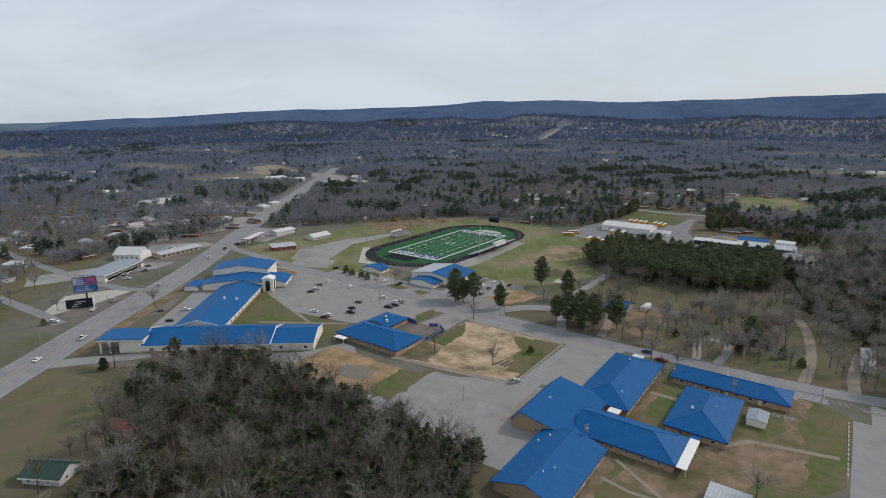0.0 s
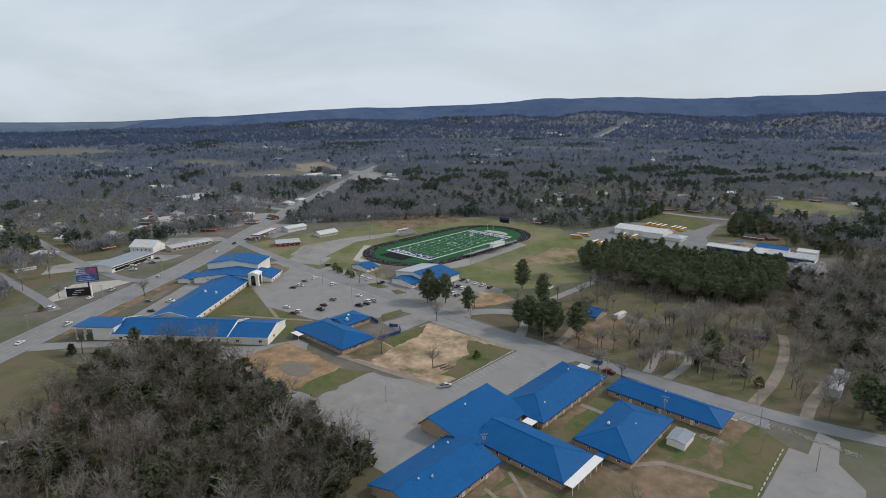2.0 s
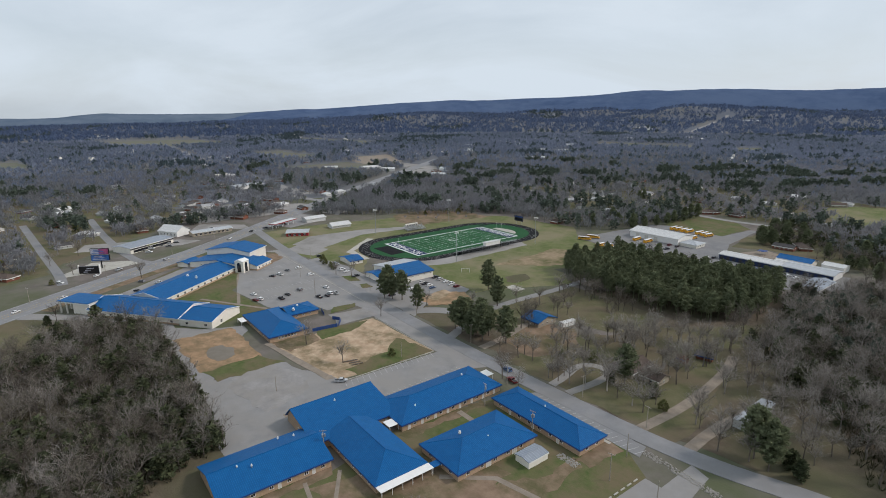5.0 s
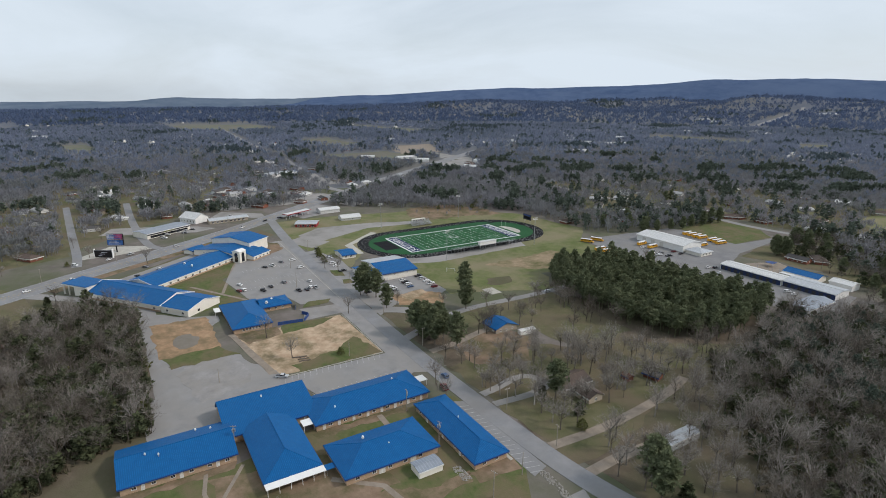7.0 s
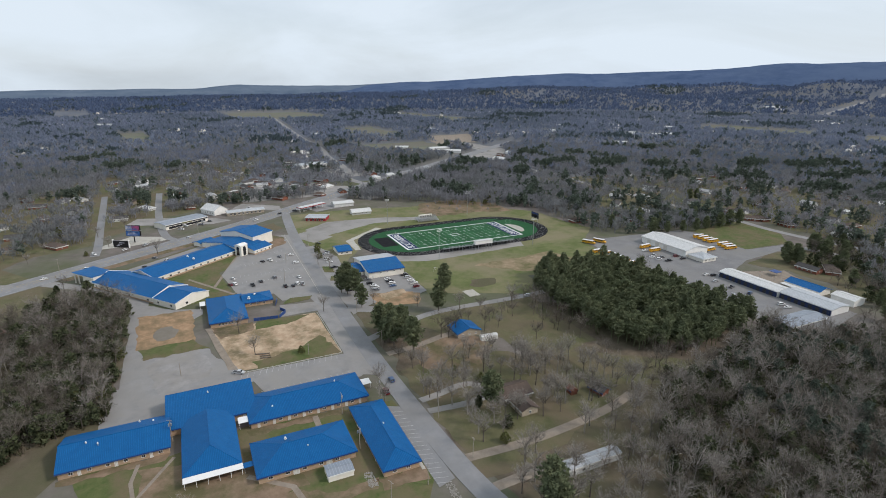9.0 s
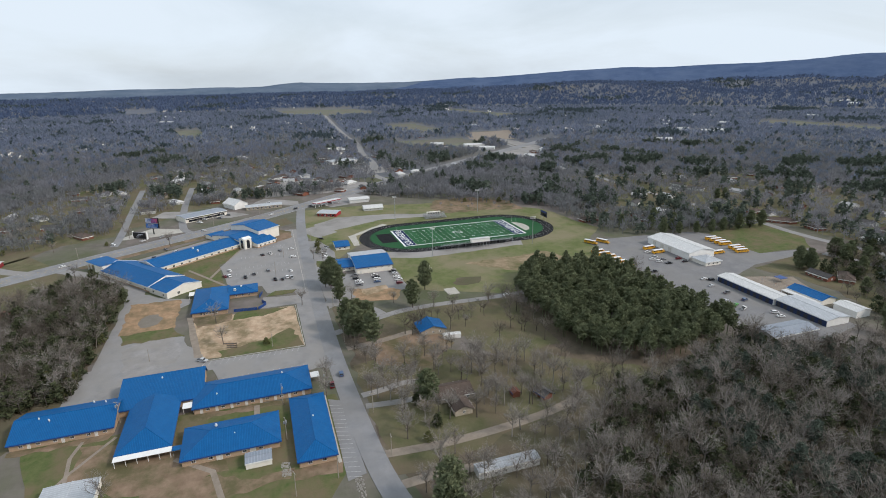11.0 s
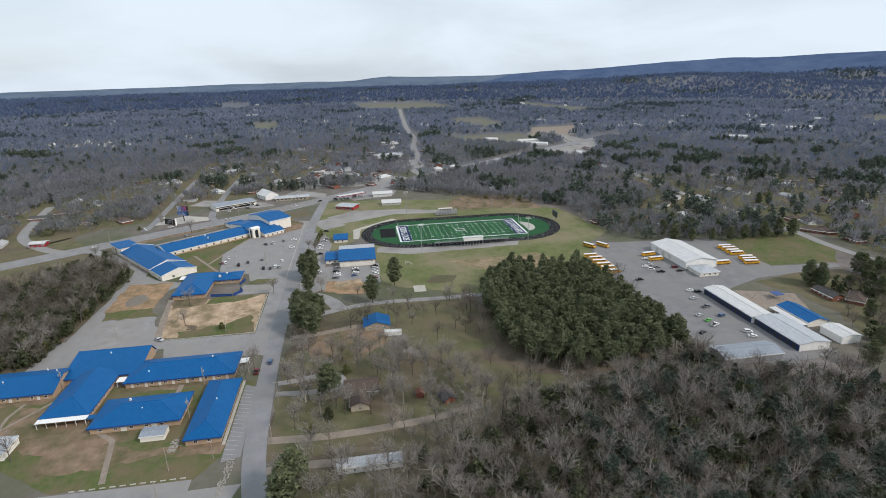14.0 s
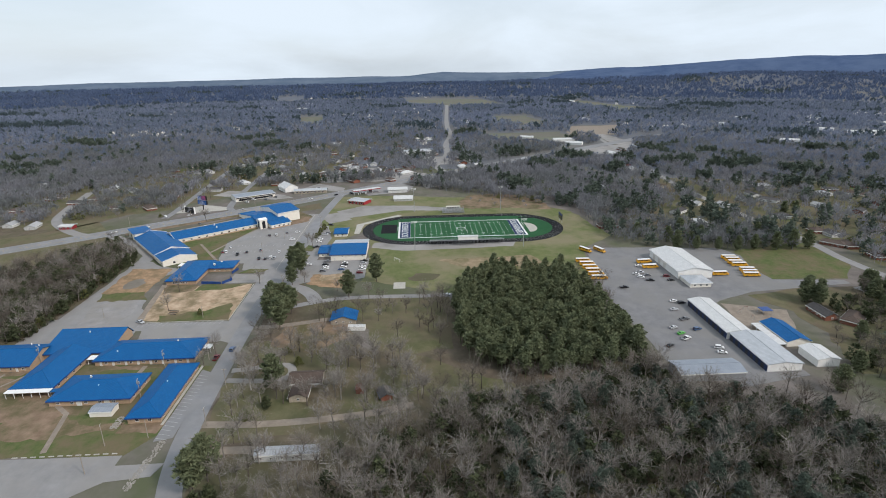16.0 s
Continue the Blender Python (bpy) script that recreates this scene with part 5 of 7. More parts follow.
grove = grove[grove[:, 0] > -62]
grove = grove[~(near_line(grove[:, 0], grove[:, 1], [(-2, 262), (0, 290), (-4, 330)], 4) | near_line(grove[:, 0], grove[:, 1], [(14, 290), (20, 314)], 6) | near_line(grove[:, 0], grove[:, 1], [(-36, 295), (-20, 303)], 9))]
scatter("grove", GIANT_BARE, grove, M["paletwig"], "slender bare trees over the house lawns", "grove", 92, 0.6, 1.0)
pines = grid_fill(PINES, 4.7, 5)
scatter("pine_stand", [joined(t) for t in PINE_T], pines, M["needle"], "dense dark green planted pine stand", "pine stand", 15, 0.72, 1.15)

mid = thin(wild(56000, 200, 1150, -12, 138, 6), 0, 0.46)
close = (mid[:, 0] > -310) & (mid[:, 1] < 590) & (mid[:, 1] > -30)
near_field = mid[close]
near_field = near_field[np.random.default_rng(77).uniform(size=len(near_field)) < 0.2]
mid = mid[~close]
scatter("field_trees", NEAR_BARE, near_field, M["twig"], "bare trees along the field edges", "trees", 78, 0.6, 1.0)
fresh = np.random.default_rng(8).uniform(size=len(mid))
ever = (0.7 * field_noise(mid[:, 0], mid[:, 1], 240, 9) + 0.9 * field_noise(mid[:, 0], mid[:, 1], 70, 19) > 1.35 - 0.55 * (mid[:, 1] > 420)) | (fresh < 0.014 + 0.12 * inside(mid[:, 0], mid[:, 1], EAST_TOWN))
BELT = [(-330, 514), (-228, 514), (-212, 547), (-190, 643), (-221, 679), (-258, 614), (-297, 573), (-365, 624), (-447, 632), (-572, 560), (-545, 512), (-487, 520)]
belt = grid_fill(BELT, 6.8, 98)
belt = belt[~(near_line(belt[:, 0], belt[:, 1], HWY, 22))]
for line in SIDE_ROADS:
    belt = belt[~near_line(belt[:, 0], belt[:, 1], line, 8)]
dark = np.random.default_rng(99).uniform(size=len(belt)) < 0.16
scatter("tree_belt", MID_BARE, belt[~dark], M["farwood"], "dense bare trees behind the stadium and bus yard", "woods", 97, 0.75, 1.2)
scatter("belt_pines", MID_PINE, belt[dark], M["fir"], "dark pines in the belt of bare trees", "pines", 98, 0.7, 1.0)
side = grid_fill([(-90, 600), (-112, 636), (-130, 690), (-60, 690), (-10, 600), (-12, 566), (-34, 562), (-60, 574), (-66, 588)], 7.0, 101)
for hx, hy in ((-82, 588), (-73, 600)):
    side = side[(side[:, 0] - hx - 7) ** 2 + (side[:, 1] - hy + 5) ** 2 > 11 ** 2]
side = side[~near_line(side[:, 0], side[:, 1], SIDE_ROADS[-1], 8)]
dark = np.random.default_rng(102).uniform(size=len(side)) < 0.4
scatter("side_wood", NEAR_BARE, side[~dark], M["twig"], "bare grey-brown trees beside the bus yard sheds", "wood", 103, 0.5, 0.8)
scatter("side_thicket", [joined(t) for t in CEDAR_T], side[dark], M["cedar"], "dark evergreen thicket beside the bus yard sheds", "thicket", 104, 0.6, 1.1)
bare = mid[~ever]
# trees in the bluer, haze-coloured material grow more frequent with distance
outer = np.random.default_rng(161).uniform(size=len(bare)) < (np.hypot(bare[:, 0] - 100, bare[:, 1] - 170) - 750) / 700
scatter("valley_woods", MID_BARE, bare[~outer], M["farwood"], "bare grey woods round the town, faintly haze-tinted", "woods", 16, 0.7, 1.25)
scatter("valley_woods", MID_BARE, bare[outer], M["valleywood"], "bare woods beyond the town, coloured blue-grey for haze", "woods", 162, 0.7, 1.25)
scatter("valley_pines", MID_PINE, mid[ever], M["fir"], "dark green pines scattered in the woods", "pines", 17, 0.6, 1.1)
scatter("valley_buds", [joined(t) for t in BUD_T], mid[(fresh > 0.985)], M["bud"], "yellow-green budding trees among bare woods", "trees", 18, 0.8, 1.3)
far = thin(wild(42000, 1150, 2400, -10, 134, 7), 4)
ever = (field_noise(far[:, 0], far[:, 1], 420, 10) + 0.5 * field_noise(far[:, 0], far[:, 1], 110, 20) > 1.15) | (np.random.default_rng(3).uniform(size=len(far)) < 0.05)
bare = far[~ever]
# the same gradual change to the haze-coloured material
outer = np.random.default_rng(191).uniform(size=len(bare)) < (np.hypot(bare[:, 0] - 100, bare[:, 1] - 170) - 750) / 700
scatter("far_woods", FAR_BARE, bare[~outer], M["farwood"], "bare grey woods across the valley, faintly haze-tinted", "woods", 19, 0.8, 1.3)
scatter("far_woods", FAR_BARE, bare[outer], M["valleywood"], "bare woods across the valley, haze painted as blue-grey", "woods", 192, 0.8, 1.3)
scatter("far_pines", FAR_PINE, far[ever], M["hazefir"], "dark pines in the far woods, haze-tinted bluish", "pines", 20, 0.9, 1.4)
rim = thin(wild(26000, 2400, 4200, -10, 132, 8), 6)
ever = field_noise(rim[:, 0], rim[:, 1], 600, 12) + 0.5 * field_noise(rim[:, 0], rim[:, 1], 150, 21) > 1.1
scatter("far_woods", FAR_BARE, rim[~ever], M["rimwood"], "woods below the ridge, haze painted as blue", "woods", 21, 1.3, 2.3)
scatter("far_pines", FAR_PINE, rim[ever], M["hazefir"], "dark pines below the ridge, haze-tinted bluish", "pines", 22, 1.3, 2.0)

HOUSE_T = (np.array([(-6, -4, 0), (6, -4, 0), (6, 4, 0), (-6, 4, 0), (-6, -4, 3.2), (6, -4, 3.2), (6, 4, 3.2), (-6, 4, 3.2), (-6, 0, 5.4), (6, 0, 5.4)], float),
           np.array([(0, 1, 5), (0, 5, 4), (2, 3, 7), (2, 7, 6), (1, 2, 6), (1, 6, 5), (3, 0, 4), (3, 4, 7), (5, 6, 9), (7, 4, 8), (4, 5, 9), (4, 9, 8), (6, 7, 8), (6, 8, 9)]))
homes = wild(2600, 950, 2600, 0, 128, 93)
homes = homes[(field_noise(homes[:, 0], homes[:, 1], 420, 94) > 0.9)]
homes = thin(homes, 6, 1.0, 95)[:200]
scatter("far_houses", [HOUSE_T], homes, M["stucco"], "small pale houses among the far woods", "houses", 96, 0.7, 1.2)

# ---------------------------------------------------------------- stadium
TX, TY, TR, TS = -283.0, 396.0, 46.0, 45.0


def oval(r, n=28):
    pts = [(TX + r * math.cos(a), TY + TS + r * math.sin(a)) for a in (math.pi * i / n for i in range(n + 1))]
    return pts + [(TX - r * math.cos(a), TY - TS - r * math.sin(a)) for a in (math.pi * i / n for i in range(n + 1))]


def band(name, r0, r1, z, material, label):
    a, b = oval(r0), oval(r1)
    n = len(a)
    v = [(x, y, z) for x, y in a] + [(x, y, z) for x, y in b] + [(x, y, z - 0.2) for x, y in b]
    f = [[i, n + i, n + (i + 1) % n, (i + 1) % n][::-1] for i in range(n)] + [[n + i, 2 * n + i, 2 * n + (i + 1) % n, n + (i + 1) % n][::-1] for i in range(n)]
    return tagged(new(name, poly_mesh(name, v, f, M[material])), label, "running track", kind="structure")


band("road", 36.5, TR, 0.16, "track", "black rubber running track with white lane lines")
for k in range(8):
    band("trim", 37.2 + k * 1.1, 37.24 + k * 1.1, 0.175, "paint", "thin white lane line of the running track")
patch("floor", oval(36.5), 0.15, "turfdark", "green artificial turf inside the running track", 0, "turf")
FX, FY = -281.0, 394.0
fld = tagged(new("floor", Shape().box(FX - 24.4, FX + 24.4, FY - 45.7, FY + 45.7, 0.0, 0.18).mesh("floor", M["turf"])), "green artificial turf football pitch with white lines", "turf", kind="structure")
for i in range(10):
    if i % 2:
        part("turf_strip", Shape().box(FX - 24.3, FX + 24.3, FY - 45.7 + i * 9.14, FY - 36.6 + i * 9.14, 0.1, 0.188).mesh("turf_strip", M["turfdark"]), fld)
ln = Shape()
for i in range(21):
    y = FY - 45.72 + i * 4.572
    ln.box(FX - 24.2, FX + 24.2, y - 0.045, y + 0.045, 0.15, 0.197)
for sx in (-1, 1):
    for i in range(21):
        y = FY - 45.72 + i * 4.572
        ln.box(FX + sx * 8 - 0.3, FX + sx * 8 + 0.3, y - 0.5, y + 0.5, 0.15, 0.195)
    for i in range(2, 19, 2):
        y = FY - 45.72 + i * 4.572
        ln.box(FX + sx * 16 - 0.8, FX + sx * 16 + 0.8, y - 1.2, y - 0.5, 0.15, 0.196).box(FX + sx * 16 - 0.8, FX + sx * 16 + 0.8, y + 0.5, y + 1.2, 0.15, 0.196)
tagged(part("pitch_lines", ln.mesh("pitch_lines", M["turfwhite"]), fld, "white yard lines and numerals"), kind="stuff")
bd = Shape()
for sx in (-1, 1):
    bd.box(FX + sx * 25.1 - 0.6, FX + sx * 25.1 + 0.6, FY - 56.6, FY + 56.6, 0.1, 0.199)
for sy in (-1, 1):
    bd.box(FX - 24.4, FX + 24.4, FY + sy * 55.8 - 0.8, FY + sy * 55.8 + 0.8, 0.1, 0.199)
part("pitch_border", bd.mesh("pitch_border", M["turfwhite"]), fld, "broad white border")
part("logo", Shape().box(FX - 3.2, FX + 3.2, FY - 4, FY + 4, 0.15, 0.203).mesh("logo", M["turfwhite"]), fld, "white midfield emblem panel")
part("logo", Shape().box(FX - 2.4, FX + 2.4, FY - 3.2, FY + 3.2, 0.15, 0.208).mesh("logo", M["turfdark"]), fld, "green midfield emblem panel")


def lettering(text, size, depth, material):
    cu = bpy.data.curves.new("letters", "FONT")
    cu.body, cu.size, cu.extrude, cu.align_x, cu.align_y, cu.offset = text, size, depth, "CENTER", "CENTER", 0.08
    tmp = new("letters", cu)
    me = bpy.data.meshes.new_from_object(tmp)
    bpy.data.objects.remove(tmp)
    me.materials.clear()
    me.materials.append(material)
    return me


for sy, word in ((-1, "SOUTHSIDE"), (1, "SOUTHERNERS")):
    y = FY + sy * 50.3
    part("end_zone", Shape().box(FX - 24.3, FX + 24.3, y - 4.5, y + 4.5, 0.1, 0.193).mesh("end_zone", M["turfnavy"]), fld, "navy blue end zone")
    me = lettering(word, 8.2, 0.01, M["turfwhite"])
    wide = max(v.co.x for v in me.vertices) - min(v.co.x for v in me.vertices)
    part("letters", me, fld, "white block letters", pose(FX, y, 0.212, 0, 0, 0) @ Matrix.Diagonal((43 / wide, 1, 1, 1)) if sy > 0 else
         pose(FX, y, 0.212, 0, 0, 180) @ Matrix.Diagonal((43 / wide, 1, 1, 1)))
tagged(new("floor", Shape().box(TX - 16, TX + 12, FY - 72, FY - 58.2, 0.05, 0.20).mesh("floor", M["track"])), "black rubber apron in the track's bend", "sports floor", kind="structure")
sand = [(TX + 24 + 0 * a, TY) for a in ()] or [(TX + 4 + 15 * math.cos(a), FY + 60 + 9 * math.sin(a)) for a in (math.pi * i / 10 for i in range(11))]
patch("floor", sand, 0.20, "concrete", "tan half-round jump apron in the track's bend", 0, "sports floor")
tagged(new("floor", Shape().box(TX - 30, TX - 27, FY + 58, FY + 78, 0.05, 0.20).mesh("floor", M["track"])), "black rubber jump runway", "sports floor", kind="structure")
patch("pavement", [(TX - 30, TY - 86), (TX - 52, TY - 60), (TX - 47, TY - 56), (TX - 20, TY - 91), (TX + 10, TY - 93), (TX + 10, TY - 98), (TX - 20, TY - 98)], 0.14, "concrete", "pale concrete apron at the track's bend", 0.3, "paving")
patch("pavement", [(-232, 316), (-222, 345), (-226, 432), (-246, 440), (-246, 318)], 0.08, "gravel", "pale worn ground behind the grandstand", 0.8, "paving", hold=5)


def grandstand(label, m, length, rows, rise, roofed):
    ob = thing("grandstand", m, label, "grandstand")
    depth = rows * 0.8
    for i in range(rows):
        part("bench", Shape().box(0, length, i * 0.8, i * 0.8 + 0.55, 1.2 + i * rise, 1.26 + i * rise).box(0, length, i * 0.8 + 0.5, i * 0.8 + 0.8, 0.86 + i * rise, 0.9 + i * rise).mesh("bench", M["steel"]), ob)
    back = 1.2 + rows * rise
    n = int(length / 3)
    for i in range(n + 1):
        x = length * i / n
        fr = Shape().tube((x, 0, 0), (x, 0, 1.2), 0.06).tube((x, depth, 0), (x, depth, back + 1.0), 0.08).tube((x, 0, 1.0), (x, depth, back - 0.2), 0.06).tube((x, depth * 0.5, 0), (x, depth * 0.5, back * 0.5), 0.06)
        part("frame", fr.mesh("frame", M["steel"]), ob)
    for z in (0.4, 1.0):
        part("rail", Shape().tube((0, depth, back + z), (length, depth, back + z), 0.05).mesh("rail", M["steel"]), ob)
    part("rail", Shape().tube((0, 0, 2.1), (length, 0, 2.1), 0.05).mesh("rail", M["steel"]), ob)
    return ob, depth, back


gs, dep, bk = grandstand("long grey aluminium grandstand with a press box", pose(-243, 425.5, 0, 0, 0, -90), 61, 14, 0.27, True)
pb = thing("press_box", pose(-229.5, 387.5, 0, 0, 0, 90), "white press box on posts above the grandstand", "press box")
box("wall", 0, 16, 0, 3.4, 5.2, 8.0, "white", pb)
box("roof", -0.4, 16.4, -0.4, 3.8, 8.004, 8.25, "whiteroof", pb)
for i in range(7):
    box("post", 0.2 + i * 2.55, 0.42 + i * 2.55, 0.1, 0.32, 0, 5.2, "steel", pb)
for i in range(5):
    box("window", 0.8 + i * 3.0, 3.0 + i * 3.0, 3.402, 3.46, 6.2, 7.4, "glass", pb)
vs, _, _ = grandstand("small pale visitors' grandstand", pose(-334, 380, 0, 0, 0, 90), 22, 10, 0.3, False)
box("press_wall", 4, 18, 8.1, 10.0, 2.5, 5.6, "stucco", vs, "cream back wall with openings")
for i in range(5):
    box("opening", 5.0 + i * 2.6, 6.6 + i * 2.6, 8.02, 8.096, 3.4, 4.8, "glass", vs)
sb = thing("scoreboard", pose(-292, 488, 0, 0, 0, 0), "black scoreboard on two steel posts", "scoreboard")
box("panel", -6, 6, -0.3, 0.3, 3.5, 9.0, "darkdoor", sb)
for k in (-4, 4):
    box("post", k - 0.15, k + 0.15, 0.32, 0.6, 0, 8.5, "steel", sb)
box("sign", -5.4, 5.4, -0.36, -0.304, 7.4, 8.6, "bluetrim", sb, "blue header panel with pale bars")
box("display", -5, 5, -0.36, -0.304, 4.2, 6.8, "glass", sb)
for sy in (-1, 1):
    gp = thing("goalpost", pose(FX, FY + sy * 56.0, 0), "white slender football goalpost", "goalpost", "goalposts of the pitch")
    part("post", Shape().tube((0, sy * 1.5, 0), (0, sy * 1.5, 2.2), 0.10).tube((0, sy * 1.5, 2.2), (0, 0, 3.05), 0.10).mesh("post", M["white"]), gp)
    part("crossbar", Shape().tube((-3.56, 0, 3.05), (3.56, 0, 3.05), 0.09).mesh("crossbar", M["white"]), gp)
    for sx in (-1, 1):
        part("upright", Shape().tube((sx * 3.56, 0, 3.05), (sx * 3.56, 0, 9.2), 0.06).mesh("upright", M["white"]), gp)


def light_pole(m, h, lamps):
    ob = thing("floodlight", m, "tall grey steel floodlight mast by the stadium", "floodlight", "floodlights round the stadium")
    part("pole", Shape().tube((0, 0, 0), (0, 0, h), 0.28, 0.14, 8).mesh("pole", M["steel"]), ob)
    for r in range(2):
        part("crossarm", Shape().box(-2.2, 2.2, -0.1, 0.1, h - 0.6 - r * 1.1, h - 0.45 - r * 1.1).mesh("crossarm", M["steel"]), ob)
        for i in range(lamps):
            x = -1.9 + i * 3.8 / (lamps - 1)
            part("lamp", Shape().box(x - 0.25, x + 0.25, -0.45, -0.1, h - 0.55 - r * 1.1, h - 0.05 - r * 1.1, 0.8).mesh("lamp", M["white"]), ob)


for px, py, tr in ((-224, 352, 100), (-224, 440, 80), (-346, 352, -80), (-346, 440, -100)):
    light_pole(pose(px, py, 0, 0, 0, tr), 24, 5)
gp = thing("goal_frame", pose(-196, 338, 0, 0, 0, 40), "small white practice goal frame on the grass", "goal")
part("frame", Shape().tube((-3, 0, 0), (-3, 0, 3), 0.09).tube((3, 0, 0), (3, 0, 3), 0.09).tube((-3, 0, 3), (3, 0, 3), 0.09).tube((-3, 0, 3), (-3, 3, 0), 0.06).tube((3, 0, 3), (3, 3, 0), 0.06).mesh("frame", M["white"]), gp)
tagged(new("floor", Shape().box(-154, -143, 337, 345, -0.1, 0.16).mesh("floor", M["concrete"])), "small pale concrete pad on the grass", "slab", kind="structure")

# ---------------------------------------------------------------- vehicles
for nm, c in (("carwhite", (0.75, 0.75, 0.74)), ("carblack", (0.012, 0.012, 0.014)), ("cargrey", (0.16, 0.165, 0.175)), ("carsilver", (0.48, 0.49, 0.50)),
              ("carred", (0.14, 0.010, 0.014)), ("carblue", (0.05, 0.10, 0.20)), ("cargreen", (0.10, 0.42, 0.08)), ("busyellow", (0.68, 0.34, 0.025))):
    M[nm] = mat(nm, c, tuple(k * 0.9 for k in c), 1.5, rough=0.28, spec=0.5)
M["rubber"] = mat("tyre_rubber", (0.015, 0.015, 0.015), (0.025, 0.025, 0.025), 3.0, rough=0.9)
M["rim"] = mat("wheel_rim", (0.35, 0.35, 0.36), (0.45, 0.45, 0.46), 3.0, rough=0.4, metal=0.8)
M["lampglass"] = mat("lamp_glass", (0.6, 0.6, 0.58), (0.7, 0.7, 0.68), 3.0, rough=0.15)
M["taillamp"] = mat("tail_lamp", (0.25, 0.01, 0.01), (0.3, 0.015, 0.015), 3.0, rough=0.2)
PROFILE = {
    "sedan": ([(-2.30, 0.32), (2.28, 0.32), (2.36, 0.55), (2.25, 0.80), (1.25, 0.96), (0.55, 1.42), (-0.85, 1.46), (-1.65, 1.06), (-2.25, 1.00), (-2.36, 0.6)],
              [(1.08, 0.99), (0.50, 1.36), (-0.82, 1.40), (-1.45, 1.06)], 0.90, ((1.22, 0.98, 0.58, 1.42), (-1.62, 1.08, -0.88, 1.46))),
    "suv": ([(-2.35, 0.40), (2.35, 0.40), (2.42, 0.65), (2.3, 0.98), (1.35, 1.10), (0.75, 1.72), (-1.9, 1.76), (-2.3, 1.10), (-2.40, 0.7)],
            [(1.18, 1.13), (0.70, 1.62), (-1.8, 1.66), (-2.1, 1.13)], 0.95, ((1.32, 1.12, 0.78, 1.71), (-2.28, 1.14, -1.94, 1.74))),
    "pickup": ([(-2.85, 0.45), (2.75, 0.45), (2.82, 0.75), (2.7, 1.05), (1.55, 1.15), (0.95, 1.80), (-0.55, 1.82), (-0.75, 1.12), (-2.85, 1.12)],
               [(1.36, 1.18), (0.9, 1.7), (-0.5, 1.72), (-0.62, 1.18)], 0.98, ((1.50, 1.17, 0.97, 1.80), (-0.73, 1.18, -0.57, 1.80))),
}


def vehicle(kind, colour, label):
    ob = thing(kind if kind != "suv" else "estate_car", pose(0, 0, -500), label, "pickup truck" if kind == "pickup" else "car", "parked cars")
    ring, glass, hw, screens = PROFILE[kind]
    body = Shape().side_prism(ring[::-1], -hw, hw).mesh("body", M[colour])
    part("body", body, ob)
    for s in (-1, 1):
        part("side_window", Shape().side_prism(glass[::-1], min(s * (hw - 0.02), s * (hw + 0.015)), max(s * (hw - 0.02), s * (hw + 0.015))).mesh("side_window", M["glass"]), ob)
    for x0, z0, x1, z1 in screens:
        n = 0.02
        dx = n if x0 > 0 else -n
        part("windscreen", poly_mesh("windscreen", [(x0 + dx, -hw + 0.1, z0 + n), (x0 + dx, hw - 0.1, z0 + n), (x1 + dx, hw - 0.16, z1 + n), (x1 + dx, -hw + 0.16, z1 + n)], [[0, 1, 2, 3]], M["glass"]), ob)
    if kind == "pickup":
        part("load_bed", Shape().box(-2.78, -0.85, -hw + 0.12, hw - 0.12, 1.0, 1.125).mesh("load_bed", M["carblack"]), ob, "dark load bed")
    front, back = ring[2][0], ring[-1][0]
    for s in (-1, 1):
        part("headlight", Shape().box(front - 0.14, front - 0.02, s * (hw - 0.3) - 0.16, s * (hw - 0.3) + 0.16, 0.62, 0.80).mesh("headlight", M["lampglass"]), ob)
        part("tail_light", Shape().box(back - 0.02, back + 0.08, s * (hw - 0.2) - 0.12, s * (hw - 0.2) + 0.12, 0.75, 0.95).mesh("tail_light", M["taillamp"]), ob)
        for x in (front * 0.62, back * 0.62):
            w = part("wheel", Shape().tube((x, s * (hw - 0.18), 0.34), (x, s * (hw + 0.02), 0.34), 0.34, n=10).mesh("wheel", M["rubber"]), ob)
            part("rim", Shape().tube((x, s * (hw + 0.0), 0.34), (x, s * (hw + 0.04), 0.34), 0.2, n=8).mesh("rim", M["rim"]), w)
    return ob


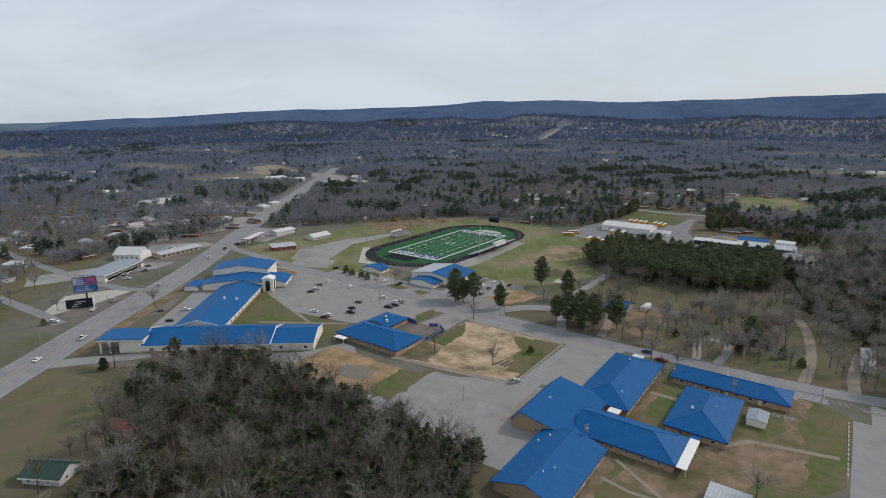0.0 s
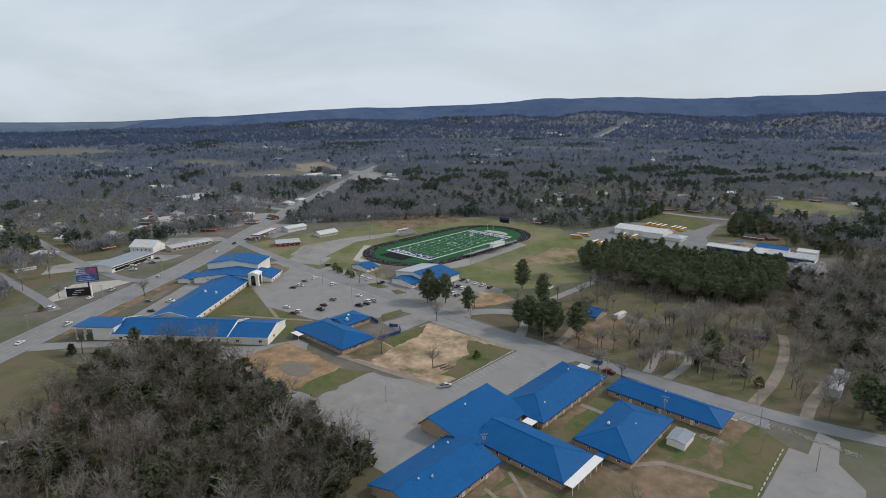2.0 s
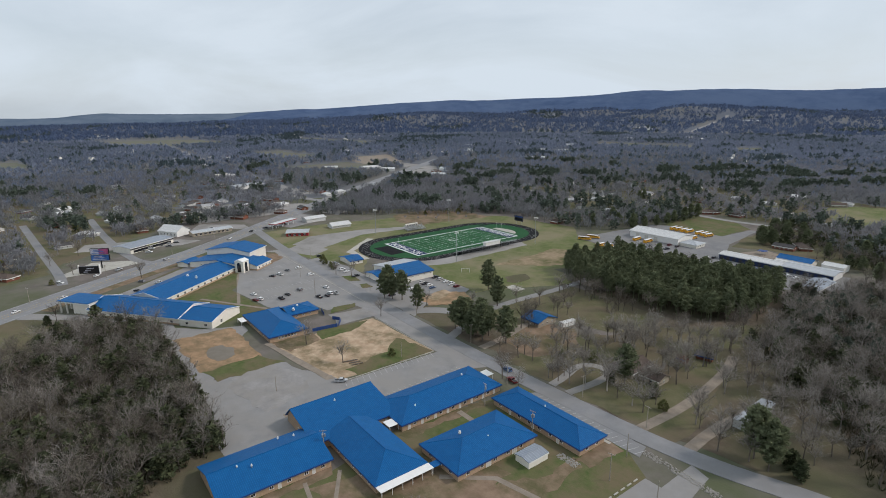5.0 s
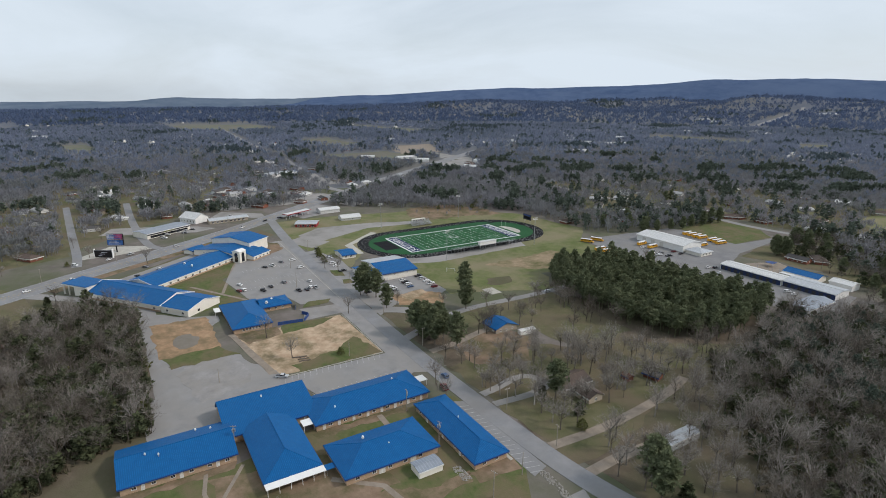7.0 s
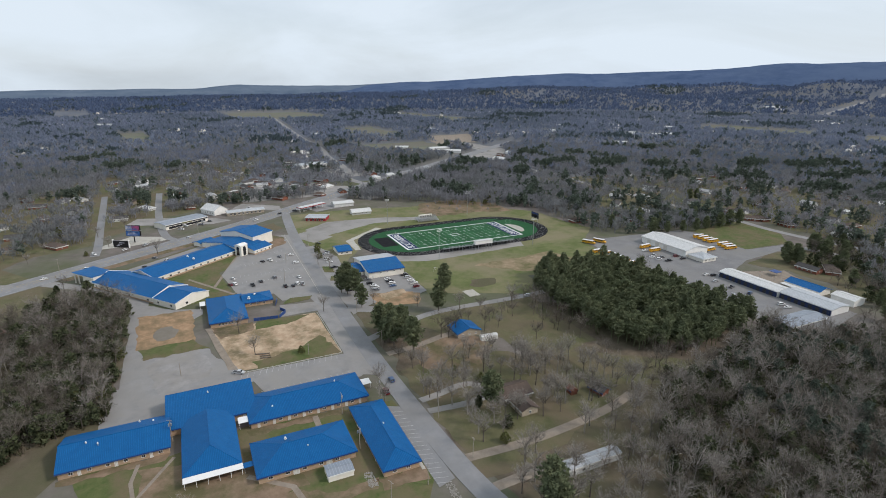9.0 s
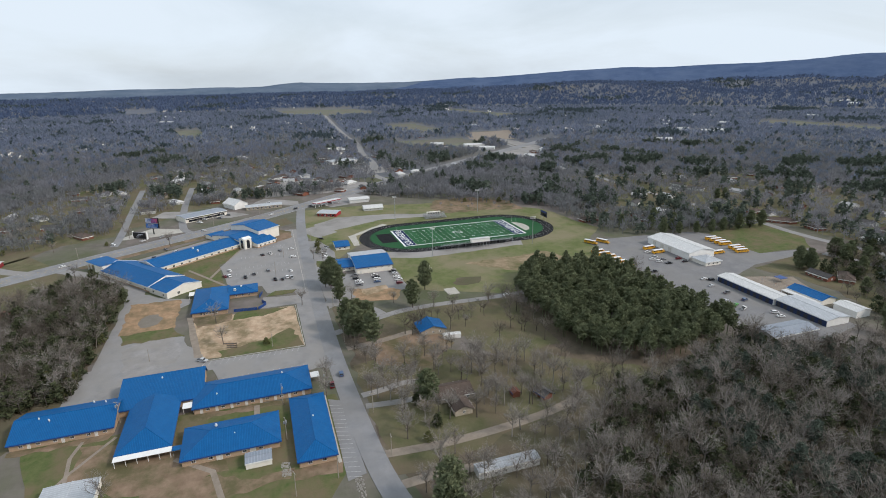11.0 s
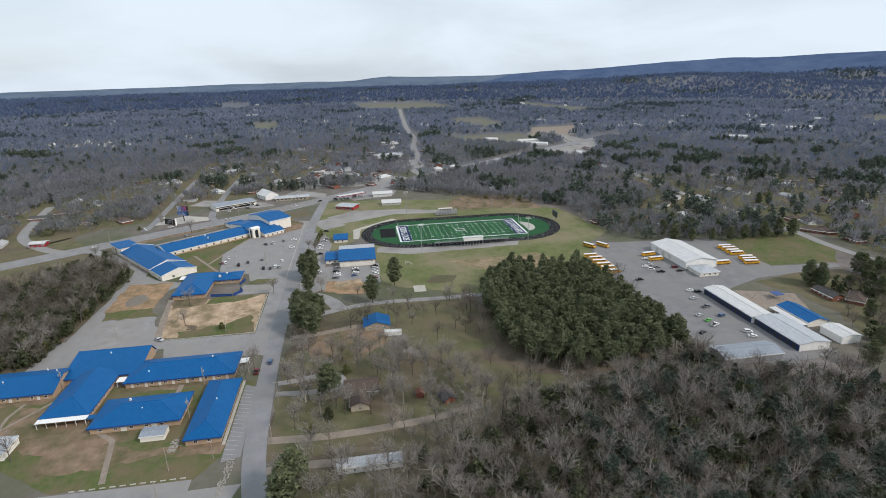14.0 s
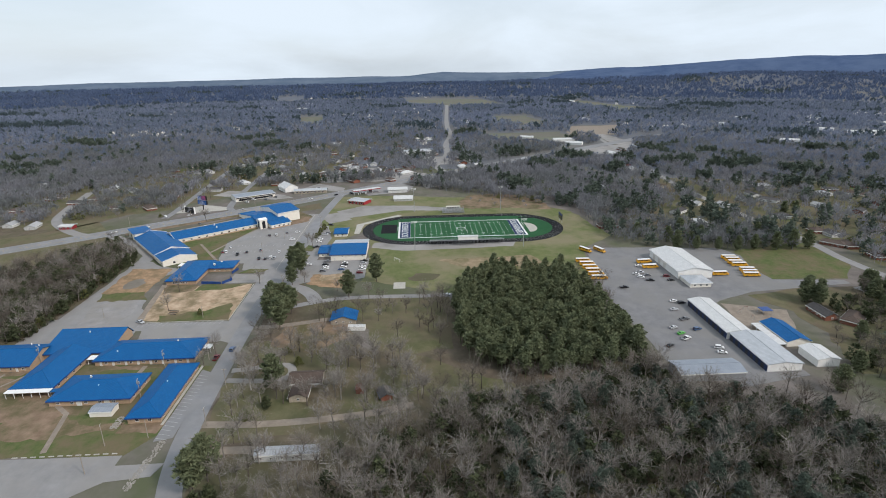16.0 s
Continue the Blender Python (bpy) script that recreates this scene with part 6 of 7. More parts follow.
def school_bus():
    ob = thing("school_bus", pose(0, 0, -500), "yellow school bus with a white roof", "bus", "parked school buses")
    ring = [(-5.6, 0.6), (4.3, 0.6), (5.7, 0.6), (5.75, 1.3), (5.5, 1.6), (4.4, 1.75), (4.15, 2.9), (-5.55, 2.9)]
    part("body", Shape().side_prism(ring[::-1], -1.2, 1.2).mesh("body", M["busyellow"]), ob)
    arc = [(-1.2, 2.9), (1.2, 2.9), (1.12, 3.08), (0.7, 3.2), (-0.7, 3.2), (-1.12, 3.08)]
    v = [(-5.55, y, z) for y, z in arc] + [(4.15, y, z) for y, z in arc]
    f = [[5, 4, 3, 2, 1, 0], [6, 7, 8, 9, 10, 11]] + [[i, (i + 1) % 6, 6 + (i + 1) % 6, 6 + i] for i in range(6)]
    part("roof", poly_mesh("roof", v, f, M["carwhite"]), ob, "white roof")
    for s in (-1, 1):
        for i in range(9):
            part("window", Shape().box(-5.2 + i, -4.35 + i, min(s * 1.19, s * 1.215), max(s * 1.19, s * 1.215), 1.95, 2.65).mesh("window", M["glass"]), ob)
        part("stripe", Shape().box(-5.5, 4.2, min(s * 1.19, s * 1.21), max(s * 1.19, s * 1.21), 1.35, 1.45).mesh("stripe", M["carblack"]), ob, "black side stripe")
        for x in (-3.4, 4.3):
            w = part("wheel", Shape().tube((x, s * 0.9, 0.5), (x, s * 1.22, 0.5), 0.5, n=12).mesh("wheel", M["rubber"]), ob)
            part("rim", Shape().tube((x, s * 1.2, 0.5), (x, s * 1.24, 0.5), 0.28, n=8).mesh("rim", M["rim"]), w)
    part("windscreen", poly_mesh("windscreen", [(4.42, -1.0, 1.85), (4.42, 1.0, 1.85), (4.22, 1.0, 2.75), (4.22, -1.0, 2.75)], [[0, 1, 2, 3]], M["glass"]), ob)
    part("grille", Shape().box(5.73, 5.79, -0.6, 0.6, 0.8, 1.3).mesh("grille", M["carblack"]), ob)
    return ob


WORDS = {"carwhite": "white", "carblack": "black", "cargrey": "dark grey", "carsilver": "silver", "carred": "dark red", "carblue": "blue", "cargreen": "bright green"}
POOL = {}


def park(kind, colour, x, y, turn, where="standing on the asphalt"):
    key = (kind, colour, where)
    m = pose(x, y, 0.15, 0, 0, turn)
    if key not in POOL:
        POOL[key] = vehicle(kind, colour, "%s %s %s" % (WORDS[colour], {"sedan": "saloon car", "suv": "sport utility car", "pickup": "pickup truck"}[kind], where))
        POOL[key].matrix_world = m
        return
    copy_thing(POOL[key], m)


LOT = [(-231, 197, "carred", 200), (-231, 200, "carwhite", 200), (-243, 200, "carwhite", 200), (-224, 211, "carblack", 190), (-229, 217, "carblack", 190), (-233, 227, "cargrey", 190),
       (-227, 243, "carwhite", 190), (-212, 231, "carblack", 190), (-211, 236, "carblack", 185), (-214, 239.5, "carwhite", 185), (-274, 224, "carblack", 210), (-275, 230, "carwhite", 200),
       (-281, 238, "cargrey", 200), (-260, 247, "carwhite", 95), (-282, 247, "carwhite", 95), (-212, 242.5, "carsilver", 185)]
for i, (x, y, c, a) in enumerate(LOT):
    park(("sedan", "suv", "sedan", "pickup")[i % 4], c, x, y, a, "in the school car park")
for i, (x, y, c) in enumerate([(-194, 272, "carwhite"), (-193, 285, "carblack"), (-188.5, 286, "carwhite"), (-184, 286, "carwhite"), (-179.5, 285, "cargrey"), (-196, 299, "carwhite"), (-191.5, 299, "carblack"),
                               (-187, 299, "carwhite"), (-182, 298, "carblue"), (-199, 313, "carblack"), (-193.5, 313, "carsilver"), (-187, 313, "carwhite"), (-181, 313, "carwhite"), (-174, 312, "carred"),
                               (-186, 269, "carblack"), (-200, 285.5, "cargrey")]):
    park(("pickup", "suv", "sedan")[i % 3], c, x, y, 92 + (i * 37) % 7, "behind the field house")
for i, (x, y, c) in enumerate([(-303, 274, "carblack"), (-277, 275, "cargrey"), (-272, 273, "carsilver"), (-258, 271, "carwhite"), (-251, 271, "carwhite"), (-237, 271, "carblack")]):
    park(("suv", "sedan", "pickup")[i % 3], c, x, y, 80 + i * 3, "beside the road")
for i, (x, y, c) in enumerate([(-154, 506, "carwhite"), (-148, 507, "carwhite"), (-151, 513, "cargrey"), (-142, 511, "carblack"), (-170, 514, "carwhite"), (-148, 525, "carred"), (-141, 525, "carblack"),
                               (-131, 489, "carblack"), (-107, 511, "carwhite"), (-104, 514.5, "carblack"), (-95, 506, "carsilver"), (-82, 506, "cargrey"), (-72, 495, "carsilver"), (-69, 507, "carblue"),
                               (-65, 496, "cargreen"), (-59, 496, "carwhite"), (-52, 484, "carblack"), (-48, 508, "carwhite"), (-43, 507, "carwhite"), (-157, 510, "carsilver")]):
    park(("sedan", "suv", "sedan", "pickup")[i % 4], c, x, y, 70 + (i * 53) % 50, "in the bus yard")
for i, (x, y, c, a) in enumerate([(-299, 78, "carwhite", 125), (-311, 102, "carwhite", 125), (-370, 174, "carsilver", 125), (-354, 125, "carwhite", 130), (-362, 140, "carsilver", 130), (-350, 103, "carwhite", 40),
                                  (-319, 148, "cargrey", 40), (-308, 157, "carwhite", 40), (-349, 185, "carwhite", 40), (-298, 142, "carblack", 40), (-412, 236, "carwhite", 130), (-430, 262, "carblack", 310)]):
    park(("sedan", "pickup", "suv")[i % 3], c, x, y, a, "by the highway")
for i, (x, y, c) in enumerate([(-426, 181, "carblack"), (-428, 187, "carsilver"), (-416, 186, "cargrey"), (-427, 194, "carblack"), (-417, 172, "carwhite"), (-405, 168, "carwhite"), (-424, 164, "carblack"), (-416, 165, "cargrey"),
                               (-437, 279, "carblack"), (-440, 290, "carwhite"), (-446, 301, "carred"), (-470, 236, "carwhite"), (-466, 246, "carblack")]):
    park(("sedan", "suv", "pickup")[i % 3], c, x, y, 30 + (i * 29) % 30, "in front of the shops")
park("pickup", "carsilver", -103.5, 190.5, 60, "at the edge of the gravel lot")
park("pickup", "carred", -57.5, 249.5, 175, "stopped at the roadside")
park("suv", "carblue", -66, 255, 178, "on the road")
park("sedan", "carwhite", -129, 372, 92, "on the meadow lane")
bus = school_bus()
BUSES = [(-183, 477, 88), (-176, 478, 88), (-169, 478, 88), (-162, 478, 88), (-155, 478, 88), (-148, 478, 88), (-177, 521, 95), (-166, 521, 92), (-180, 587, 85), (-175, 587, 85),
         (-169, 586, 85), (-164, 586, 85), (-154, 586, 84), (-149, 585, 84), (-144, 583, 84), (-148, 563, 90), (-207, 486, 30), (-206, 497, 25)]
bus.matrix_world = pose(*BUSES[0][:2], 0.12, 0, 0, BUSES[0][2])
for x, y, a in BUSES[1:]:
    copy_thing(bus, pose(x, y, 0.12, 0, 0, a))

# ---------------------------------------------------------------- poles
M["wood"] = mat("weathered_wood", (0.26, 0.225, 0.185), (0.36, 0.32, 0.27), 0.8, rough=0.9, bump=0.2)


def pole(x, y, h, arms, cans, turn):
    ob = thing("utility_pole", pose(x, y, 0, 0, 0, turn), "weathered wooden utility pole with a crossarm", "utility pole", "utility poles")
    part("pole", Shape().tube((0, 0, -0.3), (0, 0, h), 0.17, 0.11, 8).mesh("pole", M["wood"]), ob)
    for i in range(arms):
        part("crossarm", Shape().box(-1.2, 1.2, -0.07, 0.07, h - 0.5 - i, h - 0.36 - i).mesh("crossarm", M["wood"]), ob)
        for k in (-1.05, -0.4, 0.4, 1.05):
            part("insulator", Shape().tube((k, 0, h - 0.36 - i), (k, 0, h - 0.14 - i), 0.05, 0.03).mesh("insulator", M["white"]), ob)
    for i in range(cans):
        a = 2.1 * i
        part("transformer", Shape().tube((0.5 * math.cos(a), 0.5 * math.sin(a), h - 2.6), (0.5 * math.cos(a), 0.5 * math.sin(a), h - 1.5), 0.26, n=8).mesh("transformer", M["steel"]), ob, "grey transformer drum")


POLES = [(-59.5, 161.5, 10, 1, 3, 60), (9, 228, 10, 1, 0, 20), (25, 229, 9, 0, 0, 0), (5, 243, 9, 0, 0, 0), (-50, 227, 10, 1, 2, 0), (-57, 246, 9, 1, 1, 0), (-24, 227, 10, 1, 3, 15), (-1, 264, 9, 1, 0, 0),
         (-100, 262, 10, 1, 0, 90), (-150, 263, 10, 1, 1, 90), (-205, 264, 10, 1, 0, 90), (-262, 240, 9, 1, 0, 0), (-220, 232, 11, 0, 0, 0), (-300, 265, 10, 1, 0, 90), (-30, 263, 10, 1, 0, 90),
         (-315, 85, 10, 1, 0, 35), (-345, 130, 10, 1, 0, 35), (-386, 182, 10, 1, 1, 35), (-420, 225, 10, 1, 0, 35), (-108, 225, 8, 0, 0, 0), (-113, 165, 7, 0, 0, 0)]
for q in POLES:
    pole(*q)

# ---------------------------------------------------------------- houses and shops
for nm, c in (("shingle", (0.085, 0.080, 0.078)), ("brownroof", (0.115, 0.085, 0.070)), ("paleroof", (0.40, 0.40, 0.40)), ("redbrick", (0.22, 0.085, 0.055)), ("siding", (0.62, 0.62, 0.60)),
              ("tansiding", (0.42, 0.36, 0.28)), ("greenroof", (0.045, 0.095, 0.075)), ("redpaint", (0.33, 0.035, 0.04)), ("rustroof", (0.20, 0.085, 0.06))):
    M[nm] = mat(nm, c, tuple(k * 0.72 for k in c), 0.9, rough=0.85, bump=0.15, bscale=4.0, obrand=0.15)
HOUSE_LOOKS = [("shingle", "siding", "white clapboard house with a dark shingle roof"), ("brownroof", "redbrick", "red brick house with a brown shingle roof"), ("paleroof", "siding", "white house with a pale metal roof"),
               ("shingle", "redbrick", "red brick house with a grey shingle roof"), ("brownroof", "tansiding", "tan house with a brown shingle roof"), ("whiteroof", "siding", "white shed-like house with a white metal roof")]


def house(x, y, turn, L, W, look_at, tall=2.7):
    rf, wl_, lb = HOUSE_LOOKS[look_at % 6]
    building("house", lb, pose(x, y, 0, 0, 0, turn) @ pose(-L / 2, -W / 2, 0), L, W, tall, tall + W * 0.22, roof=rf, wall=wl_, hips=(look_at % 4 == 1,) * 2, over=0.5, trim="white", category="house",
             windows=(("s", 2.2, L - 2, 3.4, 0.9, 1.1, 1.2, False), ("n", 2.2, L - 2, 4.1, 0.9, 1.1, 1.2, False), ("e", W / 2, W / 2, 9, 0.9, 1.1, 1.2, False)), group="houses of the town")


hr = random.Random(4)
for x, y in WEST + MIDTOWN + EAST:
    house(x, y, hr.choice((0, 90, 38, 128, 10)), hr.uniform(11, 19), hr.uniform(7.5, 10), hr.randrange(6))
for i, (x, y) in enumerate(PLOTS):
    rf, wl_, lb = HOUSE_LOOKS[hr.randrange(6)]
    L, W = hr.uniform(12, 19), hr.uniform(7.5, 10)
    building("house", lb, pose(x, y, 0, 0, 0, hr.choice((0, 90, 38, 128, 12))) @ pose(-L / 2, -W / 2, 0), L, W, 2.7, 2.7 + W * 0.22, roof=rf, wall=wl_, hips=(i % 3 == 1,) * 2, over=0.5, trim="white",
             category="house", windows=(("s", 3, L - 2, 5.5, 0.9, 1.3, 1.2, False),), group="houses of the town")
# rows of further houses along the side streets
for line, n, off in ((SIDE_ROADS[0], 6, 22), (SIDE_ROADS[1], 6, 24), (SIDE_ROADS[2], 12, 24), (SIDE_ROADS[4], 13, 24), (SIDE_ROADS[3], 5, 24)):
    pts = [Vector(p) for p in line]
    for i in range(n):
        k = (i + hr.uniform(0.2, 0.8)) / n * (len(pts) - 1)
        a, b = pts[int(k)], pts[min(int(k) + 1, len(pts) - 1)]
        p, d = a.lerp(b, k - int(k)), (b - a).normalized()
        p = p + Vector((-d.y, d.x)) * off * hr.choice((-1, 1)) * hr.uniform(0.9, 1.4)
        if inside(np.array([p.x]), np.array([p.y]), CLEAR)[0]:
            continue
        house(p.x, p.y, math.degrees(math.atan2(d.y, d.x)), hr.uniform(11, 18), hr.uniform(7.5, 10), hr.randrange(6))
for x, y, L in FARMS:
    building("farm_building", "long pale metal-roofed building among far woods", pose(x, y, ground_height(x, y), 0, 0, hr.uniform(0, 90)), L, L * 0.35, 4, 6, roof="whiteroof", wall="white", hips=(False, False), trim="white", category="barn")

shop = building("shop", "long shop building with a grey roof and dark front band", pose(-409, 155, 0, 0, 0, 121), 44, 20, 4.6, 5.6, roof="slateroof", wall="stucco", hips=(False, False), trim="white", over=0.3, category="shop")
box("front_band", 0.2, 43.8, -0.12, -0.04, 3.0, 4.5, "darkdoor", shop, "dark band above the shop front")
box("sign", 16, 27, -0.3, -0.13, 3.3, 4.3, "bud", shop, "yellow-green shop sign panel with no lettering")
box("shop_window", 3, 41, -0.10, -0.04, 0.5, 2.6, "glass", shop)
building("church", "white church hall with a steep white roof", pose(-470, 188, 0, 0, 0, 33), 22, 16, 5, 9.5, roof="whiteroof", wall="white", hips=(False, False), trim="white", category="church",
         windows=(("s", 3, 19, 4, 1.2, 1.2, 2.2, False),))
st = building("store_row", "long store row with a pale roof and tan front", pose(-443, 212, 0, 0, 0, 95), 37, 11, 3.6, 4.6, roof="greyroof", wall="tansiding", hips=(False, False), trim="white", category="shop",
              windows=(("s", 3, 34, 4.2, 0.6, 2.2, 2.0, False),))
st = building("filling_station", "low filling station shop with a red front", pose(-389, 281, 0, 0, 0, 62), 20, 14, 3.6, 4.2, roof="greyroof", wall="redpaint", hips=(False, False), trim="white", category="shop",
              windows=(("s", 3, 17, 4.5, 0.6, 2.4, 1.8, False),))
cn = thing("fuel_canopy", pose(-425, 284, 0, 0, 0, 118), "red-edged fuel canopy on white posts", "canopy")
box("canopy_roof", 0, 34, 0, 8, 4.6, 5.3, "redpaint", cn)
box("canopy_top", 0.3, 33.7, 0.3, 7.7, 5.304, 5.4, "whiteroof", cn)
for i in range(5):
    box("post", 1 + i * 7.8, 1.4 + i * 7.8, 3.8, 4.2, 0, 4.6, "white", cn)
for i in range(3):
    box("fuel_pump", 6 + i * 9, 6.6 + i * 9, 3.6, 4.6, 0.1, 1.8, "white", cn)
building("workshop", "pale grey metal workshop behind the filling station", pose(-436, 322, 0, 0, 0, 92), 22, 12, 4, 5.4, roof="whiteroof", wall="siding", hips=(False, False), trim="white", category="workshop")
building("house", "white single-storey house beside the stadium drive", pose(-393, 330, 0, 0, 0, 88), 20, 11, 3, 5.2, roof="whiteroof", wall="siding", hips=(False, False), trim="white", category="house",
         windows=(("s", 3, 17, 4, 0.9, 1.2, 1.2, False),))
ks = building("kiosk", "small red and white roadside drink kiosk", pose(-314, 21, 0, 0, 0, 90), 12, 7, 3.4, 4.0, roof="whiteroof", wall="redpaint", hips=(False, False), trim="white", category="kiosk",
              windows=(("s", 2, 10, 4, 0.9, 1.8, 1.2, False),))
box("wall_band", -0.1, 12.1, -0.12, -0.03, 2.3, 3.2, "white", ks, "white band with no lettering")
building("warehouse", "long white-fronted warehouse among the trees", pose(-724, 338, 0, 0, 0, 105), 50, 22, 5, 6.5, roof="greyroof", wall="white", hips=(False, False), trim="white", category="warehouse")

for ring_, lb in (([(-505, 235), (-540, 225), (-610, 262), (-600, 330), (-545, 372), (-505, 330)], "pale gravel and asphalt round the town's shops"),
                  ([(-620, 370), (-700, 380), (-690, 440), (-625, 440)], "pale paved ground at the road fork"), ([(-455, 370), (-480, 362), (-560, 440), (-540, 455)], "worn gravel verge of the highway")):
    patch("pavement", ring_, 0.06, "gravel", lb, 2.5, "paving", hold=10)
for i in range(16):
    x, y = hr.uniform(-620, -505), hr.uniform(215, 345)
    lk = HOUSE_LOOKS[hr.randrange(6)]
    L = hr.uniform(9, 20)
    building("house", lk[2], pose(x, y, 0, 0, 0, hr.choice((30, 120, 38))), L, L * 0.6, 3, 4.8, roof=lk[0], wall=lk[1], hips=(False, False), over=0.4, trim="white", category="house", group="houses of the town")

# billboard and sign on the concrete pad
for nm, c in (("panelpink", (0.45, 0.10, 0.22)), ("panelblue", (0.06, 0.18, 0.50)), ("panelpale", (0.55, 0.55, 0.62))):
    M[nm] = mat(nm, c, tuple(k * 0.5 for k in c), 0.4, rough=0.5)
bb = thing("billboard", pose(-377, 131, 0, 0, 0, 60), "two-tier roadside billboard on a steel mast", "billboard")
part("mast", Shape().tube((0, 0, 0), (0, 0, 15.5), 0.5, 0.45, 10).mesh("mast", M["carblack"]), bb)
for z, c1, c2 in ((6.2, "panelblue", "panelblue"), (11.0, "panelpale", "panelpink")):
    for s in (-1, 1):
        box("panel_frame", -6.4, 6.4, min(s * 0.5, s * 0.8), max(s * 0.5, s * 0.8), z - 0.2, z + 4.4, "carblack", bb)
        box("panel", -6.2, -0.4, min(s * 0.802, s * 0.86), max(s * 0.802, s * 0.86), z, z + 4.2, c1, bb, "coloured advertising panel, plain shapes")
        box("panel", -0.4, 6.2, min(s * 0.802, s * 0.86), max(s * 0.802, s * 0.86), z, z + 4.2, c2, bb, "coloured advertising panel, plain shapes")
        for k in range(3):
            box("panel_bar", -5.2 + k * 0.6, 4.6 - k * 1.5, min(s * 0.862, s * 0.89), max(s * 0.862, s * 0.89), z + 0.6 + k * 1.2, z + 1.1 + k * 1.2, "panelpale" if z < 8 else "panelblue", bb)
    box("catwalk", -6.4, 6.4, -1.5, 1.5, z - 0.35, z - 0.25, "steel", bb)
sg = thing("sign_stand", pose(-368, 116, 0, 0, 0, 58), "dark trailer-like roadside sign with white edges", "sign")
box("panel", 0, 14, -0.6, 0.6, 0.6, 6.0, "carblack", sg)
for k in (-0.5, 14.0):
    box("post", k, k + 0.5, -0.8, 0.8, 0, 7.0, "white", sg)
for k in range(3):
    box("panel_bar", 3 + k * 1.2, 6 + k * 2.2, -0.66, -0.604, 1.5 + k * 1.3, 2.1 + k * 1.3, "panelpale", sg)

# buildings under the eastern trees and near the western wood
building("mobile_home", "long white mobile home with a grey roof", pose(18.5, 290, 0, 0, 0, 90) @ pose(0, -4.5, 0), 24, 5, 2.9, 3.6, roof="greyroof", wall="siding", hips=(False, False), over=0.2, trim="white", category="mobile home",
         windows=(("s", 2.5, 22, 4.0, 1.0, 1.0, 1.1, False), ("s", 8.5, 8.5, 9, 0.1, 0.9, 2.0, True)))
house(-32, 300, 90, 15, 11, 4)
house(-20, 299, 0, 9, 8, 4)
building("red_shed", "small red-walled shed with a dark roof", pose(-20, 334, 0, 0, 0, 15), 7, 5, 2.4, 3.6, roof="shingle", wall="redbrick", hips=(False, False), category="shed", trim="bluetrim")
building("red_shed", "tiny red wooden shed", pose(-24, 324, 0), 4, 3.4, 2.2, 3.2, roof="rustroof", wall="redbrick", hips=(False, False), category="shed", over=0.3)
building("house", "small house with a blue roof among bare trees", pose(-104, 303, 0), 12, 14, 2.9, 5.4, roof="blue", wall="tansiding", hips=(False, False), category="house",
         windows=(("s", 2.5, 10, 3.4, 0.9, 1.1, 1.2, False), ("e", 3, 11, 4, 0.9, 1.1, 1.2, False)))
building("mobile_home", "short white trailer beside the blue-roofed house", pose(-84, 313.5, 0, 0, 0, 85), 9.5, 3, 2.3, 2.8, roof="whiteroof", wall="white", hips=(False, False), over=0.1, trim="white", category="trailer")
building("shed", "grey-roofed cream shed beside a classroom wing", along_y(-10.8, 211.6), 9.2, 6.2, 2.5, 3.1, roof="slateroof", wall="stucco", hips=(False, False), over=0.25, trim="white", category="shed")
building("portable_classroom", "cream portable classroom with a worn grey roof", pose(-20, 146, 0), 11, 17, 3.2, 3.7, roof="greyroof", wall="stucco", hips=(False, False), over=0.25, trim="white", category="hut",
         windows=(("e", 3, 14, 3.6, 1.0, 1.2, 1.1, False), ("s", 3, 9, 3, 1.0, 1.2, 1.1, False)))
building("hut", "small hut with a rusty red roof at the wood's edge", pose(-203, 70, 0, 0, 0, 25), 8, 6, 2.3, 3.8, roof="rustroof", wall="wood", hips=(False, False), category="hut")
building("house", "white house with a dark green roof by the dirt track", pose(-197, 40, 0, 0, 0, 30), 13, 9, 2.9, 5.6, roof="greenroof", wall="siding", hips=(False, False), category="house", trim="white",
         windows=(("s", 2.5, 11, 3.4, 0.9, 1.1, 1.2, False), ("e", 3, 7, 4, 0.9, 1.1, 1.2, False)))
sh = thing("play_shelter", pose(-86, 556, 0), "small blue canopy over the playground", "shelter")
box("canopy", -3, 3, -3, 3, 3.0, 3.2, "bluetrim", sh)
for px in (-2.8, 2.6):
    for py in (-2.8, 2.6):
        box("post", px, px + 0.15, py, py + 0.15, 0, 3.0, "steel", sh)
for k, (px, py) in enumerate(((-80, 545), (-74, 549), (-92, 548), (-88, 542))):
    pl = thing("climbing_frame", pose(px, py, 0.08, 0, 0, 40 * k), "low coloured play frame on sandy soil", "play frame", "play frames")
    for q in (-1.4, 1.4):
        part("post", Shape().tube((q, -0.7, 0), (q, 0, 2.2), 0.06).tube((q, 0.7, 0), (q, 0, 2.2), 0.06).mesh("post", M["steel"]), pl)
    part("bar", Shape().tube((-1.4, 0, 2.2), (1.4, 0, 2.2), 0.06).mesh("bar", M["carred"]), pl)

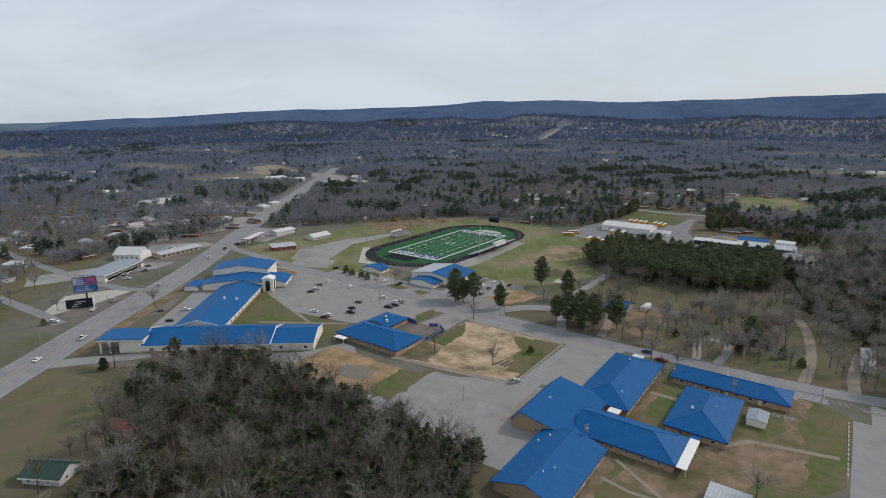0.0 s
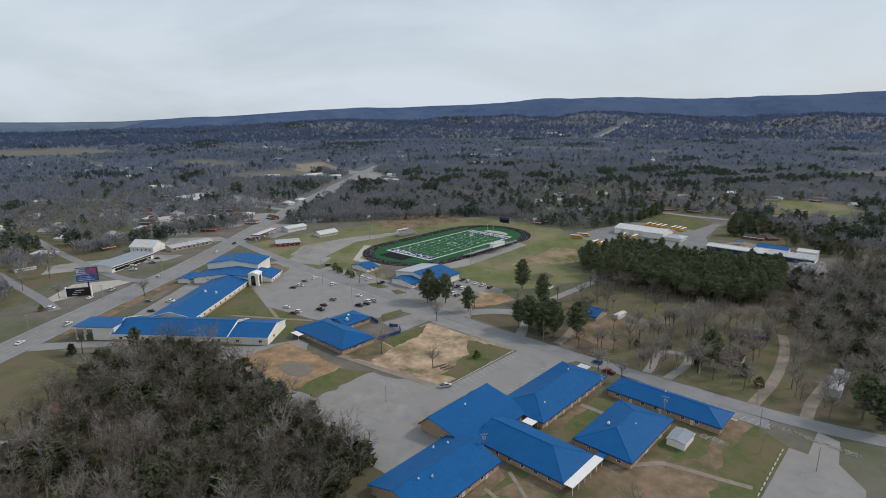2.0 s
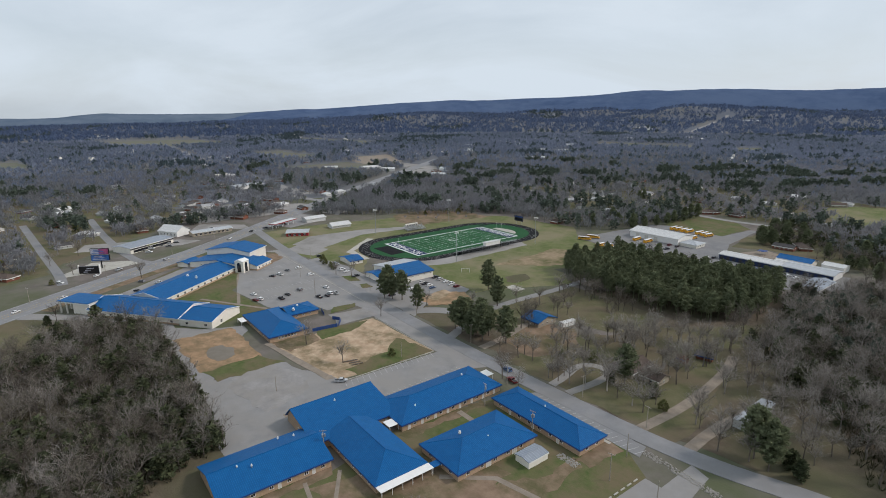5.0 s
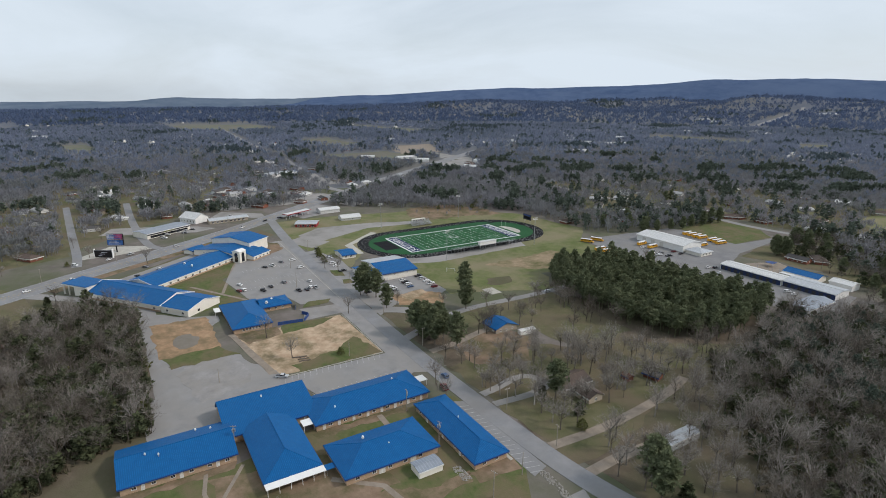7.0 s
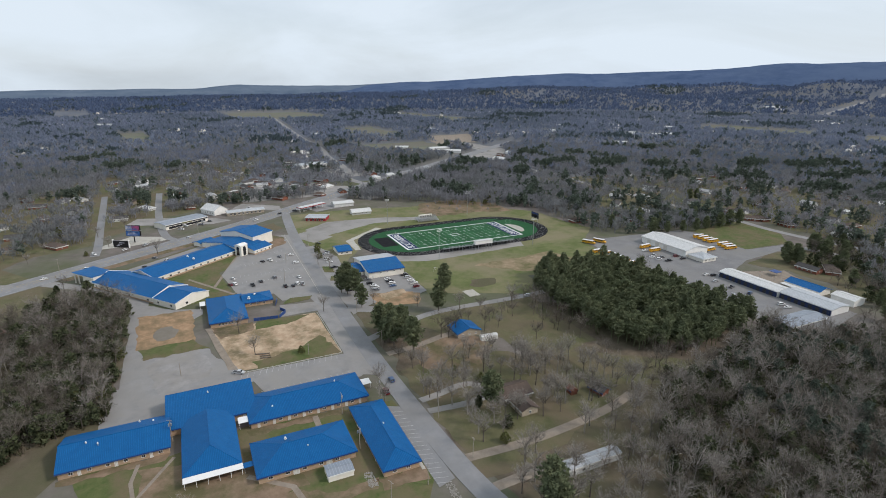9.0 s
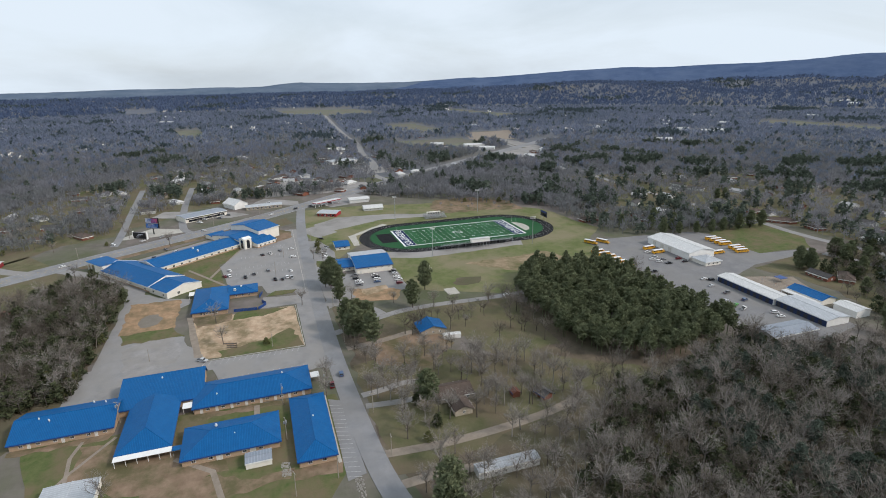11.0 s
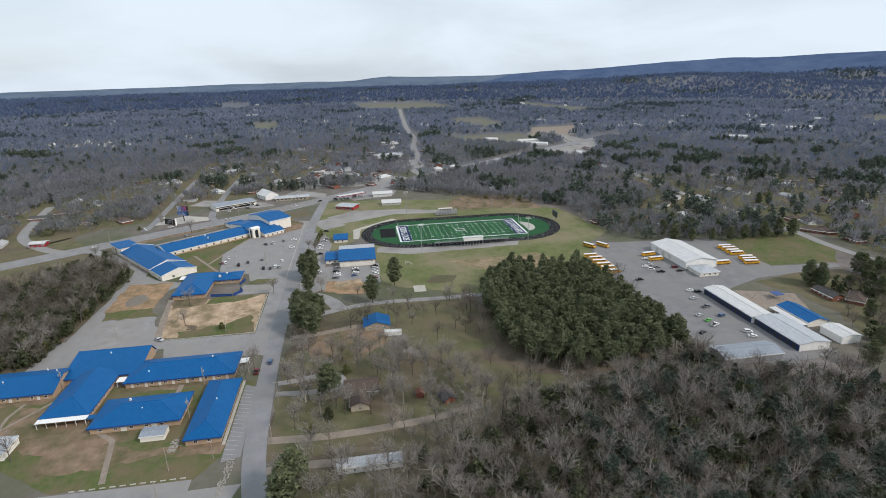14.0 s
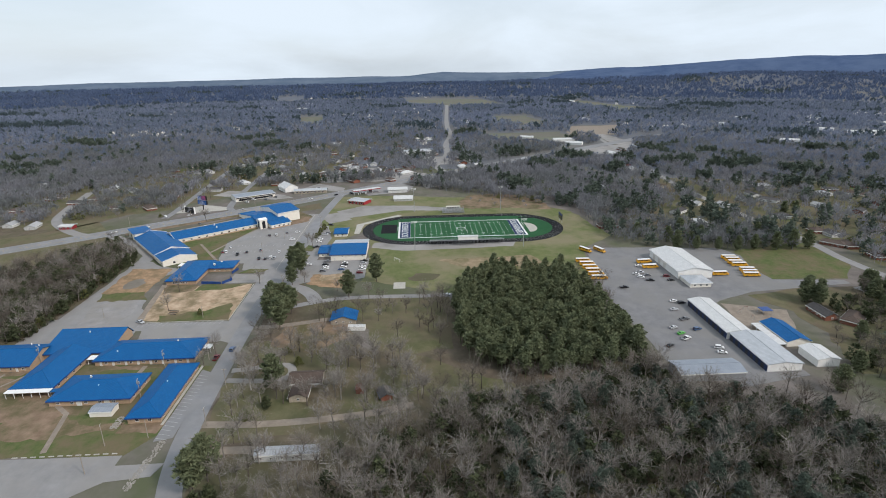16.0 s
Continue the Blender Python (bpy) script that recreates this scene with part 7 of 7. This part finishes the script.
# roof fittings
for px, py, pz, sz in ((-34, 201, 6.3, 0.45), (-60, 200, 5.2, 0.3), (-48, 180, 4.4, 0.25), (-62, 133, 7.0, 0.25), (-60, 137, 6.8, 0.25), (-72, 150, 5.0, 0.3), (-70, 155, 5.2, 0.3), (-27, 208, 5.6, 0.3),
                       (-66, 228, 7.0, 0.3), (-290, 172, 7.2, 0.7), (-284, 176, 6.8, 0.7), (-190, 205, 4.6, 0.8), (-194, 209, 4.5, 0.8), (-28, 238, 6.0, 0.25), (-80, 176, 7.0, 0.3)):
    vt = thing("roof_vent", pose(px, py, pz - 1.0), "small pale metal vent on a blue roof", "roof vent", "roof vents")
    part("duct", Shape().tube((0, 0, 0), (0, 0, 1.0 + sz), sz * 0.7, n=8).mesh("duct", M["steel"]), vt)
    part("cap", Shape().tube((0, 0, 1.0 + sz), (0, 0, 1.15 + sz * 1.3), sz, sz * 0.5, 8).mesh("cap", M["white"]), vt)
    part("collar", Shape().tube((0, 0, 0.8), (0, 0, 1.05), sz * 1.2, n=8).mesh("collar", M["white"]), vt)

# kerbs, fences, clutter
for line in ([(-103.5, 188.5), (-103.5, 241)], [(-104, 241.3), (-160, 240.9)], [(-187, 249.6), (-345, 252.4)]):
    ribbon("pavement", line, 0.35, 0.24, "concrete", "low pale concrete kerb", "kerb", smooth=False)
for ax, ay, bx, by, lb in ((-163.4, 204.4, -161.5, 218.7, "blue boarded fence beside the cafeteria"), (-161.5, 218.9, -168.2, 223.7, "short blue fence at the corner of the court"),
                           (-173.3, 221.0, -168.4, 223.9, "blue boarded fence behind the cafeteria annex"), (-181.1, 219.7, -190, 222.0, "blue boarded fence by the car park")):
    long_ = math.hypot(bx - ax, by - ay)
    fn = thing("fence", pose(ax, ay, 0, 0, 0, math.degrees(math.atan2(by - ay, bx - ax))), lb, "fence")
    for i in range(int(long_ / 0.82)):
        box("board", i * 0.82, i * 0.82 + 0.76, 0, 0.08, 0.05, 2.0, "bluetrim", fn)
lg = thing("log_pile", pose(-117, 201, 0.1, 0, 0, 20), "scattered cut logs on bare soil", "logs")
for i in range(7):
    part("log", Shape().tube((i * 1.1 - 3, (i * 37 % 5) * 0.7, 0.3), (i * 1.1 - 1.4, (i * 37 % 5) * 0.7 + 3.2, 0.3), 0.32, 0.28, 8).mesh("log", M["bark"]), lg)
for i in range(12):
    ps = thing("parking_stop", pose(14.2, 196 + i * 3.4, 0), "pale concrete wheel stop at the lot's edge", "wheel stop", "wheel stops")
    box("stop", -0.2, 0.2, 0, 2.0, 0.02, 0.34, "concrete", ps)
rk = Shape()
rr = random.Random(2)
for i in range(420):
    k = rr.random()
    x, y = (8 + 26 * k + rr.uniform(-1.5, 1.5), 250 - 2 * k + rr.uniform(-1.4, 1.4)) if i % 3 else (-6 + rr.uniform(-4, 4), 225.5 + rr.uniform(-1.6, 1.6))
    s_ = rr.uniform(0.12, 0.34)
    rk.box(x - s_, x + s_, y - s_ * 0.8, y + s_ * 0.8, 0.0, s_ * 1.1, 0.6)
tagged(new("stones", rk.mesh("stones", M["stone"])), "pale broken stones lining the roadside ditch", "stones", kind="stuff")

# ---------------------------------------------------------------- single trees
def tree_thing(name, temp, crown_mat, label, category, group):
    ob = thing(name, pose(0, 0, -500), label, category, group)
    tv, tf, cv, cf = temp
    part("trunk", fast_mesh("trunk", tv, tf, M["bark"]), ob)
    part("crown", fast_mesh("crown", cv, cf, M[crown_mat]), ob)
    return ob


def plant(temps, spots, seed, lo, hi):
    r = random.Random(seed)
    fresh_ = list(temps)
    for x, y in spots:
        k = r.uniform(lo, hi)
        i = r.randrange(len(temps))
        m = pose(x, y, 0, 0, 0, r.uniform(0, 360)) @ Matrix.Scale(k, 4)
        if fresh_[i] is not None:
            temps[i].matrix_world = m
            fresh_[i] = None
        else:
            o = copy_thing(temps[i], pose(0, 0, 0))
            o.matrix_world = m


pine_things = [tree_thing("pine_tree", pine_tree(60 + s, 15.5, 0.16 + 0.06 * s, 0.31, 420, 0.85), "needle", "dark green pine with a ragged crown", "pine tree", "roadside pines") for s in range(3)]
plant(pine_things, [(-106, 271), (-112, 266), (-104, 265), (-115, 272), (-98, 268), (-109, 277), (-119, 267), (-88, 275), (-131, 309), (-157, 325), (-181, 266), (-176, 270), (-188, 268), (-185, 263), (-156, 268),
                    (-101, 275), (38, 273), (32, 276), (-26, 286)], 3, 0.95, 1.3)
big = [tree_thing("evergreen_tree", pine_tree(90 + s, 15, 0.1, 0.32, 420, 0.95), "needle", "broad dark evergreen tree", "evergreen tree", "evergreens by the bus yard") for s in range(2)]
plant(big, [(-94, 594), (-100, 590), (-99, 598), (-104, 594), (-112, 638), (-104, 645), (-77, 620), (-208, 560), (-204, 574), (-201, 590), (-198, 604), (-199, 618), (-197, 634), (-198, 648), (-197, 660), (-298, 707), (-300, 720), (-98, 632), (-88, 640), (-80, 625), (-60, 632), (-40, 640), (-110, 640), (-30, 600), (-50, 585), (-230, 590), (-222, 610), (-215, 575), (-238, 625), (-225, 560), (-240, 540), (-232, 640), (-246, 580), (-20, 560), (-5, 540)], 5, 0.7, 1.05)
bare_things = [tree_thing("bare_tree", bare_tree(110 + s, 14.5, 0.32, 13, 6, 6, 0.09, 1.1), "paletwig", "leafless grey-brown tree in early spring", "tree", "leafless trees") for s in range(5)]
spots = [(-158, 276), (-143, 300), (-128, 322), (-95, 330), (-80, 300), (-160, 245), (-8, 166), (-50, 246), (-62, 248), (-120, 200), (-150, 195), (-200, 60), (-215, 72), (-170, 28),
         (-370, 112), (-330, 150), (-238, 268), (-250, 262), (-110, 365), (-10, 362), (-124, 357)]
yard = grid_fill(YARDS, 10.5, 21)
yard = yard[yard[:, 0] > -76]
for q_ in ((-408, 100), (-420, 84), (-440, 70), (-455, 108), (-400, 60), (-380, 20), (-430, 120), (-480, 130), (-490, 175), (-505, 200), (-520, 250), (-500, 300), (-470, 120), (-345, 60), (-372, 66), (-405, 20), (-360, -20), (-440, 10)):
    spots.append(q_)
keep = ~(near_line(yard[:, 0], yard[:, 1], [(-2, 262), (0, 290), (-4, 330)], 4) | near_line(yard[:, 0], yard[:, 1], [(14, 290), (14, 314)], 5) | near_line(yard[:, 0], yard[:, 1], [(-36, 295), (-30, 306)], 8))
spots += [tuple(p) for p in yard[keep]]
plant(bare_things, spots, 7, 0.6, 1.05)
buds = [tree_thing("budding_tree", bush(130 + s, 6, 0.5, 110, 0.6), "bud", "yellow-green budding tree by the road", "tree", "budding trees") for s in range(2)]
plant(buds, [(-264, 267), (-271, 268), (-280, 268), (-288, 270), (-112, 222), (-48, 293), (-350, 98), (-4, 280), (-60, 285), (-395, 445), (-380, 480)], 9, 0.6, 1.0)
cedars = [tree_thing("cedar_bush", bush(140 + s, 6, 0.34, 110, 0.8), "cedar", "dark green cedar bush at the wood's edge", "bush", "cedar bushes") for s in range(2)]
plant(cedars, [(-232, 128), (-222, 132), (-262, 92), (-210, 134), (-200, 133), (-180, 135), (-150, 136), (-120, 135), (-98, 134), (42, 280), (46, 276), (-12, 286), (-30, 282), (20, 322), (-240, 95), (-228, 88)], 11, 0.7, 1.2)

# rough scrub on the track's far side
brush = grid_fill([(-366, 400), (-420, 420), (-420, 520), (-330, 530), (-345, 480)], 17, 31)
scatter("scrub", MID_BARE, brush, M["farwood"], "grey scrub beyond the stadium, haze-tinted like the woods", "scrub", 33, 0.3, 0.6)
